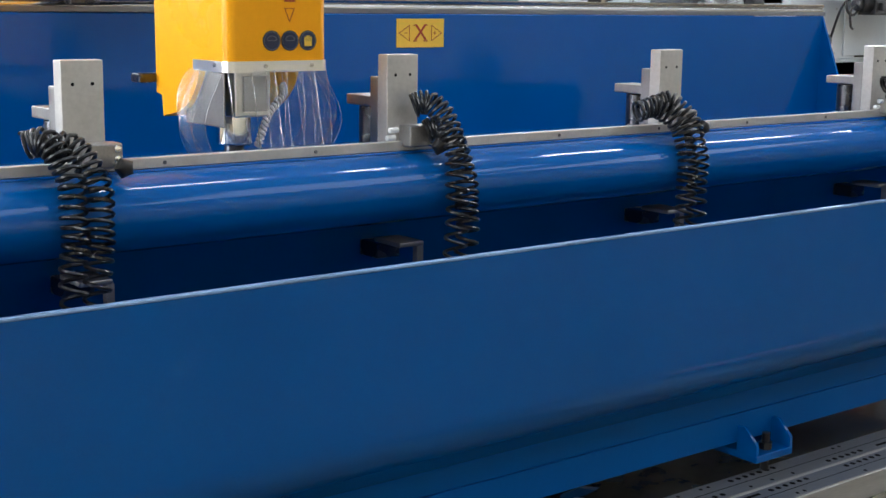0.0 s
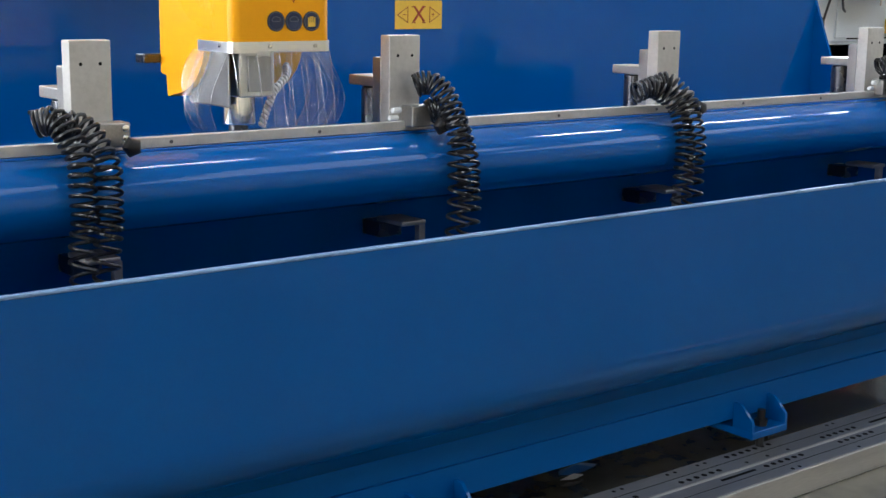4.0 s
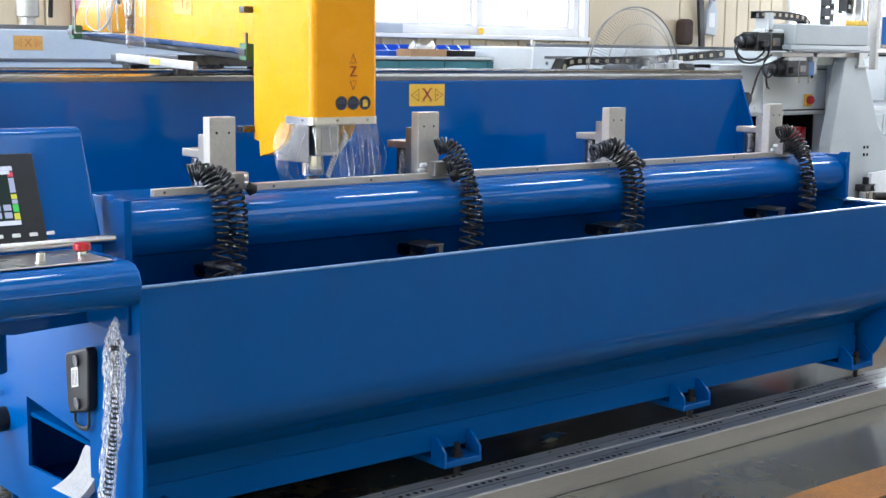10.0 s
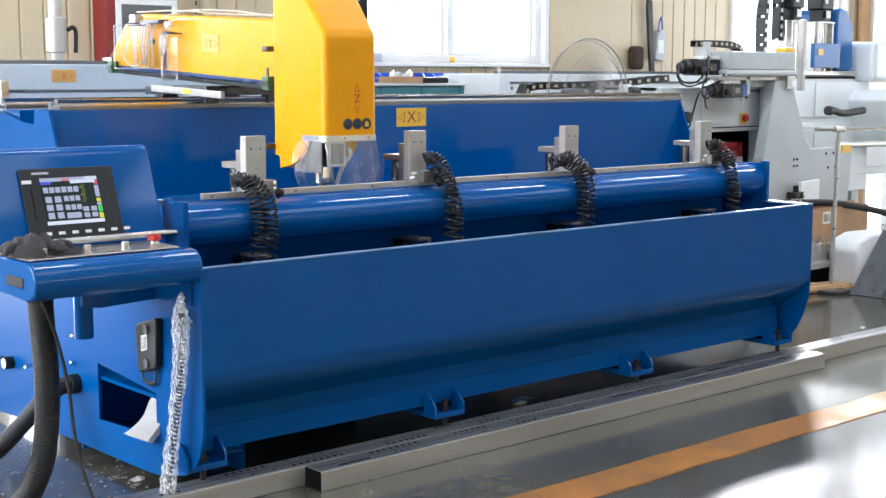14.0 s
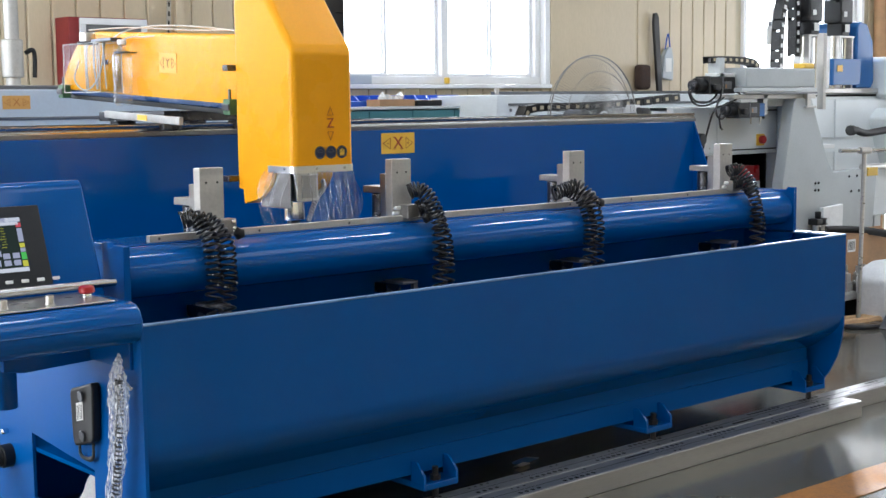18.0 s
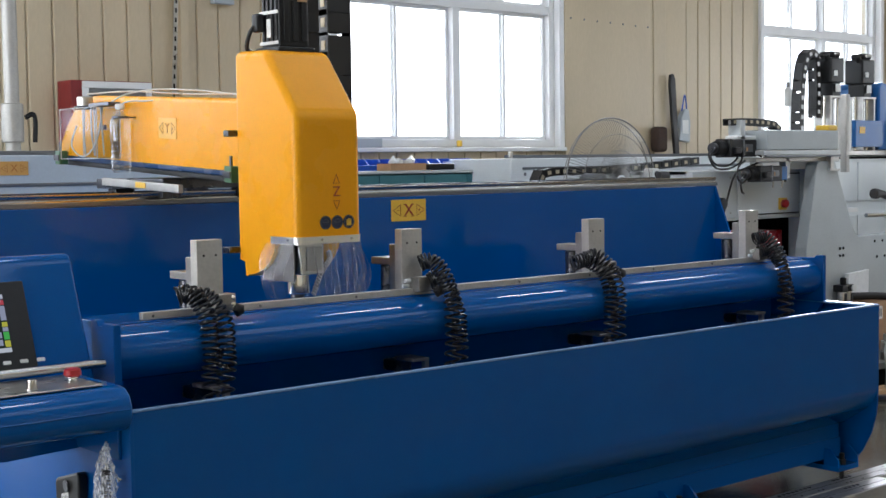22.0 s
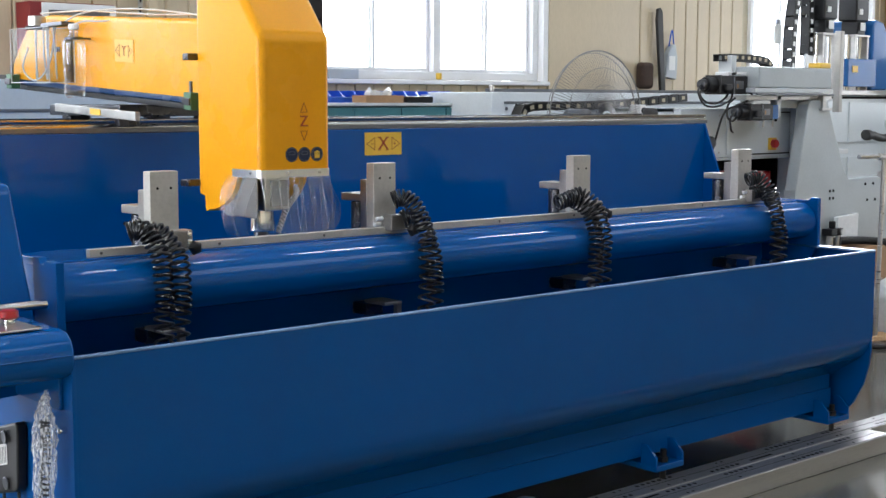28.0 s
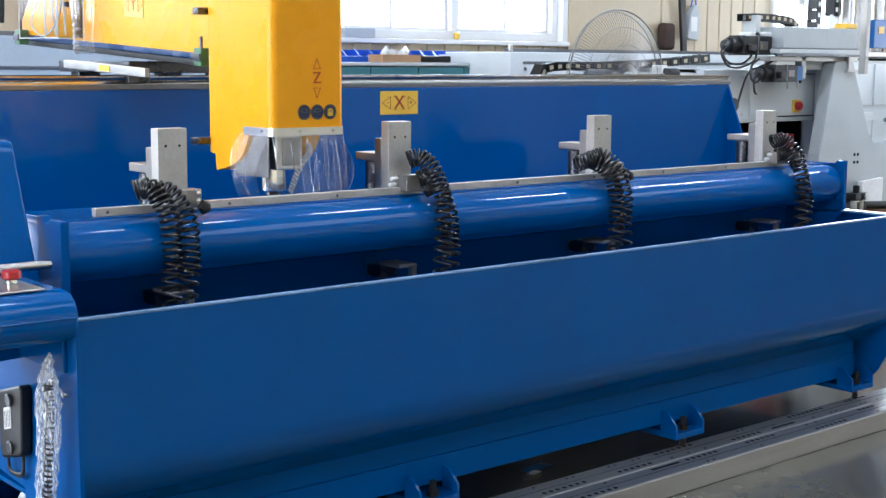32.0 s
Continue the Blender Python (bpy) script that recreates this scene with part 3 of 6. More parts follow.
part("rim_lip", B(TL - 0.05, TL + 0.006, 0.012, 0.46, 0.875, 0.884, 0.002), "rim", bed, "worn pale edge of the sheet with painted shine")


def foot(cx):
    """A levelling foot: shelf with two cheeks, a jack bolt and its pad."""
    f = part("foot", B(cx - 0.083, cx + 0.083, 0.085, 0.30, 0.122, 0.146, 0.004), "blue", bed)
    for s in (-1, 1):
        part("cheek", PR([(0.088, 0.145), (0.088, 0.176), (0.135, 0.222), (0.1615, 0.222), (0.1615, 0.145)], "x", cx + s * 0.078 - 0.005, cx + s * 0.078 + 0.005), "blue", f)
    part("jack_bolt", CY((cx, 0.122, 0.028), (cx, 0.122, 0.195), 0.012, 10), "black", f, "dark threaded bolt")
    part("jack_nut", CY((cx, 0.122, 0.146), (cx, 0.122, 0.166), 0.021, 6), "black", f, "dark hexagon nut")
    part("pad", CY((cx, 0.122, 0.0), (cx, 0.122, 0.028), 0.040, 16, 0.006), "dark_steel", f, "round steel pad")


for cx in (0.025, 1.205, 2.44, 3.60):
    foot(cx)
for cx in (0.3, 1.6, 2.9, 4.2):
    part("rear_leg", B(cx - 0.06, cx + 0.06, 1.66, 1.80, 0.02, 0.30, 0.004), "blue_plate", bed)
    part("rear_pad", CY((cx, 1.73, 0.0), (cx, 1.73, 0.02), 0.08, 18, 0.004), "dark_steel", bed)

# back beam: front panel, top recess, end plates that flare forward
part("back_panel", B(0.105, 4.385, 1.458, 1.468, 0.34, 1.40, 0.002), "blue", bed)
part("back_ledge", B(0.105, 4.385, 1.25, 1.458, 0.80, 0.815, 0.002), "blue", bed)
for xx in (0.10, 4.385):
    part("flared_end", PR([(1.46, 1.402), (1.335, 1.09), (1.28, 0.94), (1.28, 0.42), (1.50, 0.28), (2.03, 0.25), (2.08, 1.2), (2.03, 1.395), (1.95, 1.385), (1.72, 1.345), (1.61, 1.338), (1.60, 1.402)], "x", xx - 0.006, xx + 0.006), "blue", bed)
for yy, za, lab in ((1.50, 1.402, "polished linear guide rail"), (1.90, 1.402, "polished linear guide rail")):
    x0r, x1r = (0.15, 4.42) if yy < 1.6 else (0.08, 4.36)
    part("rail_seat", B(x0r, x1r, yy - 0.03, yy + 0.05, za, za + 0.018, 0.002), "rail_dark", bed, "grey rail seat")
    part("guide_rail", PR([(yy - 0.018, za + 0.018), (yy - 0.018, za + 0.026), (yy - 0.012, za + 0.031), (yy - 0.018, za + 0.037), (yy - 0.018, za + 0.048),
                           (yy + 0.018, za + 0.048), (yy + 0.018, za + 0.037), (yy + 0.012, za + 0.031), (yy + 0.018, za + 0.026), (yy + 0.018, za + 0.018)], "x", x0r, x1r), "rail", bed, lab)
    part("rack", B(x0r, x1r, yy + 0.056, yy + 0.085, za, za + 0.034, 0.003), "rail_dark", bed, "grey steel gear rack")
for k, (ya, yb) in enumerate(((1.615, 1.650), (1.668, 1.705), (1.722, 1.752), (1.770, 1.808))):
    part("cover_strip", B(0.34, 4.34, ya, yb, 1.3355, 1.372 + 0.012 * (k % 2), 0.003), ("rail_dark", "rail", "dark_steel", "rail")[k], bed, "grey steel cover strip")
part("end_stop", B(0.085, 0.125, 1.93, 1.965, 1.402, 1.53, 0.004), "steel", bed, "bare steel end stop")
part("stop_pin", CY((0.06, 1.945, 1.415), (0.15, 1.945, 1.415), 0.012, 12), "chrome", bed)
part("buffer", CY((4.34, 1.84, 1.455), (4.42, 1.84, 1.455), 0.028, 16, 0.006), "rubber", bed, "black rubber buffer")


SERIFS = {"X": [(-0.29, 0.345, 0.22), (0.27, 0.345, 0.20), (-0.29, -0.345, 0.20), (0.28, -0.345, 0.22)], "Y": [(-0.27, 0.345, 0.22), (0.27, 0.345, 0.20), (0, -0.345, 0.26)], "Z": []}


def serif_letter(ch, size):
    """A letter with flat serif bars at its ends."""
    bm = text_mesh(ch, size)
    for sx, sy, w in SERIFS[ch]:
        box(bm, (sx - w / 2) * size, (sx + w / 2) * size, (sy - 0.022) * size, (sy + 0.022) * size, -0.0015, 0.0016)
    return bm


def axis_sign(parent, m, letter, w, h, plate="label_yellow", ink="label_red", big=0.80):
    """A plate with a letter between two arrow outlines, in the xy plane of m."""
    s = part("axis_sign", moved(B(-w / 2, w / 2, -h / 2, h / 2, 0, 0.002), m), plate, parent, "yellow sign plate with a red letter")
    part("letter", moved(serif_letter(letter, h * big), m @ pose(0, 0, 0.0022)), ink, s)
    for k in (-1, 1):
        bm = bmnew()
        a, b = 0.235 * w, 0.45 * w
        outline(bm, [(k * a, h * 0.27), (k * b, 0), (k * a, -h * 0.27)], 0.0022, 0.001, m @ pose(0, 0, 0.002))
        part("arrow", bm, ink, s)
        bm = bmnew()
        c = k * 0.305 * w
        box(bm, c - 0.006, c + 0.006, -0.0013, 0.0013, 0.002, 0.003)
        if k > 0:
            box(bm, c - 0.0013, c + 0.0013, -0.006, 0.006, 0.002, 0.0031)
        part("mark", moved(bm, m), ink, s)
    return s


axis_sign(bed, upright(2.137, 1.4575, 1.337), "X", 0.204, 0.098)

# ---- the rotary table with its round cover ----
TX0, TX1 = 0.058, 3.66
table = thing("rotary_table", (1.85, 0.5, 0.80), "blue swivelling clamping table with a rounded front cover", "machine")
cov = []
for i in range(19):
    a = math.radians(8 + 164 * i / 18)
    cov.append((0.372 - 0.105 * math.sin(a), 0.992 + 0.086 * math.cos(a)))
part("round_cover", PR(cov + [(0.40, 0.908), (0.40, 1.078)], "x", TX0 + 0.012, TX1 - 0.012), "blue", table)
part("core_beam", B(TX0 + 0.05, TX1 - 0.05, 0.52, 0.64, 0.62, 1.06, 0.006), "blue", table)
part("top_bar_seat", B(TX0 + 0.03, TX1 - 0.03, 0.36, 0.62, 1.06, 1.082, 0.003), "blue", table)
part("guide_strip", B(0.20, 3.42, 0.368, 0.392, 1.0825, 1.106, 0.002), "alu_dull", table, "dull aluminium guide strip with screws")
for k in range(9):
    xx = 0.235 + k * 0.39
    part("strip_screw", CY((xx, 0.3665, 1.094), (xx, 0.369, 1.094), 0.0045, 10), "dark_steel", table)
lp = [(0.258, 1.090), (0.258, 0.80), (0.39, 0.80), (0.402, 0.86), (0.402, 1.096), (0.365, 1.096), (0.355, 1.080), (0.335, 1.080), (0.325, 1.090)]
part("end_plate", PR(lp, "x", TX0 - 0.012, TX0 + 0.012, 0.002), "blue_plate", table)
rp = [(0.258, 1.098), (0.258, 0.885), (0.32, 0.80), (0.64, 0.80), (0.66, 0.90), (0.66, 1.085), (0.31, 1.085), (0.298, 1.098)]
part("end_plate", PR(rp, "x", TX1 - 0.01, TX1 + 0.012, 0.003), "blue", table)
part("pivot_block", B(3.60, 3.69, 0.30, 0.60, 0.60, 0.80, 0.006), "blue", table)
part("pivot_block", B(0.012, 0.07, 0.30, 0.60, 0.60, 0.80, 0.006), "blue", table)
part("pivot_rod", CY((-0.12, 0.45, 0.93), (0.08, 0.45, 0.93), 0.014, 14), "chrome", table, "bare steel pivot rod")


# ---- pneumatic clamps ----
def clamp():
    c = thing("pneumatic_clamp", (0, 0, 0), "bare steel pneumatic clamp standing on the rotary table", "clamp", "clamps on the table")
    part("upright", B(-0.047, 0.047, 0.385, 0.425, 1.10, 1.318, 0.0025), "alu_dull", c, "broad upright steel plate")
    part("rear_plate", B(-0.045, 0.045, 0.426, 0.462, 1.085, 1.262, 0.003), "steel_mid", c)
    part("jaw_arm", B(-0.040, 0.040, 0.463, 0.575, 1.186, 1.212, 0.003), "steel_mid", c, "flat jaw arm")
    part("air_cylinder", CY((0, 0.512, 1.083), (0, 0.512, 1.185), 0.036, 24, 0.004), "dark_steel", c, "round polished air cylinder")
    part("cylinder_cap", CY((0, 0.512, 1.073), (0, 0.512, 1.083), 0.032, 20), "rubber", c, "black rubber cap")
    part("base_block", B(-0.012, 0.064, 0.335, 0.384, 1.093, 1.146, 0.004), "steel_mid", c, "small steel block")
    for zz in (1.112, 1.134):
        part("bolt", CY((0.050, 0.328, zz), (0.050, 0.336, zz), 0.008, 12, 0.002), "chrome", c)
    for xx in (-0.022, 0.022):
        part("pin_hole", CY((xx, 0.3842, 1.268), (xx, 0.3856, 1.268), 0.004, 10), "hole", c)
    part("knob_stem", CY((0.046, 0.335, 1.100), (0.046, 0.305, 1.098), 0.006, 10), "chrome", c)
    kn = bmnew()
    prof = [Vector((0.046, 0.305 - 0.028 * i / 5, 1.098)) for i in range(6)]
    sweep(kn, prof, [0.012, 0.021, 0.023, 0.022, 0.018, 0.010], 5)
    part("knob", kn, "black", c, "black lobed knob")
    for k, zz in enumerate((1.138, 1.118)):
        ft = part("hose_fitting", CY((-0.075, 0.335 + 0.012 * k, zz), (-0.045, 0.342 + 0.012 * k, zz), 0.007, 10, 0.002), "white", c, "white push-in hose fitting")
    part("lower_block", B(-0.036, 0.036, 0.44, 0.519, 0.80, 0.840, 0.004), "dark_steel", c, "dark steel slide block")
    part("lower_jaw", B(-0.045, 0.030, 0.330, 0.44, 0.846, 0.858, 0.003), "steel_mid", c, "flat lower jaw plate")
    part("lower_post", B(0.02, 0.04, 0.345, 0.365, 0.80, 0.845, 0.002), "steel_mid", c)
    return c


CX = (0.450, 1.280, 2.245, 3.275)
first = clamp()
first.location = (CX[0], 0, 0)
for cx in CX[1:]:
    copy_thing(first, pose(cx, 0, 0))


def hose_run(x, z, reach):
    """The line of a coiled hose: out of the clamp, over the round cover and down into the tray."""
    return [(x, 0.340, z), (x + 0.034 * reach, 0.316, z + 0.008), (x + 0.064 * reach, 0.276, z - 0.050),
            (x + 0.060 * reach, 0.238, z - 0.145), (x + 0.047 * reach, 0.222, 0.90), (x + 0.036 * reach, 0.215, 0.70)]


HOSES = ((0.305, 1.150, 0.95), (0.345, 1.140, 1.20), (1.280, 1.195, 1.00), (1.320, 1.130, 0.85), (2.060, 1.150, 1.85), (2.130, 1.165, 1.35), (3.235, 1.190, 1.20), (3.270, 1.132, 1.05))
for i, (hx, hz, reach) in enumerate(HOSES):
    hs = coil(smooth_path(hose_run(hx, hz, reach), 6), 0.0265, 0.0044, 25, 14, 0.07, i + 1)
    lone("coiled_air_hose", hs, "hose", "glossy black coiled air hose hanging from a clamp", "hose", "air hoses on the clamps", at=(hx, 0.340, hz))


# ---- spindle head with its orange cover ----
HX0, HX1, HY0, HY1 = 0.800, 1.075, 0.420, 0.800
HB = 1.305
head = thing("spindle_head", (0.94, 0.60, HB), "orange-yellow spindle head with motor and clear splash skirt", "machine head")
hp = [(HY0, HB), (HY0, 1.725), (HY0 + 0.175, 1.950), (HY1, 1.957), (HY1, HB - 0.085), (HY1 - 0.050, HB - 0.094), (HY1 - 0.056, HB - 0.145), (HY1 - 0.066, HB - 0.145)]
for i in range(9):
    a = math.radians(90 * i / 8)
    hp.append((HY1 - 0.07 - 0.18 * math.sin(a), HB - 0.138 + 0.138 * (1 - math.cos(a)) if i else HB - 0.141))


def soften(bm, test, r, seg=4):
    """Rounds the edges whose two ends both pass a test, or that run up to such an end."""
    es = [e for e in bm.edges if test(e)]
    bmesh.ops.bevel(bm, geom=es, offset=r, segments=seg, affect="EDGES", profile=0.5, clamp_overlap=True)
    return bm


hc = PR(hp, "x", HX0, HX1)
soften(hc, lambda e: max(v.co.z for v in e.verts) > 1.5, 0.026)
part("cover", hc, "yellow", head)
RC = 0.024
band = [(HX1 + 0.001, HY1 - 0.22), (HX0 - 0.002, HY1 - 0.22)]
for x_c, a_0 in ((HX0 - 0.002 + RC, 180), (HX1 + 0.001 - RC, 270)):
    band += [(x_c + RC * math.cos(math.radians(a_0 + 15 * q)), HY0 - 0.003 + RC + RC * math.sin(math.radians(a_0 + 15 * q))) for q in range(7)]
part("clamp_band", PR(band, "z", HB - 0.024, HB + 0.0015), "alu", head, "bare aluminium band with screws")
for xx in (HX0 + 0.10, HX0 + 0.225):
    part("band_screw", CY((xx, HY0 - 0.006, HB - 0.010), (xx, HY0 - 0.002, HB - 0.010), 0.005, 10), "steel", head)
part("screw", CY((HX0 - 0.006, HY0 + 0.05, HB - 0.008), (HX0 - 0.003, HY0 + 0.05, HB - 0.008), 0.005, 10), "steel", head)
part("spindle_body", B(0.848, 0.945, 0.47, 0.62, HB - 0.132, HB + 0.04, 0.005), "alu", head, "square aluminium spindle body")
part("front_plate", B(0.868, 0.932, 0.462, 0.4695, HB - 0.118, HB - 0.035, 0.002), "alu_dull", head, "dull raised front plate")
part("spindle_neck", CY((0.90, 0.57, HB - 0.205), (0.90, 0.57, HB - 0.130), 0.043, 28, 0.004), "chrome", head)
part("collet_nut", CY((0.90, 0.57, HB - 0.245), (0.90, 0.57, HB - 0.204), 0.024, 20, 0.003), "dark_steel", head, "dark collet nut")
part("cutter", CY((0.90, 0.57, HB - 0.285), (0.90, 0.57, HB - 0.245), 0.006, 10), "steel", head)
part("side_plate", B(HX0 + 0.018, HX0 + 0.024, HY0 + 0.05, HY0 + 0.24, HB - 0.155, HB - 0.01, 0.003), "steel_mid", head)
part("coolant_pipe", coil(smooth_path([(1.03, 0.62, HB - 0.02), (1.035, 0.56, HB - 0.08), (0.975, 0.53, HB - 0.13), (0.950, 0.545, HB - 0.21)], 6), 0.006, 0.005, 24, 8), "white", head, "white segmented coolant pipe")


def skirt_strip(angle, width, drop, flare, bend, seed):
    """A clear strip hung from the band, square at its lower end, with thin shining edges."""
    ca, sa = math.cos(angle), math.sin(angle)
    q = (abs(ca) ** 4 + abs(sa) ** 4) ** -0.25
    base = Vector(((HX0 + HX1) / 2 + 0.138 * q * ca, 0.545 + 0.128 * q * sa, HB - 0.020))
    out = Vector((round(ca) if abs(ca) > abs(sa) else 0.25 * ca, round(sa) if abs(sa) >= abs(ca) else 0.25 * sa, 0)).normalized()
    side = Vector((-out.y, out.x, 0))
    nz = 16
    rows = []
    for i in range(nz + 1):
        t = i / nz
        w = width / 2 * (1.0 if t < 0.97 else 0.94)
        c = base + out * (flare * math.sin(t * 2.7) + bend * t * t + 0.003 * math.sin(9 * t + seed)) + side * (0.012 * math.sin(seed + 2.5 * t) * t) + Vector((0, 0, -drop * t))
        rows.append((c - side * w, c + side * w))
    bm = bmnew()
    for s in (0.0, 0.0012):
        vs = [[bm.verts.new(p + out * s) for p in (r[0], (r[0] + r[1]) / 2 + out * 0.003, r[1])] for r in rows]
        for a, b in zip(vs, vs[1:]):
            bm.faces.new((a[0], a[1], b[1], b[0]))
            bm.faces.new((a[1], a[2], b[2], b[1]))
    st_ = part("skirt_strip", bm, "skirt", head, "clear plastic skirt strip")
    part("strip_edge", SW([r[0] for r in rows] + [r[1] for r in rows[::-1]], 0.0007, 5), "strip_edge", st_)


rnd = random.Random(7)
SKIRT = ((168, 0.062, 0.19, 0.045, -0.02), (188, 0.062, 0.235, 0.060, -0.03), (208, 0.060, 0.24, 0.050, -0.02), (232, 0.058, 0.20, 0.030, 0.0),
         (252, 0.058, 0.300, 0.016, 0.055), (266, 0.056, 0.315, 0.008, 0.060), (284, 0.056, 0.24, 0.020, -0.01), (298, 0.056, 0.305, 0.010, 0.060),
         (314, 0.054, 0.24, 0.018, 0.0), (330, 0.056, 0.225, 0.060, -0.03), (347, 0.058, 0.235, 0.075, -0.05), (5, 0.060, 0.20, 0.050, -0.02))
for k, (deg, w, drop, flare, bend) in enumerate(SKIRT):
    skirt_strip(math.radians(deg), w, drop, flare, bend, k * 1.7)
for k, xx in enumerate((HX0 + 0.118, HX0 + 0.167, HX0 + 0.216)):
    d = part("warning_disc", moved(CY((0, 0, 0), (0, 0, 0.002), 0.0235, 24), upright(xx, HY0 - 0.0005, HB + 0.048)), "label_blue", head, "round dark safety sign")
    part("sign_rim", SW([(xx + 0.0205 * math.cos(math.radians(q)), HY0 - 0.0030, HB + 0.048 + 0.0205 * math.sin(math.radians(q))) for q in range(0, 361, 15)], 0.0006, 5), "rail_dark", d)
    bm = bmnew()
    if k < 2:
        outline(bm, [(0.013 * math.cos(math.radians(a)), 0.011 * math.sin(math.radians(a))) for a in range(20, 161, 20)] + [(-0.010, 0.0), (0.010, 0.0)], 0.0014, 0.001, upright(xx, HY0 - 0.0025, HB + 0.048))
    else:
        for q in range(4):
            box(bm, -0.010 + q * 0.0055, -0.0065 + q * 0.0055, -0.002, 0.013 - abs(q - 1.5) * 0.003, 0.002, 0.003)
        box(bm, -0.010, 0.010, -0.013, -0.002, 0.002, 0.003)
        moved(bm, upright(xx, HY0 - 0.0005, HB + 0.048))
    part("pictogram", bm, "rail_dark" if k < 2 else "label_yellow", d)
zc = HX0 + 0.167
part("letter", moved(text_mesh("Z", 0.050), upright(zc, HY0 - 0.0005, HB + 0.152)), "label_red", head, "dark red letter")
for k in (-1, 1):
    bm = bmnew()
    z0_ = HB + 0.152 + k * 0.030
    outline(bm, [(-0.013, 0.0), (0.013, 0.0), (0.0, k * 0.030)], 0.0017, 0.001, upright(zc, HY0 - 0.0005, z0_))
    part("arrow", bm, "label_red", head)
# motor with upright fins and two bright bands
mb = part("servo_motor", B(0.884, 1.008, 0.625, 0.740, 1.966, 2.165, 0.006), "black", head, "black finned servo motor")
for xx in (0.900, 0.938, 0.976):
    part("fin", B(xx, xx + 0.022, 0.619, 0.6245, 1.985, 2.140, 0.003), "black", mb)
for k in range(4):
    yy = 0.634 + k * 0.0265
    part("fin", B(0.8785, 0.8835, yy, yy + 0.014, 1.985, 2.140, 0.002), "black", mb)
for zz in (1.975, 2.082, 2.146):
    part("band", B(0.8765, 0.8785, 0.624, 0.742, zz, zz + 0.012, 0.0008, 1), "alu_bar", mb, "bright metal band")
part("motor_cap", CY((0.950, 0.685, 2.165), (0.950, 0.685, 2.208), 0.054, 30, 0.005), "black", mb)
part("cap_screw", CY((0.905, 0.645, 2.165), (0.905, 0.645, 2.190), 0.010, 10), "black", mb)
part("motor_flange", B(0.866, 1.020, 0.605, 0.755, 1.948, 1.966, 0.004), "black", mb)
part("motor_label", B(0.8725, 0.8755, 0.665, 0.690, 2.00, 2.065), "label_white", mb, "white maker's label")
part("plug", B(0.84, 0.8740, 0.70, 0.74, 2.02, 2.085, 0.008), "black", mb)
part("plug_lead", SW(smooth_path([(0.85, 0.72, 2.05), (0.835, 0.74, 2.02), (0.84, 0.77, 1.97), (0.87, 0.79, 1.955)], 5), 0.008, 8), "rubber", mb)
part("brass_plate", B(0.955, 0.995, 0.613, 0.6165, 2.125, 2.148), "carton", mb)


def cable_chain(parent_or_none, pts, w, h, step, across, label, ribs="chain_pale"):
    """A cable chain: links along a path, each a small box with a paler rib."""
    p = smooth_path(pts, 10)
    d, last, links = 0.0, p[0], []
    for q in p[1:]:
        d += (q - last).length
        if d >= step:
            links.append((q, (q - last).normalized()))
            d = 0.0
        last = q
    across = Vector(across)
    for c, u in links:
        s = u.cross(across).normalized()
        m = Matrix((( across.x, u.x, s.x, c.x), (across.y, u.y, s.y, c.y), (across.z, u.z, s.z, c.z), (0, 0, 0, 1)))
        bm = bmnew()
        box(bm, -w / 2, -w / 2 + 0.006, -step * 0.74, step * 0.74, -h / 2, h / 2, 0.002, 1)
        box(bm, w / 2 - 0.006, w / 2, -step * 0.74, step * 0.74, -h / 2, h / 2, 0.002, 1)
        box(bm, -w / 2 + 0.006, w / 2 - 0.006, -step * 0.53, step * 0.53, h / 2 - 0.008, h / 2 - 0.003)
        box(bm, -w / 2 + 0.006, w / 2 - 0.006, -step * 0.53, step * 0.53, -h / 2 + 0.003, -h / 2 + 0.008)
        k = part("chain_link", moved(bm, m), "chain", parent_or_none, label)
        if ribs:
            part("rib", moved(B(-w / 2 - 0.002, -w / 2, -step * 0.25, step * 0.25, -h * 0.22, h * 0.22), m), ribs, k)


ch = thing("cable_chain", (1.05, 0.86, 1.80), "black plastic cable chain looped behind the spindle head", "cable chain")
cable_chain(ch, [(1.315, 0.875, 1.52), (1.315, 0.875, 1.80), (1.315, 0.875, 2.05), (1.315, 0.882, 2.23), (1.315, 0.925, 2.315), (1.315, 1.000, 2.315), (1.315, 1.050, 2.23), (1.315, 1.058, 2.05), (1.315, 1.058, 1.84)], 0.112, 0.056, 0.070, (1, 0, 0), "", "chain_pale")

head.location.x += 0.010

# latches at the rear corner of the head
part("hinge", B(HX0 - 0.02, HX0 + 0.02, HY1 - 0.005, HY1 + 0.03, 1.655, 1.678, 0.003), "dark_steel", head)
part("rear_bracket", B(HX0 - 0.035, HX0 + 0.03, HY1 - 0.020, HY1 + 0.03, 1.240, 1.262, 0.003), "dark_steel", head)

# ---- the cross arm behind the head ----
arm = thing("cross_arm", (0.98, 1.55, 1.50), "orange-yellow covered cross arm on linear rails", "machine arm")
AX0, AX1 = 0.865, 1.135
ap = [(0.835, 1.528), (0.835, 1.795), (2.02, 1.795), (2.12, 1.780), (2.22, 1.73), (2.30, 1.655), (2.34, 1.60), (2.34, 1.528)]
part("cover", soften(PR(ap, "x", AX0, AX1), lambda e: min(v.co.z for v in e.verts) > 1.54 or (e.verts[0].co.z + e.verts[1].co.z) / 2 > 1.7, 0.022), "yellow", arm)
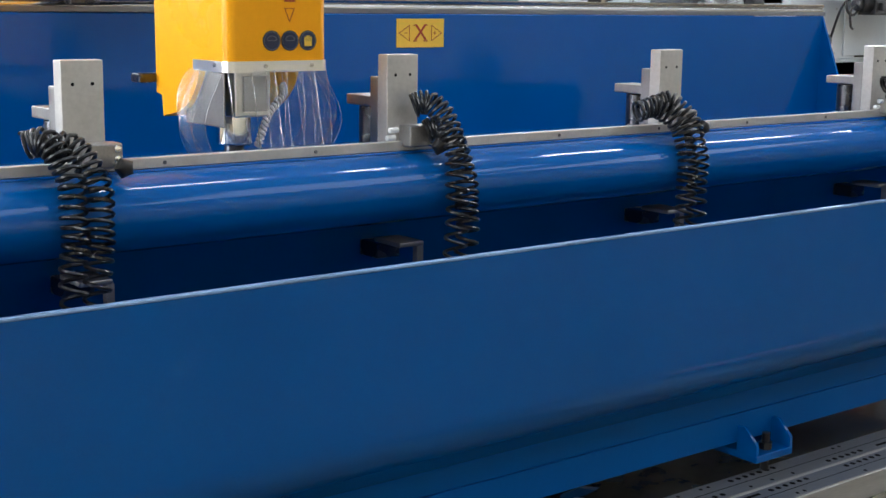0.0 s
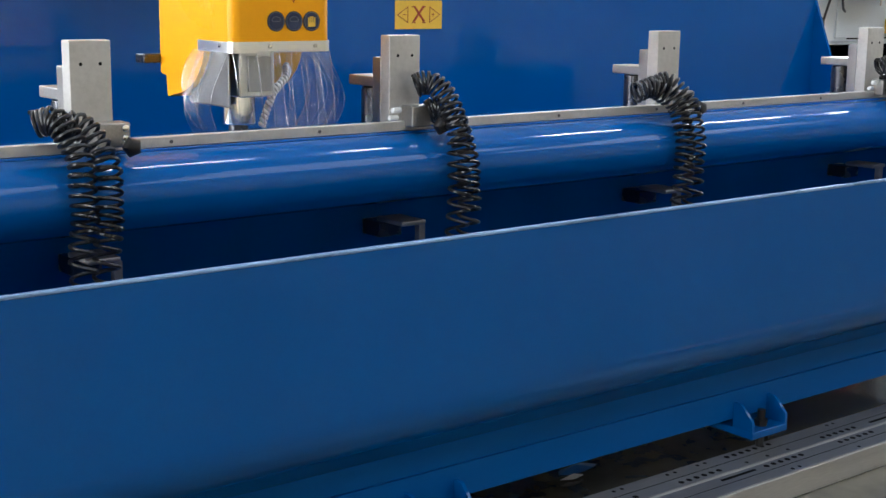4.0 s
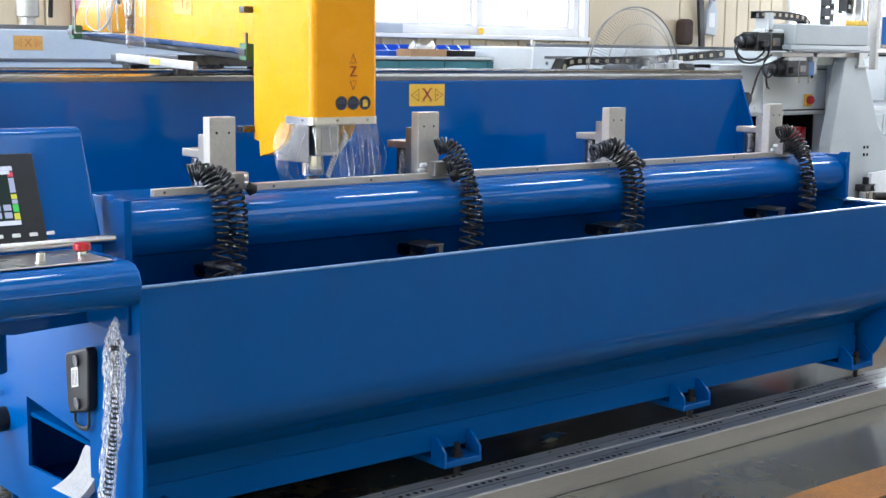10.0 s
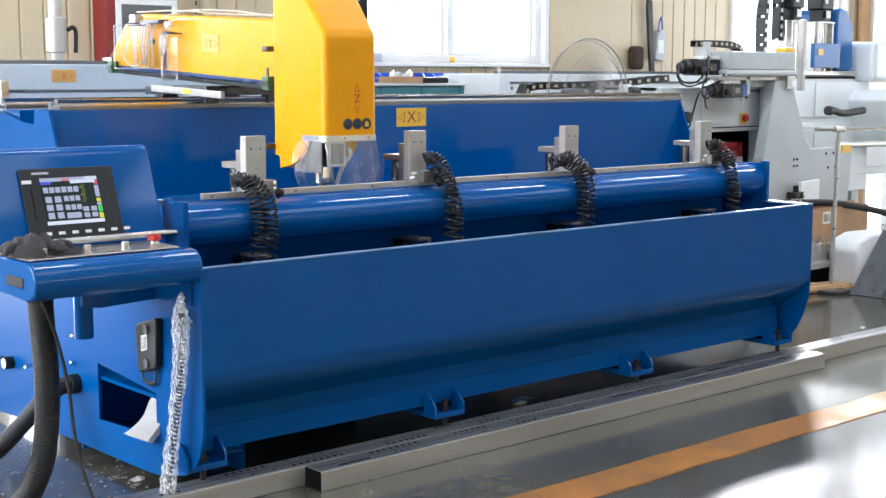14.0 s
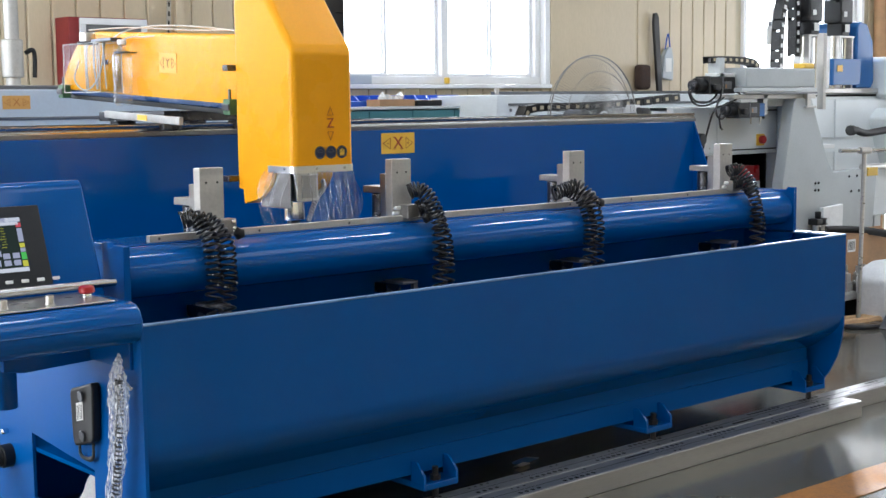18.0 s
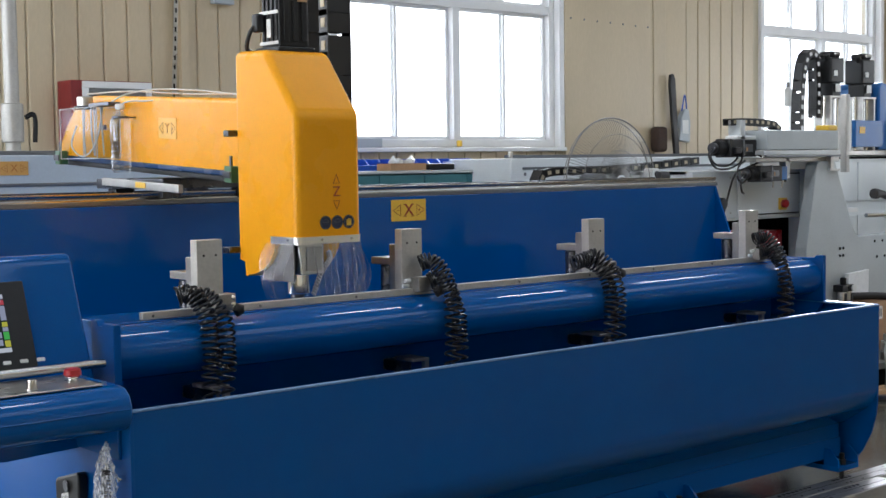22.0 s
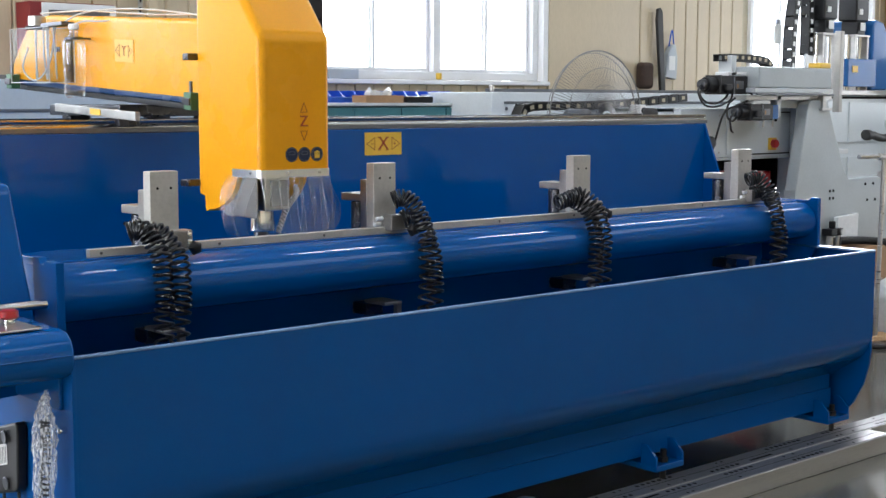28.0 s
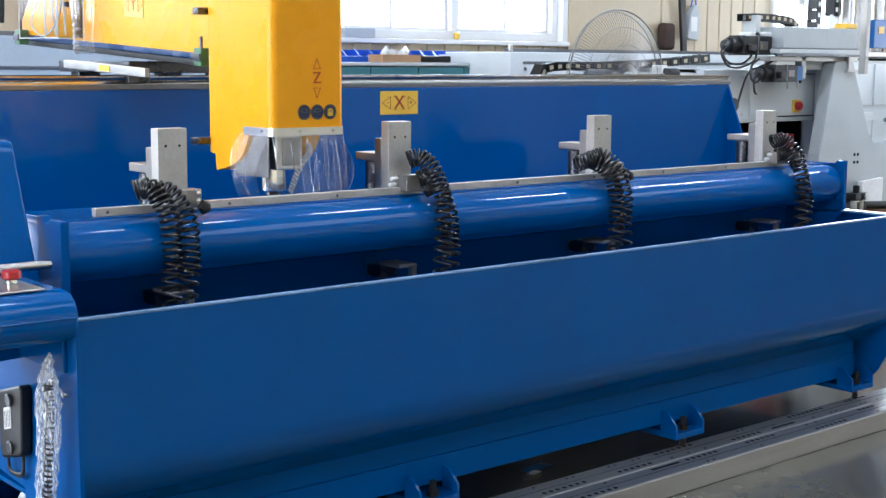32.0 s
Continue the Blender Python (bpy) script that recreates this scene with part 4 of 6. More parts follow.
part("cover_skirt", B(AX0 + 0.004, AX1 - 0.004, 0.84, 2.34, 1.507, 1.530, 0.003), "navy", arm)
part("arm_beam", B(AX0 + 0.02, AX1 - 0.02, 0.84, 2.36, 1.484, 1.506, 0.003), "black", arm, "black rail carrier")
axis_sign(arm, sideways(AX0 - 0.0005, 1.38, 1.672), "Y", 0.140, 0.082, "label_pale", "label_faint", 0.60)
part("carriage_plate", B(0.86, 1.46, 1.42, 2.00, 1.462, 1.505, 0.004), "dark_steel", arm, "dark steel carriage plate")
for xx in (0.88, 1.24):
    for yy in (1.50, 1.90):
        part("guide_block", B(xx, xx + 0.09, yy - 0.035, yy + 0.035, 1.425, 1.462, 0.004), "dark_steel", arm)
part("side_rail", B(0.815, 0.835, 1.22, 1.86, 1.468, 1.500, 0.003), "alu_bar", arm, "bare aluminium side rail")
part("rail_tag", B(0.812, 0.8148, 1.48, 1.56, 1.474, 1.496), "label_yellow", arm)
for yy in (0.86, 2.28):
    gb = part("end_bracket", B(AX0 - 0.045, AX0 - 0.004, yy - 0.012, yy + 0.036, 1.488, 1.548, 0.004), "green", arm, "dull green bracket")
    part("stud", CY((AX0 - 0.03, yy + 0.01, 1.548), (AX0 - 0.03, yy + 0.01, 1.585), 0.006, 10), "dark_steel", gb)
    part("clip", B(AX0 - 0.052, AX0 - 0.046, yy - 0.012, yy + 0.036, 1.505, 1.530, 0.002), "dark_steel", gb, "dark steel clip")
part("gasket", B(AX0 - 0.004, AX1 + 0.002, 0.803, 0.8345, 1.50, 1.80, 0.003), "black", arm, "black rubber seal")
part("air_line", SW(smooth_path([(0.88, 2.10, 1.80), (0.93, 1.8, 1.815), (0.98, 1.4, 1.808), (1.0, 1.0, 1.812), (1.0, 0.84, 1.80)], 8), 0.0035, 8), "tube", arm, "thin white air tube")


def coolant_bottle(cx, cy, z0, h, r, seed, label):
    b = thing("coolant_bottle", (cx, cy, z0), label, "bottle", "bottles beside the arm")
    path, rad = [], []
    n = 60
    for i in range(n + 1):
        t = i / n
        z = z0 + h * t
        rr = r
        if t < 0.06:
            rr = r * (0.7 + 5 * t)
        elif t < 0.5:
            rr = r * (0.93 + 0.07 * math.cos(t * 78))
        elif t > 0.82:
            rr = r * max(0.36, 1 - (t - 0.82) * 5.2)
        path.append((cx, cy, z))
        rad.append(rr)
    g = part("bottle_wall", SW(path, rad, 20), "bottle", b, "ribbed clear plastic bottle wall")
    part("cap", CY((cx, cy, z0 + h), (cx, cy, z0 + h + 0.022), r * 0.46, 16, 0.003), "white", b, "pale screw cap")
    part("bracket_ring", CY((cx, cy, z0 + h * 0.86), (cx, cy, z0 + h * 0.89), r * 0.8, 16), "dark_steel", b)
    part("bracket_arm", B(cx, AX0 + 0.002, cy - 0.008, cy + 0.008, z0 + h * 0.865, z0 + h * 0.885), "dark_steel", b)
    part("tube", SW(smooth_path([(cx, cy, z0 + h + 0.02), (cx + 0.03, cy - 0.04, z0 + h + 0.032), (cx + 0.06, cy - 0.12, z0 + h + 0.03), (AX0 + 0.03, cy - 0.3, 1.822)], 6), 0.0028, 6), "tube", b, "thin white tube")
    return b


coolant_bottle(0.80, 1.65, 1.530, 0.255, 0.042, 1, "ribbed clear plastic bottle clipped beside the arm")


tank = thing("coolant_tank", (0.80, 1.92, 1.585), "wide clear sheet plastic coolant tank beside the arm", "tank")
TY0, TY1, TZ0, TZ1 = 1.755, 2.095, 1.590, 1.800
for nm, b in (("front_pane", (0.748, 0.752, TY0, TY1)), ("rear_pane", (0.848, 0.852, TY0, TY1)), ("end_pane", (0.7525, 0.8475, TY0, TY0 + 0.004)), ("end_pane", (0.7525, 0.8475, TY1 - 0.004, TY1))):
    part(nm, B(*b, TZ0, TZ1), "pane", tank, "clear plastic pane", smooth=False)
part("tank_floor", B(0.753, 0.847, TY0 + 0.005, TY1 - 0.005, TZ0, TZ0 + 0.004), "pane", tank, smooth=False)
for yy in (TY0, TY1):
    for xx in (0.748, 0.852):
        part("glued_edge", SW([(xx, yy, TZ0), (xx, yy, TZ1)], 0.0019, 6), "tube", tank)
for xx in (0.747, 0.853):
    for zz in (TZ0, TZ1):
        part("glued_edge", SW([(xx, TY0, zz), (xx, TY1, zz)], 0.0015, 6), "tube", tank)
for k, yy in enumerate((1.80, 1.86, 1.885, 1.95)):
    part("dip_tube", SW(smooth_path([(0.79, yy, TZ1 + 0.01), (0.795, yy + 0.006 * k, TZ0 + 0.11), (0.80, yy + 0.02 * (k % 2), TZ0 + 0.012)], 6), 0.0034, 8), "tube", tank, "white dip tube")
part("dip_tube", SW(smooth_path([(0.80, 1.80, TZ1 + 0.01), (0.79, 1.83, TZ0 + 0.09), (0.79, 1.91, TZ0 + 0.025), (0.79, 2.0, TZ0 + 0.012), (0.79, 2.08, TZ0 + 0.06), (0.80, 2.05, TZ0 + 0.14)], 6), 0.0034, 8), "tube", tank, "white dip tube")
part("pump_head", CY((0.80, 1.96, TZ1 + 0.008), (0.80, 1.96, TZ1 + 0.050), 0.034, 20, 0.004), "steel", tank, "bare steel pump head")
part("pump_seat", CY((0.80, 1.96, TZ1 - 0.004), (0.80, 1.96, TZ1 + 0.010), 0.046, 20, 0.003), "black", tank)
part("lid_bar", B(0.775, 0.83, 1.70, 1.88, TZ1 + 0.002, TZ1 + 0.018, 0.003), "dark_steel", tank, "dark lid bar")
part("clip", B(0.8535, AX0 + 0.002, 1.90, 1.94, TZ0 + 0.12, TZ0 + 0.14), "dark_steel", tank)
part("feed_tube", SW(smooth_path([(0.80, 1.72, TZ1 + 0.018), (0.83, 1.66, TZ1 + 0.045), (0.90, 1.55, TZ1 + 0.062), (0.93, 1.25, TZ1 + 0.045), (0.95, 0.95, TZ1 + 0.012)], 8), 0.0035, 8), "tube", tank, "thin milky tube")

# the arm rises a little towards its rear end
FLAT = ("carriage_plate", "guide_block", "side_rail", "rail_tag")
for ob in list(arm.children) + [q for c in arm.children for q in c.children]:
    up = origin(ob)
    nm = ob.name.split(".")[0]
    k, y_ref = (0.045, 1.64) if nm in ("side_rail", "rail_tag") else (0.055, 0.835)
    if nm in FLAT and k > 0.05:
        continue
    for v in ob.data.vertices:
        v.co.z += k * (v.co.y + up.y - y_ref)


# ---- the control console on its swing bracket ----
con = thing("control_console", (-0.32, 0.25, 0.82), "blue operator console with screen and push buttons", "console")
CXL, CXR = -0.66, -0.040
desk = [(0.05, 0.822), (0.02, 0.828), (-0.008, 0.845), (-0.022, 0.872), (-0.022, 0.900), (-0.010, 0.928), (0.015, 0.947), (0.05, 0.952), (0.42, 0.955), (0.42, 0.835)]
part("desk_housing", PR(desk, "x", CXL, CXR, 0.010, 3), "blue", con)
part("desk_seam", SW([(CXL + 0.01, -0.0235, 0.893), (CXR - 0.01, -0.0235, 0.893)], 0.002, 6), "blue", con)
part("desk_plate", B(CXL + 0.012, CXR - 0.055, 0.045, 0.285, 0.954, 0.960, 0.002), "steel", con, "brushed steel desk plate")


LEAN = Matrix(((1, 0, 0, 0), (0, 0.357, -0.934, 0.30), (0, 0.934, 0.357, 0.93), (0, 0, 0, 1)))
hp_ = [(0.30, 0.925), (0.434, 1.275), (0.446, 1.292), (0.468, 1.297), (0.56, 1.285), (0.575, 1.26), (0.52, 0.925)]
part("screen_housing", PR(hp_, "x", CXL, 0.006, 0.012, 3), "blue", con)
bz = part("bezel", moved(B(-0.435, -0.108, 0.058, 0.305, 0.001, 0.012, 0.004), LEAN), "black", con, "black plastic screen bezel")
SX0, SX1, SY0, SY1 = -0.372, -0.172, 0.112, 0.270
scr = part("screen", moved(B(SX0, SX1, SY0, SY1, 0.0125, 0.0135), LEAN), "screen_dark", bz, "lit touch screen with pale soft keys")


def tile(x0, x1, s0, s1, m, nm="soft_key"):
    """Screen areas in fractions of the lit field, from its lower west corner."""
    w, h = SX1 - SX0, SY1 - SY0
    part(nm, moved(B(SX0 + w * x0, SX0 + w * x1, SY0 + h * s0, SY0 + h * s1, 0.0136, 0.0142), LEAN), m, scr_parent, smooth=False)


scr_parent = scr
tile(0.00, 1.00, 0.92, 1.00, "screen_tile", "title_bar")
tile(0.38, 0.50, 0.92, 0.999, "screen_red", "alarm_bar")
tile(0.52, 0.96, 0.865, 0.955, "screen_white", "status_bar")
tile(0.78, 1.00, 0.93, 1.001, "screen_white", "status_bar")
tile(0.00, 0.19, 0.86, 0.92, "screen_blue", "mode_bar")
tile(0.00, 1.00, 0.00, 0.075, "screen_white", "foot_bar")
for k in range(6):
    tile(0.03 + 0.105 * k, 0.115 + 0.105 * k, 0.68, 0.80, "screen_tile")
for r in range(3):
    for k in range(2):
        tile(0.04 + 0.16 * k, 0.15 + 0.16 * k, 0.42 - 0.17 * r + 0.05, 0.55 - 0.17 * r + 0.05, "screen_tile")
for r in range(2):
    for k in range(3):
        tile(0.36 + 0.10 * k, 0.44 + 0.10 * k, 0.49 - 0.19 * r, 0.60 - 0.19 * r, "screen_tile")
tile(0.36, 0.61, 0.12, 0.24, "screen_tile")
for r in range(2):
    for k in range(2):
        tile(0.66 + 0.14 * k, 0.76 + 0.14 * k, 0.12 + 0.13 * r, 0.22 + 0.13 * r, "screen_tile")
for k, (a, b, m_) in enumerate(((0.82, 0.90, "screen_red"), (0.55, 0.80, "screen_tile"), (0.44, 0.52, "screen_yellow"), (0.36, 0.43, "screen_tile"), (0.22, 0.35, "screen_green"), (0.09, 0.20, "screen_yellow"))):
    tile(0.925, 1.0, a, b, m_)
for r in range(8):
    tile(0.66 + 0.02 * (r % 3), 0.74 + 0.015 * (r % 2), 0.46 + 0.05 * r, 0.466 + 0.05 * r, "screen_yellow", "value_line")
for k in range(7):
    xx = -0.386 + 0.046 * k
    part("function_key", moved(B(xx, xx + 0.022, 0.079, 0.089, 0.012, 0.0145, 0.002), LEAN), "label_white", bz, "small pale function key")
part("maker_plate", moved(B(-0.395, -0.335, 0.283, 0.292, 0.012, 0.0128), LEAN), "rail_dark", bz)
for k in range(6):
    part("print_bar", moved(B(-0.392 + 0.009 * k, -0.386 + 0.009 * k, 0.2855, 0.2895, 0.0128, 0.0132), LEAN), "label_white", bz)
part("card_slot", moved(B(-0.407, -0.404, 0.135, 0.235, 0.012, 0.0124), LEAN), "hole", bz)
part("port_label", moved(B(-0.432, -0.400, 0.254, 0.266, 0.012, 0.0128), LEAN), "label_white", bz, "small white label")
# the screen unit sits towards the west half of its board
pivot = LEAN @ Vector((-0.108, 0.180, 0.0)) - origin(bz)
for ob in (bz, *bz.children_recursive):
    for v in ob.data.vertices:
        v.co = (v.co - pivot) * 1.08 + pivot
bz.location.x -= 0.055
rail_bar = part("handle_bar", CY((CXL + 0.05, 0.265, 0.982), (0.02, 0.265, 0.982), 0.013, 20, 0.003), "rail", con, "polished steel handle bar")
for xx in (-0.57, -0.415, -0.275):
    bt = part("push_button", CY((xx, 0.10, 0.960), (xx, 0.10, 0.988), 0.0125, 20, 0.003), "steel", con, "chrome push button")
    part("button_ring", CY((xx, 0.10, 0.960), (xx, 0.10, 0.964), 0.016, 18), "steel", bt)
es = part("emergency_stop", CY((-0.135, 0.15, 0.960), (-0.135, 0.15, 0.974), 0.015, 18, 0.002), "chrome", con, "red emergency stop button on a chrome collar")
part("mushroom_cap", SW([(-0.135, 0.15, 0.973), (-0.135, 0.15, 0.978), (-0.135, 0.15, 0.993), (-0.135, 0.15, 0.997)], [0.019, 0.0245, 0.023, 0.015], 22), "red", es, "red mushroom cap")
part("side_socket", B(CXL - 0.004, CXL + 0.004, 0.06, 0.19, 0.865, 0.90, 0.003), "black", con)
part("swivel_post", CY((-0.31, 0.36, 0.615), (-0.31, 0.36, 0.835), 0.034, 22, 0.003), "blue", con)
part("swivel_collar", CY((-0.31, 0.36, 0.79), (-0.31, 0.36, 0.822), 0.040, 22, 0.003), "black", con)
arm_pts = [(-0.335, 0.795), (-0.335, 0.735), (-0.27, 0.725), (WX - 0.004, 0.735), (WX - 0.004, 0.81)]
part("bracket_arm", PR(arm_pts, "y", 0.31, 0.36, 0.004), "blue", con)
part("bracket_plate", B(WX - 0.016, WX - 0.004, 0.05, 0.40, 0.74, 0.835, 0.003), "blue", con)

# grey gloves left on the console
gl = thing("work_gloves", (-0.50, 0.15, 0.96), "crumpled grey knitted work gloves on the console", "gloves")


def crumpled(cx, cy, rx, ry, h, turn, seed, z0=0.9605):
    """A heap of soft cloth: a domed sheet with irregular folds, closed below."""
    bm = bmnew()
    rnd = random.Random(seed)
    ph = [rnd.uniform(0, 6.28) for _ in range(6)]
    nr, na = 11, 30
    ct, st_ = math.cos(turn), math.sin(turn)

    def spot(r, a):
        u, v = r * math.cos(a), r * math.sin(a)
        edge = 1 + 0.16 * math.sin(3 * a + ph[0]) + 0.09 * math.sin(5 * a + ph[1])
        fold = 0.34 * abs(math.sin(5.2 * u + 2.1 * math.sin(3 * v + ph[2]) + ph[3])) + 0.22 * abs(math.sin(6.5 * v + 1.7 * math.sin(4 * u + ph[4]) + ph[5]))
        z = h * max(0.0, 1 - r * r) ** 0.6 * (0.55 + fold)
        x, y = u * rx * edge, v * ry * edge
        return (cx + x * ct - y * st_, cy + x * st_ + y * ct, z0 + z)
    top = bm.verts.new(spot(0, 0))
    rings = [[bm.verts.new(spot((i + 1) / nr, 2 * math.pi * k / na)) for k in range(na)] for i in range(nr)]
    for k in range(na):
        bm.faces.new((top, rings[0][k], rings[0][(k + 1) % na]))
        for a, b in zip(rings, rings[1:]):
            bm.faces.new((a[k], b[k], b[(k + 1) % na], a[(k + 1) % na]))
    bm.faces.new(rings[-1][::-1])
    return bm


part("glove_palm", crumpled(-0.525, 0.155, 0.085, 0.060, 0.055, 0.2, 3), "cloth", gl)
part("glove_cuff", crumpled(-0.455, 0.135, 0.060, 0.036, 0.030, -0.5, 8), "cloth", gl)
for k, (a, ln) in enumerate(((-0.9, 0.055), (-0.4, 0.065), (2.6, 0.05), (3.4, 0.055))):
    p0 = Vector((-0.52 + 0.05 * math.cos(a), 0.15 + 0.035 * math.sin(a), 0.978))
    pth = [p0 + Vector((math.cos(a) * ln * t, math.sin(a) * ln * t * 0.8, 0.012 * math.sin(3 * t) - 0.010 * t)) for t in (0, 0.35, 0.7, 1.0)]
    part("glove_finger", SW(smooth_path(pth, 4), [0.011] + [0.0125] * 8 + [0.012, 0.011, 0.009, 0.004], 10), "cloth", gl)

for ob in gl.children:
    for v in ob.data.vertices:
        v.co = Vector((v.co.x * 1.15, v.co.y * 1.15, v.co.z * 1.35))
gl.location.x -= 0.055

# pendant in its holder on the end plate
pen = thing("hand_pendant", (-0.03, 0.38, 0.45), "black hand-held control pendant hung on the end plate", "pendant")
part("body", PR([(0.29, 0.685), (0.30, 0.70), (0.455, 0.660), (0.465, 0.645), (0.455, 0.50), (0.44, 0.475), (0.315, 0.505), (0.30, 0.52)], "x", -0.065, -0.006, 0.014, 3), "black", pen)
part("label", PR([(0.365, 0.632), (0.415, 0.619), (0.415, 0.560), (0.365, 0.573)], "x", -0.0672, -0.0655), "label_white", pen, "white printed label")
for k in range(4):
    part("print_bar", PR([(0.372 + 0.011 * k, 0.622 - 0.003 * k), (0.376 + 0.011 * k, 0.621 - 0.003 * k), (0.376 + 0.011 * k, 0.575 - 0.003 * k), (0.372 + 0.011 * k, 0.576 - 0.003 * k)], "x", -0.0676, -0.0672), "black", pen)
for zz in (0.648, 0.520):
    part("knob", CY((-0.066, 0.375, zz), (-0.078, 0.375, zz - 0.002), 0.018, 20, 0.003), "rail_dark", pen, "round dark dial")
part("hook", SW(smooth_path([(-0.035, 0.33, 0.50), (-0.035, 0.335, 0.455), (-0.035, 0.38, 0.440), (-0.035, 0.43, 0.447), (-0.035, 0.435, 0.485)], 5), 0.008, 8), "black", pen)

for ob in pen.children:
    o = origin(ob)
    for v in ob.data.vertices:
        v.co.y = (v.co.y + o.y - 0.38) * 0.92 + 0.318 - o.y
        v.co.x = (v.co.x + o.x + 0.006) * 0.5 - 0.006 - o.x
        v.co.z -= 0.028

# clear film sleeve with a coiled lead, hung from the bracket
slv = thing("wrapped_coil_cable", (-0.06, 0.12, 0.0), "coiled black cable wrapped in crinkled clear film", "cable")
path = smooth_path([(-0.045, 0.040, 0.79), (-0.055, 0.030, 0.735), (-0.06, 0.022, 0.64), (-0.062, 0.035, 0.50), (-0.065, 0.060, 0.36), (-0.085, 0.068, 0.20), (-0.118, 0.045, 0.03)], 8)
part("coil_lead", coil([q + Vector((-0.006, -0.017, 0)) for q in path[9:]], 0.0105, 0.0031, 50, 12), "rubber", slv, "coiled black lead")
fb = bmnew()
rnd = random.Random(5)
n = 14
rings = []
for i, p in enumerate(path):
    t = i / (len(path) - 1)
    r0 = 0.003 + 0.024 * min(1, t * 4) + 0.004 * math.sin(t * 7)
    rings.append([fb.verts.new(p + Vector((math.cos(2 * math.pi * k / n) * (r0 + rnd.uniform(-0.006, 0.006)), math.sin(2 * math.pi * k / n) * (r0 * 1.15 + rnd.uniform(-0.006, 0.006)), rnd.uniform(-0.007, 0.007)))) for k in range(n)])
for a, b in zip(rings, rings[1:]):
    for k in range(n):
        fb.faces.new((a[k], a[(k + 1) % n], b[(k + 1) % n], b[k]))
part("film_sleeve", fb, "film", slv, "crinkled clear film sleeve", smooth=False)
for zz, yy in ((0.715, 0.085), (0.690, 0.015)):
    part("hook_screw", CY((-0.025, yy, zz), (0.0, yy, zz), 0.009, 10, 0.002), "chrome", slv)

# corrugated hoses, pressure gauge and valve at the end plate


def ribbed_hose(pts, r, label, nm="corrugated_hose", pitch=0.0085):
    p = smooth_path(pts, 12)
    dense, rad, want, acc = [p[0]], [r], pitch / 2, 0.0
    for a, b in zip(p, p[1:]):
        d = (b - a).length
        while want <= acc + d:
            dense.append(a.lerp(b, (want - acc) / d))
            rad.append(r if len(dense) % 2 else r * 0.93)
            want += pitch / 2
        acc += d
    h = thing(nm, pts[0], label, "hose")
    part("hose_wall", SW(dense, rad, 14), "rubber", h)
    u = (p[1] - p[0]).normalized()
    part("end_cuff", CY(p[0] - u * 0.004, p[0] + u * 0.045, r * 1.16, 20, 0.004), "black", h, "smooth black end cuff")
    part("cuff_ring", CY(p[0] - u * 0.006, p[0] - u * 0.001, r * 1.32, 20), "steel", h, "bare steel ring")
    return h


ribbed_hose([(-0.50, 0.30, 0.825), (-0.495, 0.30, 0.70), (-0.485, 0.30, 0.52), (-0.495, 0.29, 0.35), (-0.54, 0.26, 0.20), (-0.66, 0.20, 0.09), (-0.90, 0.10, 0.048), (-1.2, 0.05, 0.048)], 0.045, "black corrugated hose hanging from the console to the floor")
low_hose = ribbed_hose([(0.0, 0.985, 0.30), (-0.08, 0.98, 0.298), (-0.16, 0.96, 0.265), (-0.28, 0.92, 0.18), (-0.45, 0.87, 0.09), (-0.75, 0.80, 0.045), (-1.2, 0.78, 0.042)], 0.036, "black corrugated hose leaving the end plate")
lone("power_cable", SW(smooth_path([(-0.53, 0.26, 0.825), (-0.47, 0.25, 0.66), (-0.435, 0.24, 0.48), (-0.425, 0.22, 0.30), (-0.40, 0.18, 0.12), (-0.36, 0.10, 0.012), (-0.28, -0.2, 0.008)], 8), 0.007, 8), "rubber", "thin black cable hanging from the console", "cable")
for k, pts in enumerate(([(-0.9, 1.9, 0.006), (-0.55, 1.85, 0.01), (-0.25, 1.75, 0.20), (-0.03, 1.72, 0.30)], [(-1.2, 1.6, 0.006), (-0.6, 1.62, 0.006), (-0.3, 1.55, 0.006), (-0.25, 1.4, 0.006), (-0.5, 1.3, 0.006), (-1.0, 1.35, 0.006)],
                         [(-1.1, 2.1, 0.006), (-0.7, 2.05, 0.006), (-0.2, 2.1, 0.006), (0.1, 2.3, 0.006)])):
    lone("floor_cable", SW(smooth_path(pts, 8), 0.006, 8), "rubber", "thin black cable lying on the floor behind the bed", "cable", "cables on the floor")
gau = thing("pressure_gauge", (0.0, 1.62, 0.28), "small round pressure gauge on the end plate", "gauge")
part("case", CY((-0.004, 1.62, 0.285), (-0.045, 1.62, 0.285), 0.028, 24, 0.004), "black", gau)
part("dial", CY((-0.045, 1.62, 0.285), (-0.047, 1.62, 0.285), 0.024, 24), "label_white", gau, "white dial")
vlv = thing("air_valve", (0.0, 1.25, 0.34), "small chromed air valve on the end plate", "valve")
part("valve_body", B(-0.055, -0.004, 1.235, 1.275, 0.325, 0.365, 0.005), "black", vlv)
part("nipple", CY((-0.055, 1.255, 0.345), (-0.12, 1.23, 0.345), 0.010, 12, 0.002), "chrome", vlv)
for yy, zz in ((1.0, 0.385), (0.98, 0.50), (1.15, 0.235)):
    part("fitting", CY((-0.004, yy, zz), (-0.028, yy, zz), 0.010, 12, 0.003), "chrome", vlv)

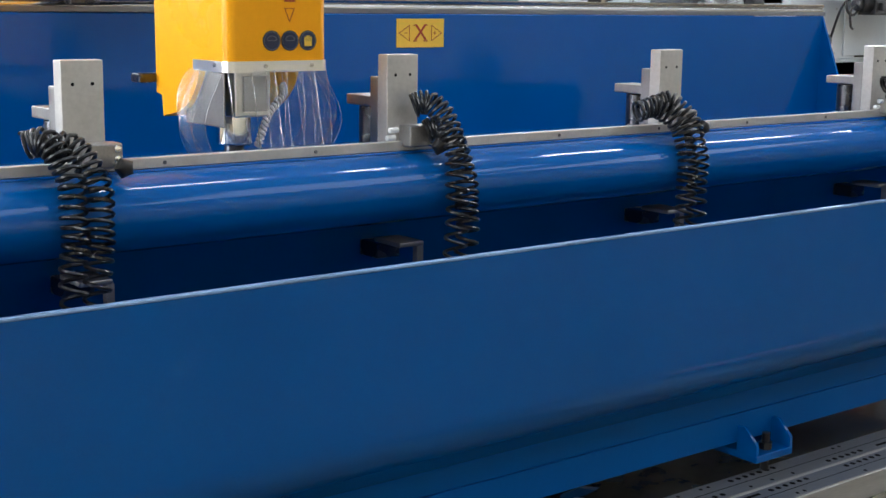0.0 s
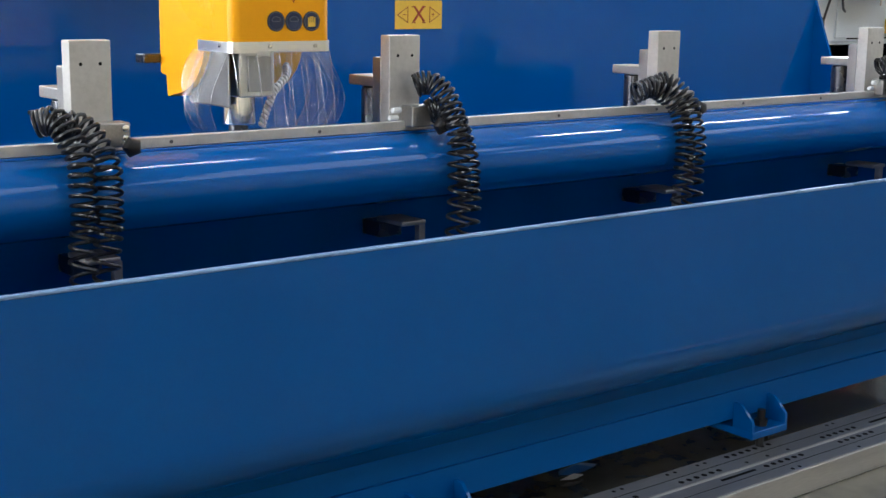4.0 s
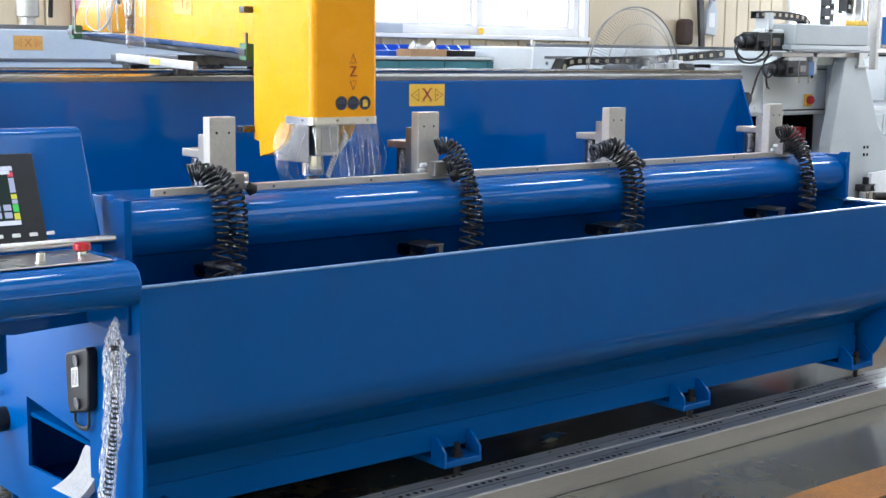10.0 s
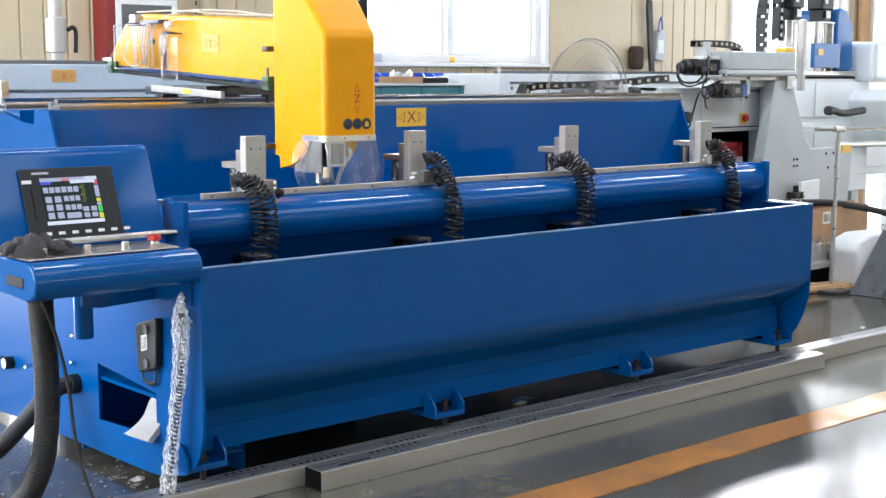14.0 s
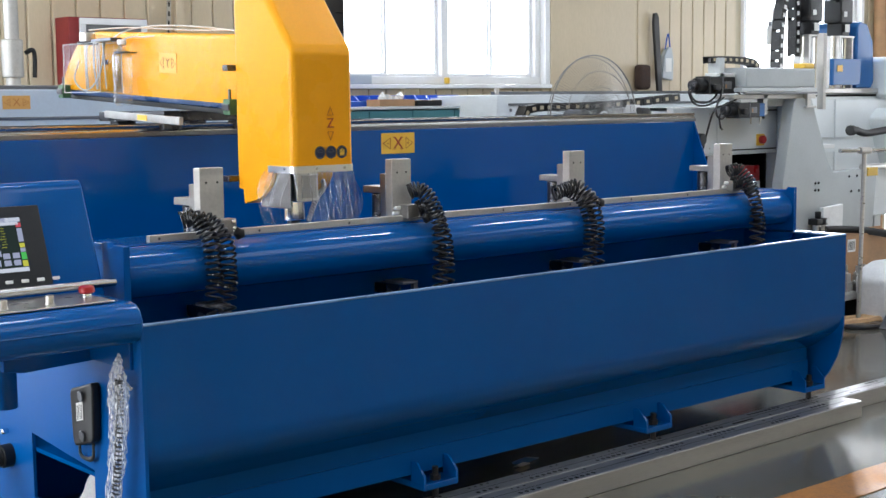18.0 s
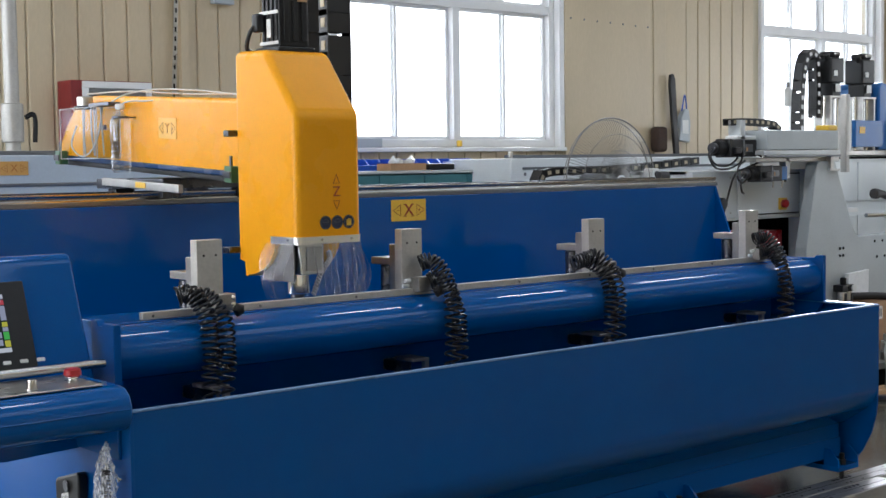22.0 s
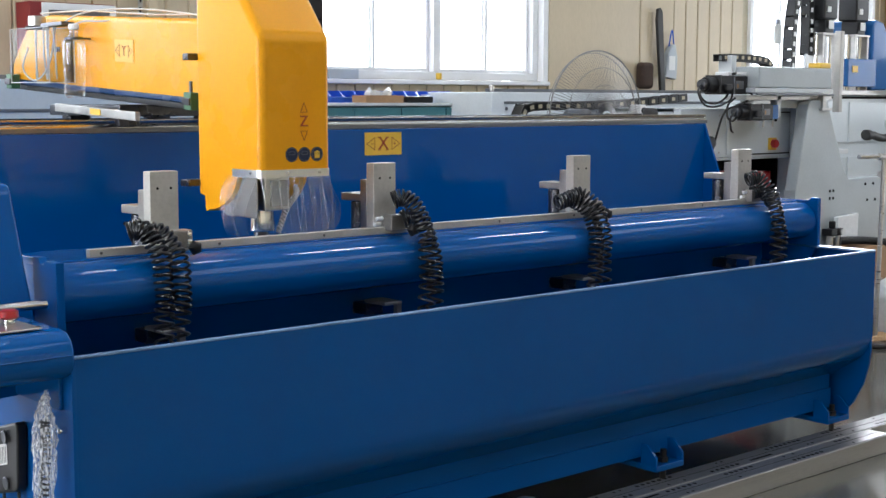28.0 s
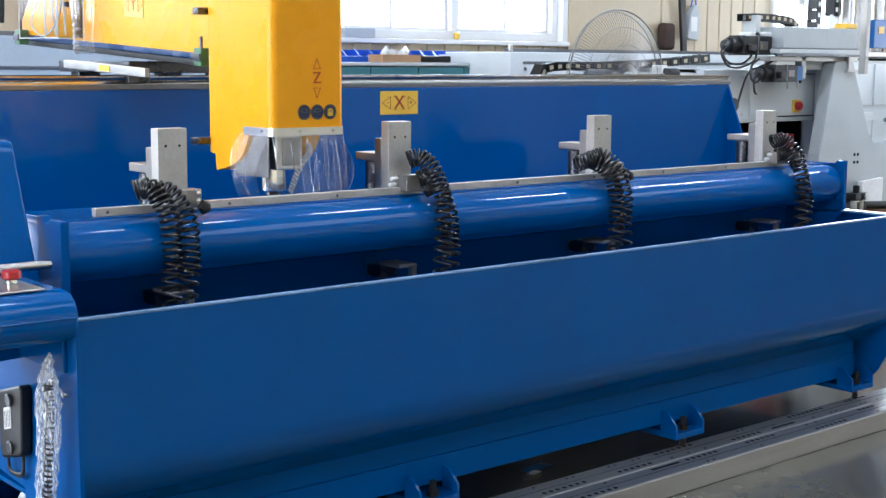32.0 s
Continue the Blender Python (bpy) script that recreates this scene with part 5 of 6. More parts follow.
# foam sheet pushed into the cut-out
fm = bmnew()
fpts = [(0.02, 0.36), (0.012, 0.33), (0.004, 0.285), (-0.012, 0.25), (-0.045, 0.218), (-0.055, 0.205)]
fpath = smooth_path([(p[0], 0, p[1]) for p in fpts], 3)
top, bot = [], []
for i, p in enumerate(fpath):
    t = i / (len(fpath) - 1)
    ya, yb = 0.312, 0.405 + 0.10 * t
    top.append((fm.verts.new((p.x, ya, p.z)), fm.verts.new((p.x, yb, p.z - 0.01))))
    bot.append((fm.verts.new((p.x + 0.02, ya, p.z - 0.012)), fm.verts.new((p.x + 0.02, yb, p.z - 0.022))))
for i in range(len(fpath) - 1):
    fm.faces.new((top[i][0], top[i][1], top[i + 1][1], top[i + 1][0]))
    fm.faces.new((bot[i][0], bot[i + 1][0], bot[i + 1][1], bot[i][1]))
    fm.faces.new((top[i][0], top[i + 1][0], bot[i + 1][0], bot[i][0]))
    fm.faces.new((top[i][1], bot[i][1], bot[i + 1][1], top[i + 1][1]))
foam_sheet = lone("foam_sheet", fm, "wrap", "bent white foam sheet stuffed into the base opening", "foam")
for ob in (pen, slv, gau, vlv, low_hose, foam_sheet):
    ob.location.x += WX
pen.location.y += 0.030
slv.location.y += 0.025

# ---- long profiles on the floor in front of the machine ----


def slotted_profile(x0, x1, y0, y1, h, slots, label, seed):
    p = thing("aluminium_profile", ((x0 + x1) / 2, (y0 + y1) / 2, 0), label, "profile", "profiles on the floor")
    part("profile_body", B(x0, x1, y0, y1, 0.0, h - 0.003, 0.003), "alu_bar", p)
    part("top_face", B(x0 + 0.002, x1 - 0.002, y0 + 0.005, y1 - 0.003, h - 0.003, h, 0.001), "alu_top", p, "grey anodised top face")
    mid = (y0 + y1) / 2
    part("groove", B(x0 + 0.004, x1 - 0.004, mid - 0.0012, mid + 0.0012, h, h + 0.0006), "hole", p)
    rnd = random.Random(seed)
    x = x0 + 0.10
    while x < min(x1, slots) - 0.25:
        row = rnd.choice((-1, 1))
        if rnd.random() < 0.22:
            yy = mid + row * (y1 - y0) * 0.26
            part("long_slot", B(x, x + 0.15, yy - 0.006, yy + 0.006, h, h + 0.0008, 0.0003, 1), "hole", p)
            x += 0.20
            continue
        for k in range(rnd.randint(3, 8)):
            yy = mid + row * (y1 - y0) * 0.26
            part("slot", CY((x, yy, h), (x, yy, h + 0.0008), 0.0092, 8), "hole", p)
            if rnd.random() < 0.45:
                part("slot", CY((x + 0.012, mid - row * (y1 - y0) * 0.3, h), (x + 0.012, mid - row * (y1 - y0) * 0.3, h + 0.0008), 0.006, 8), "hole", p)
            x += 0.032
        x += rnd.uniform(0.05, 0.22)
    # the hollow end is a flat black plate, its shade painted
    part("end_cap", B(x0 - 0.003, x0, y0 + 0.003, y1 - 0.003, 0.003, h - 0.004), "hole", p, "black plate for the shade in the profile's open end")
    return p


slotted_profile(0.41, 3.74, -0.085, 0.020, 0.080, 3.74, "slotted aluminium profile lying on the floor", 2)
slotted_profile(-0.9, 6.4, 0.026, 0.140, 0.080, 4.6, "long slotted aluminium profile lying on the floor", 3)

# scraps on the floor
sc = bmnew()
rnd = random.Random(9)
for k in range(70):
    x_, y_ = rnd.gauss(-0.12, 0.16), rnd.gauss(0.62, 0.20)
    s_ = rnd.uniform(0.002, 0.006)
    box(sc, x_ - s_, x_ + s_, y_ - s_ * 0.6, y_ + s_ * 0.6, 0.0, 0.003)
lone("floor_chips", sc, "alu_dull", "bright metal chips scattered on the floor", "chips", kind="stuff", smooth=False)


def scrap(nm, cx, cy, w, d, material, label, seed):
    bm = bmnew()
    rnd = random.Random(seed)
    n = 9
    ring = [bm.verts.new((cx + math.cos(2 * math.pi * k / n) * w * rnd.uniform(0.6, 1), cy + math.sin(2 * math.pi * k / n) * d * rnd.uniform(0.6, 1), 0.001 + rnd.uniform(0, 0.012))) for k in range(n)]
    c = bm.verts.new((cx, cy, 0.02))
    b = bm.verts.new((cx, cy, 0.0005))
    for k in range(n):
        bm.faces.new((ring[k], ring[(k + 1) % n], c))
        bm.faces.new((ring[(k + 1) % n], ring[k], b))
    lone(nm, bm, material, label, "scrap", smooth=False)


scrap("paper_scrap", -0.04, 0.50, 0.045, 0.025, "label_white", "torn white paper scrap on the floor", 1)
scrap("blue_film_scrap", 1.99, 0.45, 0.09, 0.035, "blue_far", "crumpled dark blue film under the bed", 2)
scrap("white_film_scrap", 1.93, 0.40, 0.06, 0.014, "label_white", "crumpled white film under the bed", 3)
scrap("paper_scrap", 4.9, 0.40, 0.03, 0.02, "label_white", "small white scrap on the floor", 4)


# ---- behind the machine: grey machines, bench, fan ----


def long_grey_bed(nm, x0, x1, y0, y1, z1, label, taper_left=0.0, low=0.15, groove=0.075, paint="grey"):
    """A long light grey machine bed with a guide rail along its top."""
    g = thing(nm, ((x0 + x1) / 2, (y0 + y1) / 2, 0), label, "machine")
    prof = [(x0, low), (x0 + taper_left, z1), (x1, z1), (x1, low)]
    part("bed_body", PR(prof, "y", y0, y1, 0.010, 2), paint, g)
    if low < 0.3:
        part("plinth", B(x0 + 0.1, x1 - 0.1, y0 + 0.05, y1 - 0.05, 0.0, low), "grey_dark", g)
    else:
        for xx in (x0 + 0.1, (x0 + x1) / 2 + 0.6, x1 - 0.2):
            part("leg", B(xx, xx + 0.1, y0 + 0.1, y1 - 0.1, 0.0, low, 0.004), "grey_dark", g)
    part("top_strip", B(x0 + taper_left + 0.02, x1 - 0.02, y0 + 0.05, y0 + 0.09, z1 + 0.0005, z1 + 0.022, 0.003), "rail_dark", g, "grey steel guide rail")
    part("front_groove", B(x0 + taper_left + 0.10, x1 - 0.05, y0 - 0.006, y0 - 0.0005, z1 - groove, z1 - groove + 0.017, 0.002), "rail_dark", g)
    part("cover_lip", B(x0 + taper_left + 0.05, x1 - 0.05, y0 - 0.010, y0 - 0.0005, z1 - 0.34, z1 - 0.315, 0.002), paint, g)
    return g


far_a = long_grey_bed("grey_profile_machine", -3.2, 2.55, 3.20, 3.9, 1.62, "long light grey machine bed with a yellow axis sign", 0.0, 0.72, 0.16, "blue_grey")
axis_sign(far_a, upright(1.002, 3.1985, 1.553), "X", 0.150, 0.070, "label_far", "label_faint", 0.72)
part("silver_lid", CY((1.55, 3.45, 1.622), (1.55, 3.45, 1.665), 0.16, 24, 0.008), "alu", far_a, "round silver lid")
far_b = long_grey_bed("grey_profile_machine", 4.20, 8.6, 3.05, 3.75, 1.575, "long light grey machine bed behind a wire fan", 0.10)
part("dark_dot", CY((4.42, 3.0485, 1.47), (4.42, 3.0455, 1.47), 0.012, 12), "rail_dark", far_b)
part("end_knob", CY((4.34, 3.10, 1.578), (4.34, 3.10, 1.62), 0.016, 12, 0.004), "steel", far_b)

bench = thing("storage_bench", (3.9, 3.6, 0), "dark green steel bench with rows of blue storage bins", "bench")
part("bench_top", B(2.75, 4.62, 3.42, 4.2, 1.485, 1.505, 0.004), "grey_dark", bench)
for k in range(5):
    part("drawer_front", B(2.76 + 0.372 * k, 3.125 + 0.372 * k, 3.425, 3.445, 1.16, 1.475, 0.004), "teal", bench)
    part("drawer_body", B(2.76 + 0.372 * k, 3.125 + 0.372 * k, 3.446, 4.18, 0.10, 1.48), "teal", bench)
part("bench_plinth", B(2.78, 4.60, 3.50, 4.15, 0.0, 0.10), "hole", bench)


def storage_bin():
    b = thing("storage_bin", (0, 0, 0), "blue plastic storage bin on the green bench", "bin", "bins on the bench")
    w, d, h = 0.098, 0.16, 0.075
    part("bin_floor", B(-w / 2, w / 2, 0, d, 0, 0.004), "bin_blue", b)
    part("bin_back", B(-w / 2, w / 2, d - 0.004, d, 0.004, h), "bin_blue", b)
    for s in (-1, 1):
        part("bin_side", PR([(0, 0.004), (0, 0.032), (0.06, h), (d - 0.004, h), (d - 0.004, 0.004)], "x", s * (w / 2) - 0.002, s * (w / 2) + 0.002), "bin_blue", b)
    part("bin_lip", PR([(0, 0.004), (-0.014, 0.034), (-0.011, 0.036), (0.004, 0.006)], "x", -w / 2, w / 2), "bin_blue", b)
    return b


bin0 = storage_bin()
bin0.location = (3.42, 3.62, 1.506)
for k in range(1, 11):
    copy_thing(bin0, pose(3.42 + 0.104 * k, 3.62 + 0.004 * (k % 3), 1.506))
for k in range(10):
    copy_thing(bin0, pose(3.46 + 0.104 * k, 3.88, 1.506))
tr = thing("cardboard_tray", (3.75, 3.50, 1.506), "shallow brown cardboard tray on the bench", "box")
part("tray_side", B(3.60, 3.90, 3.44, 3.446, 1.506, 1.552), "carton", tr)
part("tray_side", B(3.60, 3.90, 3.574, 3.58, 1.506, 1.552), "carton", tr)
part("tray_end", B(3.60, 3.606, 3.446, 3.574, 1.506, 1.552), "carton", tr)
part("tray_end", B(3.894, 3.90, 3.446, 3.574, 1.506, 1.552), "carton", tr)
part("tray_floor", B(3.606, 3.894, 3.446, 3.574, 1.506, 1.51), "carton", tr)
pb = bmnew()
for k in range(4):
    sweep(pb, [(3.66 + 0.05 * k, 3.5, 1.512), (3.67 + 0.05 * k, 3.5, 1.56 + 0.012 * (k % 2)), (3.69 + 0.05 * k, 3.52, 1.60 - 0.02 * (k % 3))], [0.02, 0.03, 0.006], 7)
lone("paper_bags", pb, "label_white", "crumpled white paper bags in the cardboard tray", "paper", smooth=False)
lone("black_tool_case", B(3.93, 4.16, 3.45, 3.57, 1.506, 1.548, 0.010), "black", "small black tool case on the bench", "case")

cup = thing("grey_cup", (3.17, 3.62, 1.506), "dark grey plastic cup on the green bench", "cup")
part("cup_wall", SW([(3.17, 3.62, 1.506), (3.17, 3.62, 1.512), (3.17, 3.62, 1.600), (3.17, 3.62, 1.606)], [0.036, 0.040, 0.047, 0.045], 20), "rail_dark", cup)
part("lid", CY((3.17, 3.62, 1.606), (3.17, 3.62, 1.618), 0.047, 20, 0.003), "label_white", cup, "pale lid")
glue = thing("glue_bottle", (3.31, 3.60, 1.506), "small white bottle with a blue label on the bench", "bottle")
part("bottle_body", CY((3.31, 3.60, 1.506), (3.31, 3.60, 1.590), 0.024, 18, 0.005), "white", glue)
part("nozzle", SW([(3.31, 3.60, 1.590), (3.31, 3.60, 1.600), (3.31, 3.60, 1.622)], [0.013, 0.010, 0.004], 12), "white", glue)
part("label", CY((3.31, 3.60, 1.524), (3.31, 3.60, 1.560), 0.0246, 18), "bin_blue", glue, "blue printed label")
lone("long_carton", B(3.98, 4.24, 4.335, 4.395, 1.669, 1.735, 0.004), "pale_blue", "long pale carton lying on the window sill", "box")
lone("white_rod", CY((3.02, 3.66, 1.506), (3.06, 3.70, 1.700), 0.007, 10, 0.002), "white", "thin white rod leaning on the bench", "rod")

# wire fan
fan = thing("wire_fan", (4.36, 2.22, 0.0), "large round industrial fan with a chromed wire guard", "fan")
FC, FR = Vector((4.33, 2.20, 1.415)), 0.395
for nm, rr, dy, wr in (("outer_ring", FR, 0.0, 0.0045), ("middle_ring", FR * 0.75, -0.048, 0.002), ("middle_ring", FR * 0.5, -0.066, 0.002), ("inner_ring", FR * 0.25, -0.078, 0.002), ("rear_ring", FR * 0.97, 0.03, 0.0025)):
    part(nm, SW([FC + Vector((rr * math.cos(math.radians(a)), dy, rr * math.sin(math.radians(a)))) for a in range(0, 361, 8)], wr, 6, False), "wire", fan)
for k in range(130):
    a = 2 * math.pi * k / 130
    u = Vector((math.cos(a), 0, math.sin(a)))
    part("guard_wire", SW([FC + u * 0.05 + Vector((0, -0.08, 0)), FC + u * FR * 0.5 + Vector((0, -0.068, 0)), FC + u * FR * 0.85 + Vector((0, -0.035, 0)), FC + u * FR], 0.0016, 4), "wire", fan)
part("badge", CY(FC + Vector((0, -0.09, 0)), FC + Vector((0, -0.075, 0)), 0.040, 20, 0.004), "wire", fan)
part("motor", CY(FC + Vector((0, 0.06, 0)), FC + Vector((0, 0.24, 0)), 0.060, 24, 0.02), "rail_dark", fan, "grey fan motor")
part("pole", CY((FC.x, 2.33, 0.03), (FC.x, 2.33, FC.z), 0.018, 14), "wire", fan)
part("base", CY((FC.x, 2.33, 0.0), (FC.x, 2.33, 0.035), 0.24, 28, 0.010), "rail_dark", fan)
part("switch_box", B(4.68, 4.74, 2.17, 2.25, 1.395, 1.50, 0.008), "white", fan, "pale switch box")
part("switch_dial", CY((4.71, 2.17, 1.465), (4.71, 2.158, 1.465), 0.018, 16), "black", fan)

# cable chain lying along the rear machine
cc = thing("cable_chain", (4.9, 2.55, 1.42), "long black cable chain in front of the grey bed", "cable chain")
cable_chain(cc, [(4.02, 2.50, 1.40), (4.00, 2.50, 1.455), (4.10, 2.50, 1.487), (4.5, 2.50, 1.492), (5.0, 2.50, 1.510), (5.5, 2.50, 1.545)], 0.08, 0.05, 0.06, (0, 1, 0), "")
lone("chain_tray", B(3.98, 5.8, 2.44, 2.58, 1.36, 1.375, 0.003), "grey", "thin grey steel chain tray", "tray")
for xx in (4.1, 5.6):
    lone("tray_post", B(xx, xx + 0.05, 2.48, 2.54, 0, 1.36, 0.004), "grey_dark", "grey steel post under the chain tray", "post", "posts under the tray")

# grey milling machine with open cabinet, to the east
gm = thing("grey_milling_machine", (6.0, 2.1, 0.0), "light grey milling machine with an open switch cabinet", "machine")
part("upper_panel", B(4.98, 6.24, 2.10, 2.16, 1.165, 1.475, 0.006), "grey", gm)
for xx in (5.542, 6.12):
    part("door_gap", B(xx, xx + 0.008, 2.096, 2.0996, 1.18, 1.45), "hole", gm)
for zz in (1.177, 1.445):
    part("door_gap", B(5.542, 6.128, 2.096, 2.0996, zz, zz + 0.008), "hole", gm)
part("panel_edge", B(4.975, 6.245, 2.085, 2.0995, 1.150, 1.166, 0.003), "grey_dark", gm)
part("panel_door", B(5.55, 6.12, 2.088, 2.0995, 1.185, 1.445, 0.003), "grey", gm)
part("door_lock", CY((6.06, 2.088, 1.40), (6.06, 2.080, 1.40), 0.012, 12, 0.002), "black", gm)
for xx, zz in ((5.36, 1.20), (5.36, 1.43), (5.50, 1.20), (5.50, 1.43)):
    part("panel_screw", CY((xx, 2.0995, zz), (xx, 2.096, zz), 0.006, 8), "steel", gm)
part("cabinet_side", B(4.98, 5.02, 2.16, 2.9, 0.12, 1.475), "grey", gm)
part("cabinet_back", B(5.02, 6.2, 2.60, 2.66, 0.12, 1.475), "grey_dark", gm)
part("cabinet_top", B(4.98, 6.24, 2.16, 2.9, 1.455, 1.475), "grey", gm)
part("cabinet_floor", B(5.02, 6.2, 2.12, 2.6, 0.55, 0.60), "grey_dark", gm)
part("lower_panel", B(4.98, 6.24, 2.10, 2.16, 0.12, 0.60, 0.005), "grey", gm)
# black panel that paints the shade at the back of the open cabinet
part("cabinet_shade", B(5.03, 6.19, 2.56, 2.598, 0.61, 1.44), "hole", gm, "black panel for the shade inside the cabinet")
part("handwheel_knob", CY((5.29, 2.10, 1.265), (5.29, 2.00, 1.265), 0.042, 22, 0.01), "black", gm, "black round knob")
e2 = part("emergency_stop", B(5.985, 6.055, 2.066, 2.088, 1.205, 1.285, 0.004), "label_yellow", gm, "emergency stop on a yellow plate")
part("mushroom_cap", CY((6.005, 2.066, 1.247), (6.005, 2.030, 1.247), 0.028, 20, 0.006), "red", e2, "red mushroom cap")
part("red_box", B(5.86, 6.16, 2.18, 2.42, 0.60, 1.06, 0.006), "red", gm, "red steel box")
part("meter_glass", B(6.00, 6.07, 2.165, 2.1795, 0.83, 1.00, 0.004), "bottle", gm)
part("white_label", B(6.08, 6.15, 2.17, 2.1795, 0.75, 0.95), "label_white", gm)
col = [(6.225, 1.505), (6.255, 1.53), (6.44, 1.53), (6.50, 1.40), (6.66, 1.07), (6.73, 1.00), (7.28, 1.01), (7.30, 0.95), (7.25, 0.45), (7.20, 0.12), (6.11, 0.12), (6.11, 0.95), (6.155, 1.15)]
part("column_plate", PR(col, "y", 1.88, 1.97, 0.008), "deeper_grey", gm, "mid grey cast column")
part("column_body", PR([(6.34, 1.50), (6.42, 1.50), (6.65, 1.0), (7.2, 0.98), (7.2, 0.12), (6.34, 0.12)], "y", 1.97, 2.8), "grey", gm)
part("column_foot", B(6.25, 7.15, 1.92, 2.75, 0.0, 0.12), "grey_dark", gm)
for (xx, zz) in ((6.50, 0.93), (6.54, 0.93), (6.50, 0.88), (6.54, 0.88), (6.93, 0.96), (7.03, 0.96), (6.96, 0.85), (7.06, 0.85)):
    part("bolt_hole", CY((xx, 1.8795, zz), (xx, 1.876, zz), 0.010, 10), "hole", gm)
part("axis_slide", B(5.55, 6.35, 1.86, 2.10, 1.605, 1.735, 0.010), "deeper_grey", gm, "grey axis slide cover")
part("slide_rail", B(5.50, 6.36, 1.852, 2.06, 1.575, 1.602, 0.003), "grey_dark", gm)
part("slide_ledge", B(5.52, 6.36, 1.846, 1.86, 1.560, 1.572, 0.002), "rail_dark", gm)
part("slide_post", B(6.385, 6.425, 1.90, 1.95, 1.45, 1.985, 0.004), "alu_dull", gm, "bare aluminium upright")
part("slide_support", B(5.62, 6.30, 1.98, 2.12, 1.476, 1.563, 0.004), "grey", gm)


def axis_motor(x0, x1, y0, y1, z0, z1, leads):
    """A servo motor: body in three dark sections, flange, connector and leads."""
    span = x1 - x0
    m = part("axis_motor", B(x0 + span * 0.30, x1, y0, y1, z0, z1, 0.008), "black", gm, "black servo motor")
    part("motor_can", CY((x0 + span * 0.06, (y0 + y1) / 2, (z0 + z1) / 2), (x0 + span * 0.29, (y0 + y1) / 2, (z0 + z1) / 2), (z1 - z0) * 0.44, 20, 0.008), "black", m)
    part("end_bell", B(x0 + span * 0.26, x0 + span * 0.30, y0 - 0.003, y1 + 0.003, z0 - 0.003, z1 + 0.003, 0.003), "rubber", m)
    part("joint_band", B(x0 + span * 0.62, x0 + span * 0.65, y0 - 0.003, y1 + 0.003, z0 - 0.003, z1 + 0.003, 0.002), "rail_dark", m)
    part("encoder_cap", CY((x0 - 0.02, (y0 + y1) / 2, (z0 + z1) / 2), (x0 + span * 0.06, (y0 + y1) / 2, (z0 + z1) / 2), (z1 - z0) * 0.30, 16, 0.006), "dark_steel", m)
    part("connector", B(x0 + span * 0.34, x0 + span * 0.50, y0 - 0.028, y0 - 0.001, z0 + 0.02, z0 + 0.06, 0.006), "black", m)
    part("rating_plate", B(x0 + span * 0.68, x0 + span * 0.88, y0 - 0.0022, y0 - 0.0002, z0 + 0.03, z1 - 0.03), "rail_dark", m, "dull rating plate")
    part("orange_mark", B(x0 + span * 0.70, x0 + span * 0.74, y0 - 0.0040, y0 - 0.0024, z0 + 0.035, z0 + 0.06), "carton", m)
    for q in leads:
        part("lead", SW(smooth_path(q, 8), 0.0065, 8), "rubber", m, "thin black motor lead")
    return m


axis_motor(5.02, 5.40, 1.92, 2.03, 1.565, 1.675, ([(5.02, 1.975, 1.60), (4.98, 1.96, 1.56), (5.03, 1.95, 1.515), (5.14, 1.95, 1.51), (5.20, 1.93, 1.55), (5.18, 1.90, 1.59)],
                                                  [(5.00, 1.975, 1.62), (4.95, 1.95, 1.57), (5.00, 1.94, 1.50), (5.12, 1.94, 1.49), (5.24, 1.93, 1.53), (5.22, 1.90, 1.60)],
                                                  [(5.40, 1.96, 1.60), (5.46, 1.93, 1.56), (5.40, 1.93, 1.52), (5.30, 1.94, 1.49), (5.24, 1.98, 1.44), (5.26, 2.08, 1.19)]))
m2 = axis_motor(5.30, 5.62, 1.88, 1.98, 1.405, 1.505, ([(5.32, 1.93, 1.43), (5.25, 1.92, 1.40), (5.20, 1.92, 1.43), (5.22, 1.93, 1.50), (5.30, 1.94, 1.54)], [(5.30, 1.93, 1.46), (5.22, 1.91, 1.42), (5.24, 1.92, 1.35), (5.30, 1.95, 1.33)]))
part("flange", B(5.622, 5.68, 1.885, 1.975, 1.41, 1.50, 0.004), "blue_far", m2, "blue motor flange")
part("mount", B(5.682, 5.73, 1.90, 2.05, 1.42, 1.56, 0.004), "grey_dark", m2)
for xx in (5.60, 5.70):
    part("mount_bolt", CY((xx, 1.94, 1.36), (xx, 1.94, 1.405), 0.006, 8), "steel", m2)
part("cross_slide", B(5.36, 6.30, 1.90, 2.06, 1.528, 1.558, 0.003), "alu_bar", gm, "bare steel cross slide")
part("slide_block", B(5.42, 5.60, 1.89, 1.99, 1.50, 1.527, 0.003), "white", gm)
part("stop_bracket", B(6.14, 6.18, 1.862, 1.90, 1.478, 1.56, 0.003), "alu_bar", gm)
part("stop_foot", B(6.12, 6.24, 1.855, 1.90, 1.462, 1.477, 0.003), "alu_bar", gm)
c2 = thing("cable_chain", (5.3, 2.0, 1.76), "short black cable chain on the axis slide", "cable chain")
cable_chain(c2, [(5.20, 2.02, 1.785), (5.35, 2.02, 1.79), (5.55, 2.02, 1.787), (5.68, 2.02, 1.775), (5.74, 2.02, 1.745)], 0.07, 0.045, 0.05, (0, 1, 0), "")
part("chain_bracket", B(5.27, 5.32, 1.95, 2.05, 1.676, 1.80, 0.004), "grey_dark", gm)
part("bracket_foot", B(5.24, 5.50, 1.95, 2.05, 1.676, 1.70, 0.004), "white", gm)
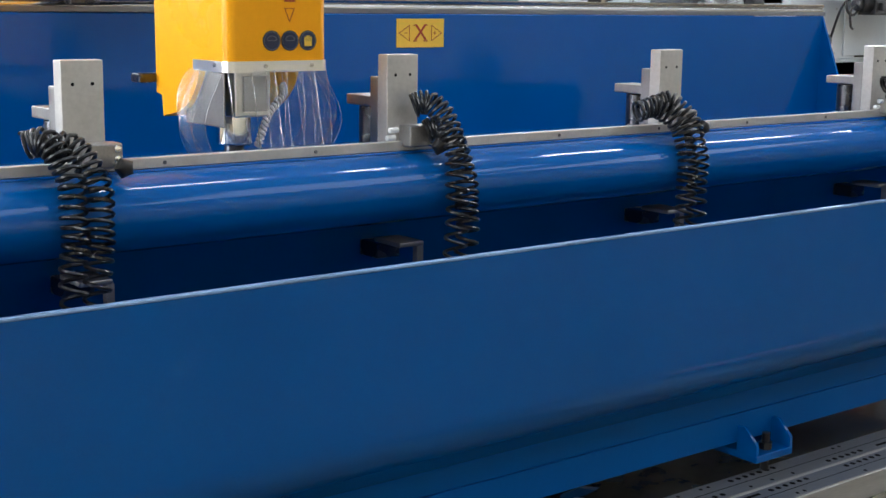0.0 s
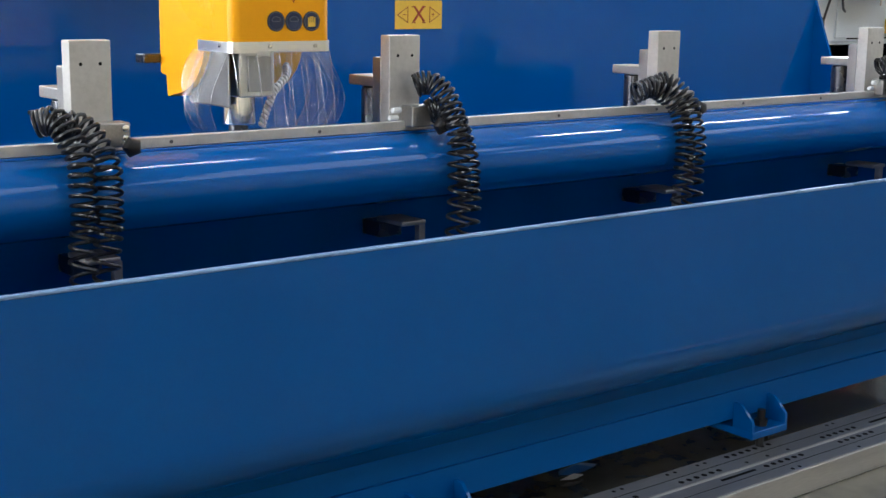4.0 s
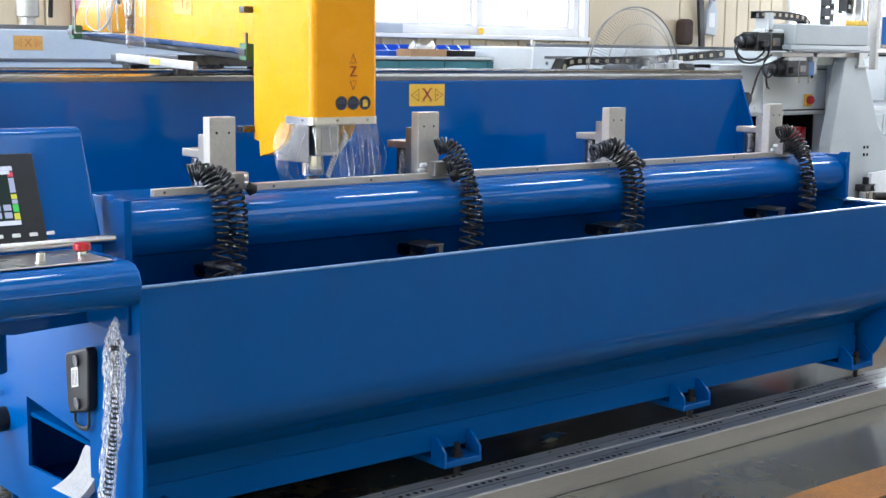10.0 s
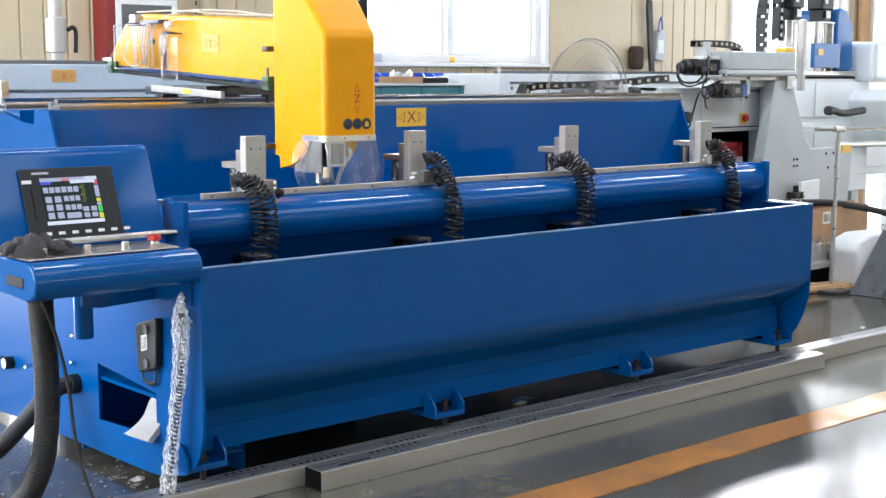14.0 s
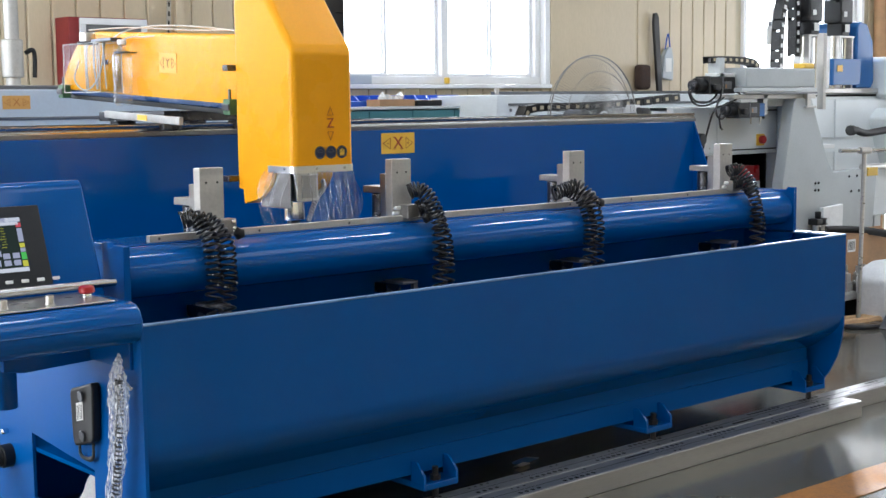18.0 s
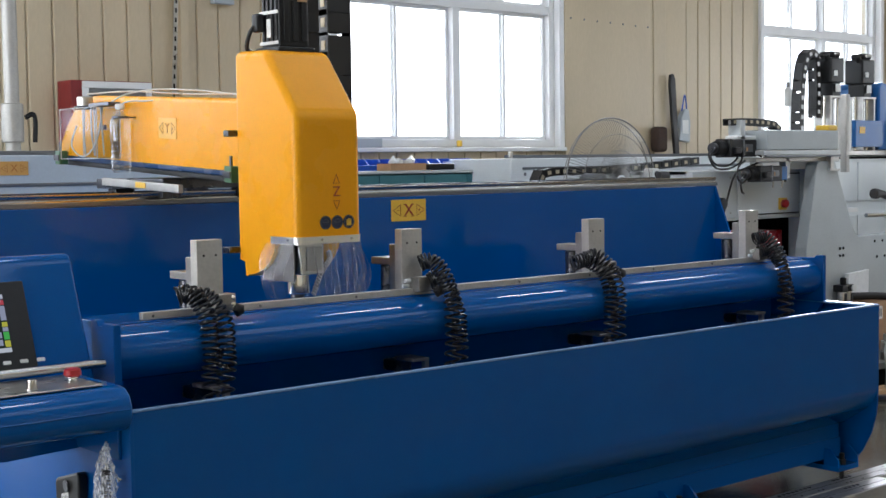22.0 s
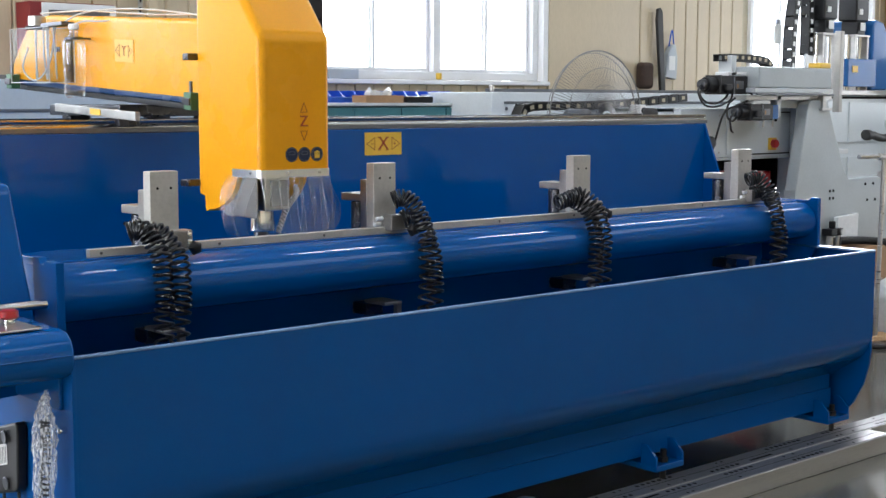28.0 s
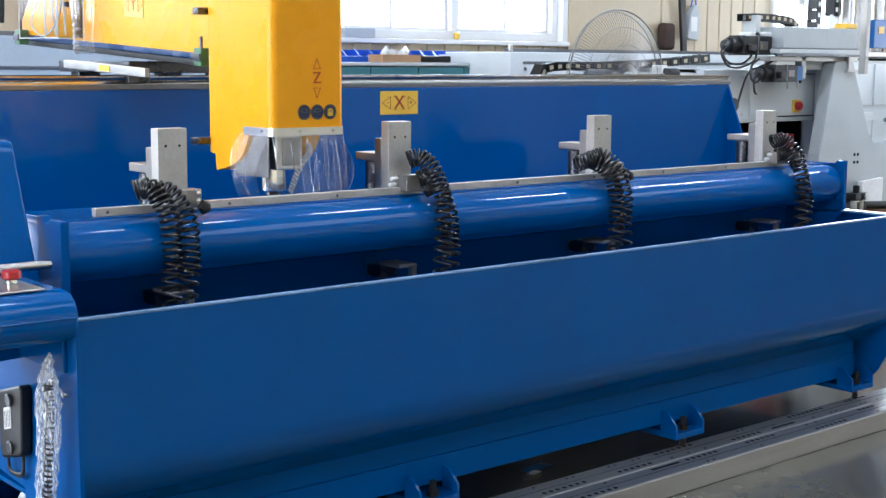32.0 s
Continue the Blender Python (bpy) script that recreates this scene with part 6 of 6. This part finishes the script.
part("yellow_cap", B(6.16, 6.28, 1.90, 2.0, 1.736, 1.772, 0.010), "label_yellow", gm, "yellow plastic cover")

# spindle columns further back
sp = thing("grey_spindle_column", (7.3, 2.6, 1.0), "spindle column with black motors and a blue cover", "machine head")
part("base_block", B(6.95, 8.4, 2.50, 2.97, 0.55, 1.565, 0.01), "grey", sp)
for xx, xw in ((6.975, 0.54), (7.545, 0.80)):
    part("door_panel", B(xx, xx + xw, 2.488, 2.4995, 1.215, 1.515, 0.003), "grey", sp)
    part("door_panel", B(xx, xx + xw, 2.488, 2.4995, 0.70, 1.105, 0.003), "grey", sp)
part("ledge", B(6.95, 7.42, 2.41, 2.4875, 1.135, 1.168, 0.004), "white", sp, "white sheet ledge")
part("dark_slot", B(6.97, 8.38, 2.492, 2.4995, 1.540, 1.556), "hole", sp)
for xx in (7.0, 8.25):
    part("leg", B(xx, xx + 0.1, 2.55, 2.9, 0.0, 0.55, 0.004), "grey_dark", sp)
part("saddle", B(6.96, 8.38, 2.47, 2.92, 1.5655, 1.605, 0.006), "alu_bar", sp)
for xx in (7.19, 7.36, 7.60, 7.76):
    part("guide_rod", CY((xx, 2.56, 1.605), (xx, 2.56, 2.02), 0.022, 12), "chrome", sp)
for xx in (7.275, 7.70):
    mt = part("spindle_motor", B(xx - 0.088, xx + 0.088, 2.50, 2.66, 2.12, 2.31, 0.014), "black", sp, "black spindle motor")
    part("motor_top", B(xx - 0.05, xx + 0.08, 2.52, 2.64, 2.31, 2.36, 0.02), "black", mt)
    part("plug", CY((xx - 0.075, 2.54, 2.29), (xx - 0.105, 2.53, 2.33), 0.022, 12, 0.004), "black", mt)
    part("plug_pin", CY((xx - 0.03, 2.505, 2.335), (xx + 0.02, 2.495, 2.34), 0.012, 10, 0.003), "steel", mt)
    part("motor_neck", B(xx - 0.055, xx + 0.055, 2.51, 2.65, 2.02, 2.12, 0.006), "black", mt)
    part("motor_label", B(xx - 0.03, xx + 0.03, 2.494, 2.4995, 2.05, 2.11), "label_white", mt)
    part("small_label", B(xx - 0.05, xx - 0.01, 2.494, 2.4995, 2.17, 2.21), "label_white", mt)
    for sx in (-0.085, 0.085):
        part("frame_plate", B(xx + sx - 0.012, xx + sx + 0.012, 2.50, 2.64, 1.605, 2.02, 0.003), "alu_bar", sp, "bare aluminium frame plate")
    part("frame_head", B(xx - 0.105, xx + 0.105, 2.495, 2.645, 2.005, 2.02, 0.003), "alu_bar", sp)
    part("screw_spindle", CY((xx, 2.56, 1.605), (xx, 2.56, 2.02), 0.014, 12), "dark_steel", sp)
part("blue_cover", PR([(7.82, 1.606), (7.82, 2.10), (7.86, 2.14), (7.97, 2.12), (8.06, 1.98), (8.08, 1.66), (8.04, 1.606)], "y", 2.48, 2.9, 0.015), "blue_far", sp, "mid blue sheet cover")
part("blue_front", B(7.43, 7.815, 2.44, 2.48, 1.63, 1.835, 0.006), "blue_far", sp)
part("yellow_mark", B(7.48, 7.55, 2.4345, 2.4395, 1.735, 1.785), "label_yellow", sp)
c3 = thing("cable_chain", (6.98, 2.6, 1.75), "tall black cable chain looped beside the spindle motors", "cable chain")
cable_chain(c3, [(6.90, 2.6, 1.615), (6.91, 2.6, 2.0), (6.95, 2.6, 2.24), (7.02, 2.6, 2.33), (7.10, 2.6, 2.30), (7.12, 2.6, 2.12), (7.12, 2.6, 1.90)], 0.08, 0.06, 0.062, (0, 1, 0), "", "label_white")

for o_ in (sp, c3):
    o_.location.x -= 0.08

# machine at the far east side with round edged cover and rails
fe = thing("pale_grey_machine", (8.6, 2.6, 0.0), "pale grey machine with panel doors and a black grip", "machine")
part("body", B(6.7, 8.85, 3.0, 3.9, 0.1, 1.52, 0.012), "grey", fe)
part("plinth", B(6.8, 8.75, 3.1, 3.8, 0.0, 0.1), "hole", fe)
for k in range(2):
    part("door_panel", B(6.98 + 0.92 * k, 7.87 + 0.92 * k, 2.985, 2.9995, 0.95, 1.45, 0.004), "grey", fe)
    part("door_panel", B(6.98 + 0.92 * k, 7.87 + 0.92 * k, 2.985, 2.9995, 0.35, 0.92, 0.004), "grey", fe)
part("wing_body", B(8.86, 10.6, 2.95, 3.65, 0.62, 1.50, 0.012), "grey", fe)
for xx in (8.90, 9.76):
    part("door_panel", B(xx, xx + 0.82, 2.937, 2.9495, 0.70, 1.44, 0.004), "grey", fe)
for xx in (8.92, 10.44):
    part("leg", B(xx, xx + 0.1, 3.0, 3.6, 0.0, 0.62, 0.004), "grey_dark", fe)
part("ledge", B(7.0, 8.8, 2.86, 2.985, 1.16, 1.185, 0.004), "white", fe)
part("round_cover", B(8.05, 8.85, 2.30, 2.98, 1.52, 1.86, 0.05, 3), "grey", fe)
part("slant_cover", PR([(7.95, 1.36), (8.05, 1.44), (9.2, 1.44), (9.2, 0.9), (8.15, 0.95)], "y", 2.10, 2.6, 0.02), "grey", fe)
part("grip", SW(smooth_path([(7.00, 2.05, 1.285), (7.06, 2.05, 1.285), (7.18, 2.05, 1.262), (7.34, 2.05, 1.268), (7.50, 2.05, 1.280)], 6), 0.028, 14), "rubber", fe, "black rubber grip")
part("grip_collar", CY((6.97, 2.05, 1.286), (7.02, 2.05, 1.285), 0.038, 16, 0.004), "rubber", fe)
st = thing("roller_support", (6.6, 1.5, 0.0), "chromed stand with a long steel cross bar", "stand")
part("cross_bar", CY((6.20, 1.5, 1.186), (8.2, 1.5, 1.150), 0.014, 14), "chrome", st)
part("pole", CY((6.46, 1.5, 0.03), (6.49, 1.5, 1.175), 0.0145, 16), "steel", st)
part("tee", CY((6.43, 1.5, 1.181), (6.55, 1.5, 1.178), 0.022, 16), "steel", st)
part("base", CY((6.46, 1.5, 0.0), (6.46, 1.5, 0.03), 0.16, 24, 0.006), "dark_steel", st)
part("second_bar", CY((6.62, 1.6, 1.06), (7.9, 1.6, 1.04), 0.022, 14), "alu", st)
part("second_post", CY((7.6, 1.6, 0.0), (7.6, 1.6, 1.045), 0.02, 14), "chrome", st)
part("yellow_tag", B(6.64, 6.76, 1.560, 1.572, 1.000, 1.056, 0.002), "label_yellow", st, "yellow printed tag")
part("tag_clip", SW([(6.70, 1.578, 1.060), (6.70, 1.570, 1.050)], 0.004, 6), "steel", st)

st.location = st.location + Vector((-0.43, -0.14, 0.0))

for ob in gm.children:
    if ob.name.split(".")[0] in ("column_plate", "column_body", "column_foot", "bolt_hole", "red_box", "meter_glass", "white_label", "panel_door", "door_lock", "emergency_stop", "axis_slide", "slide_rail", "slide_ledge", "handwheel_knob"):
        ob.location.x -= 0.12
    if ob.name.split(".")[0] in ("column_plate", "column_body", "column_foot", "bolt_hole"):
        ob.location.x -= 0.10
# added black panel: cabinet shade as colour over the pale column side
part("cabinet_lining", B(6.085, 6.10, 2.17, 2.59, 0.61, 1.15), "hole", gm, "black panel for the shade inside the cabinet")

# filter regulator on the grey column
fr = thing("filter_regulator", (6.40, 1.85, 0.55), "black air filter regulator on the grey column", "regulator")
for xx in (6.385, 6.46):
    part("bowl", CY((xx, 1.83, 0.56), (xx, 1.83, 0.64), 0.030, 18, 0.006), "steel", fr)
    part("bowl_band", B(xx - 0.012, xx + 0.012, 1.798, 1.802, 0.575, 0.63), "black", fr)
    part("bowl_head", B(xx - 0.036, xx + 0.036, 1.80, 1.878, 0.64, 0.685, 0.006), "black", fr)
part("dial_knob", CY((6.40, 1.83, 0.685), (6.40, 1.83, 0.735), 0.022, 16, 0.004), "black", fr)
part("gauge", CY((6.475, 1.80, 0.662), (6.475, 1.79, 0.662), 0.022, 18), "label_white", fr)
fr.location.x -= 0.16
fr.location.y -= 0.004
part("hose", SW(smooth_path([(6.34, 1.83, 0.60), (6.62, 1.75, 0.585), (6.85, 1.6, 0.54), (7.0, 1.5, 0.50)], 6), 0.026, 12), "rubber", fr, "black rubber hose")

# cardboard box, foam, tools, wood at the east end
bx = thing("cardboard_box", (6.8, 1.76, 0.1925), "brown cardboard box standing on the low shelf", "box")
part("box_front", B(6.36, 7.25, 1.700, 1.708, 0.1925, 0.56), "carton", bx, smooth=False)
part("box_back", B(6.36, 7.25, 1.822, 1.830, 0.1925, 0.58), "carton", bx, smooth=False)
part("box_end", B(6.36, 6.368, 1.708, 1.822, 0.1925, 0.56), "carton", bx, smooth=False)
part("box_end", B(7.242, 7.25, 1.708, 1.822, 0.1925, 0.56), "carton", bx, smooth=False)
part("box_base", B(6.368, 7.242, 1.708, 1.822, 0.1925, 0.20), "carton", bx, smooth=False)
part("shipping_label", B(6.62, 6.72, 1.6965, 1.6995, 0.44, 0.53), "label_white", bx, "white shipping label")
for k in range(5):
    part("print_bar", B(6.63 + 0.017 * k, 6.638 + 0.017 * k, 1.6955, 1.6965, 0.455, 0.515), "black", bx)
bx.location.x -= 0.20
lone("foam_board", PR([(6.30, 0.1925), (6.56, 0.1925), (6.57, 0.77), (6.32, 0.755)], "y", 1.834, 1.868, 0.004), "foam", "white foam board standing on the low shelf", "foam", at=(6.33, 1.85, 0.1925))
fo = bmnew()
prism(fo, [(6.20, 0.0), (6.16, 0.30), (6.22, 0.37), (6.36, 0.41), (6.72, 0.40), (6.78, 0.0)], "y", 1.24, 1.48, 0.03, 3)
lone("foam_block", fo, "foam", "large white foam packing block on the floor", "foam")
rk = thing("tool_shelf", (6.6, 1.68, 0.0), "low steel shelf heaped with bare aluminium clamps", "shelf")
part("shelf_top", B(5.96, 7.3, 1.50, 1.875, 0.175, 0.192, 0.003), "alu", rk)
part("shelf_lip", B(5.96, 7.3, 1.494, 1.4995, 0.15, 0.192, 0.001), "alu", rk)
# black block that stands in for the shade beneath the shelf
part("shelf_core", B(6.02, 7.25, 1.60, 1.83, 0.0, 0.174), "hole", rk, "black block for the shade under the shelf")
rnd = random.Random(21)


def clamp_piece(k):
    layer = k % 2
    b = thing("aluminium_clamp", (5.99 + 0.034 * k, 1.535 + rnd.uniform(0, 0.10), 0.1925), "bare aluminium clamp part heaped on the low shelf", "clamp", "clamp parts on the shelf")
    o = b.location
    w, d, h = rnd.uniform(0.03, 0.05), rnd.uniform(0.025, 0.045), rnd.uniform(0.04, 0.07)
    part("block", B(o.x - w, o.x + w, o.y - d, o.y + d, o.z, o.z + h, 0.004), rnd.choice(("alu", "steel_mid", "alu_dull")), b)
    top = o.z + h
    if layer:
        part("upper_block", B(o.x - w * 0.7, o.x + w * 0.9, o.y - d * 0.8, o.y + d * 0.6, top, top + 0.06, 0.004), rnd.choice(("alu", "alu_dull")), b)
        top += 0.06
    part("pin", CY((o.x - w * 0.8, o.y, top + 0.011), (o.x + w * 1.3, o.y + 0.02, top + 0.011), 0.011, 12, 0.002), "chrome", b)
    part("riser", CY((o.x, o.y, top + 0.02), (o.x, o.y, top + 0.06), 0.010, 10), "steel", b)


for k in range(22):
    clamp_piece(k)
wd = bmnew()
for k in range(3):
    y_ = 1.47 - 0.05 * k
    sweep(wd, [(5.62, y_ + 0.06, 0.028), (5.85, y_ + 0.02, 0.03 + 0.02 * (k == 1)), (6.1, y_ - 0.05, 0.032), (6.45, y_ - 0.12, 0.03)], [0.012, 0.026, 0.030, 0.018], 7)
lone("split_wood", wd, "wood", "pale split wooden slats lying on the floor", "wood", smooth=False)
lone("dark_sheet", PR([(6.02, 0.003), (6.10, 0.003), (6.50, 0.42), (6.44, 0.44)], "y", 0.95, 1.20, 0.004), "rail_dark", "dark sheet leaning beside the foam", "sheet")
lone("plastic_bag", SW([(6.35, 0.85, 0.0), (6.35, 0.85, 0.03), (6.36, 0.86, 0.14), (6.34, 0.85, 0.24), (6.35, 0.85, 0.30)], [0.10, 0.15, 0.16, 0.11, 0.02], 9), "foam", "white plastic bag on the floor", "bag", smooth=False)

# things on and along the north wall
pp = thing("silver_duct_pipe", (1.36, 4.05, 1.66), "silver ventilation pipe with a wide sleeve", "pipe")
part("pipe", CY((1.362, 4.05, 1.70), (1.362, 4.05, 5.15), 0.042, 24), "alu_dull", pp)
part("sleeve", CY((1.362, 4.05, 1.70), (1.362, 4.05, 1.92), 0.062, 24, 0.006), "alu_dull", pp)
part("lever", SW(smooth_path([(1.43, 4.03, 1.84), (1.47, 4.02, 1.86), (1.485, 4.02, 1.82), (1.48, 4.02, 1.70)], 5), 0.014, 8), "black", pp, "black plastic lever")
part("lower_pipe", CY((1.362, 4.05, 0.0), (1.362, 4.05, 1.70), 0.042, 20), "alu_dull", pp)
hy = thing("fire_cabinet", (2.05, 4.28, 1.60), "dark red wall cabinet with a pale framed glass door", "cabinet")
part("case", B(1.79, 2.32, 4.20, 4.384, 1.50, 2.075, 0.006), "red_dull", hy)
for a, b, c, d in ((1.86, 2.32, 2.03, 2.07), (1.86, 2.32, 1.505, 1.545), (1.86, 1.90, 1.545, 2.03), (2.28, 2.32, 1.545, 2.03)):
    part("door_frame", B(a, b, 4.185, 4.199, c, d, 0.003), "frame", hy)
part("door_glass", B(1.90, 2.28, 4.190, 4.196, 1.545, 2.03), "rail_dark", hy)
an = thing("slotted_angle", (2.51, 4.34, 0.0), "perforated steel angle standing against the wall", "angle")
part("angle_bar", PR([(2.43, 0.0), (2.46, 0.0), (2.64, 3.3), (2.61, 3.3)], "y", 4.330, 4.336), "steel", an)
for k in range(26):
    zz = 1.75 + 0.06 * k
    xx = 2.445 + 0.18 * zz / 3.3
    part("slot", B(xx - 0.006, xx + 0.006, 4.3285, 4.3298, zz, zz + 0.03), "hole", an)
el = thing("emergency_light", (2.90, 4.36, 2.60), "twin-headed emergency light on the wall", "lamp")
part("case", B(2.865, 3.02, 4.33, 4.384, 2.61, 2.695, 0.006), "pale_blue", el, "pale blue plastic case")
for xx in (2.91, 2.98):
    part("lamp_head", CY((xx, 4.34, 2.722), (xx, 4.28, 2.73), 0.030, 18, 0.006), "rail_dark", el)
tl = thing("spirit_level", (7.58, 4.25, 1.72), "grey metal bar leaning against the wall post", "bar")
part("bar", PR([(7.45, 1.60), (7.51, 1.60), (7.455, 2.26), (7.43, 2.30), (7.395, 2.29), (7.385, 2.20)], "y", 4.29, 4.32, 0.006), "rubber", tl)
bt_ = thing("hanging_bag", (7.75, 4.34, 1.72), "pale blue cloth bag hanging on the wall", "bag")
part("bag", PR([(7.53, 1.72), (7.68, 1.70), (7.69, 1.88), (7.66, 2.00), (7.61, 2.00), (7.56, 1.92)], "y", 4.31, 4.365, 0.012), "pale_blue", bt_)
part("print_patch", B(7.57, 7.65, 4.306, 4.3095, 1.78, 1.90), "label_white", bt_, "pale printed patch")
part("strap", SW(smooth_path([(7.60, 4.34, 1.98), (7.64, 4.34, 2.12), (7.67, 4.34, 1.98)], 5), 0.006, 6), "bin_blue", bt_)
lone("wall_box", B(7.17, 7.33, 4.26, 4.348, 1.62, 1.84, 0.035, 3), "brown", "small rounded dark brown box on the wall post", "box", at=(7.25, 4.30, 1.73))
sb = thing("soap_bottle", (9.17, 4.36, 2.2), "clear hanging bottle with a dark cap by the window", "bottle")
part("bottle", SW([(9.12, 4.30, 2.05), (9.12, 4.30, 2.06), (9.12, 4.30, 2.20), (9.12, 4.30, 2.23)], [0.03, 0.038, 0.038, 0.02], 14), "tube", sb)
part("cap", CY((9.12, 4.30, 2.23), (9.12, 4.30, 2.27), 0.02, 12, 0.003), "rail_dark", sb)
part("string", SW([(9.12, 4.30, 2.27), (9.125, 4.30, 2.45)], 0.003, 6), "rail_dark", sb)
lone("orange_spray_cap", CY((5.0, 4.36, 1.672), (5.0, 4.36, 1.72), 0.022, 14, 0.006), "label_yellow", "small orange bottle on the window sill", "bottle")
lone("bare_pipe", CY((11.10, 4.30, 0.0), (11.10, 4.30, 5.1), 0.07, 20), "carton", "brown painted standing pipe beside the window", "pipe")
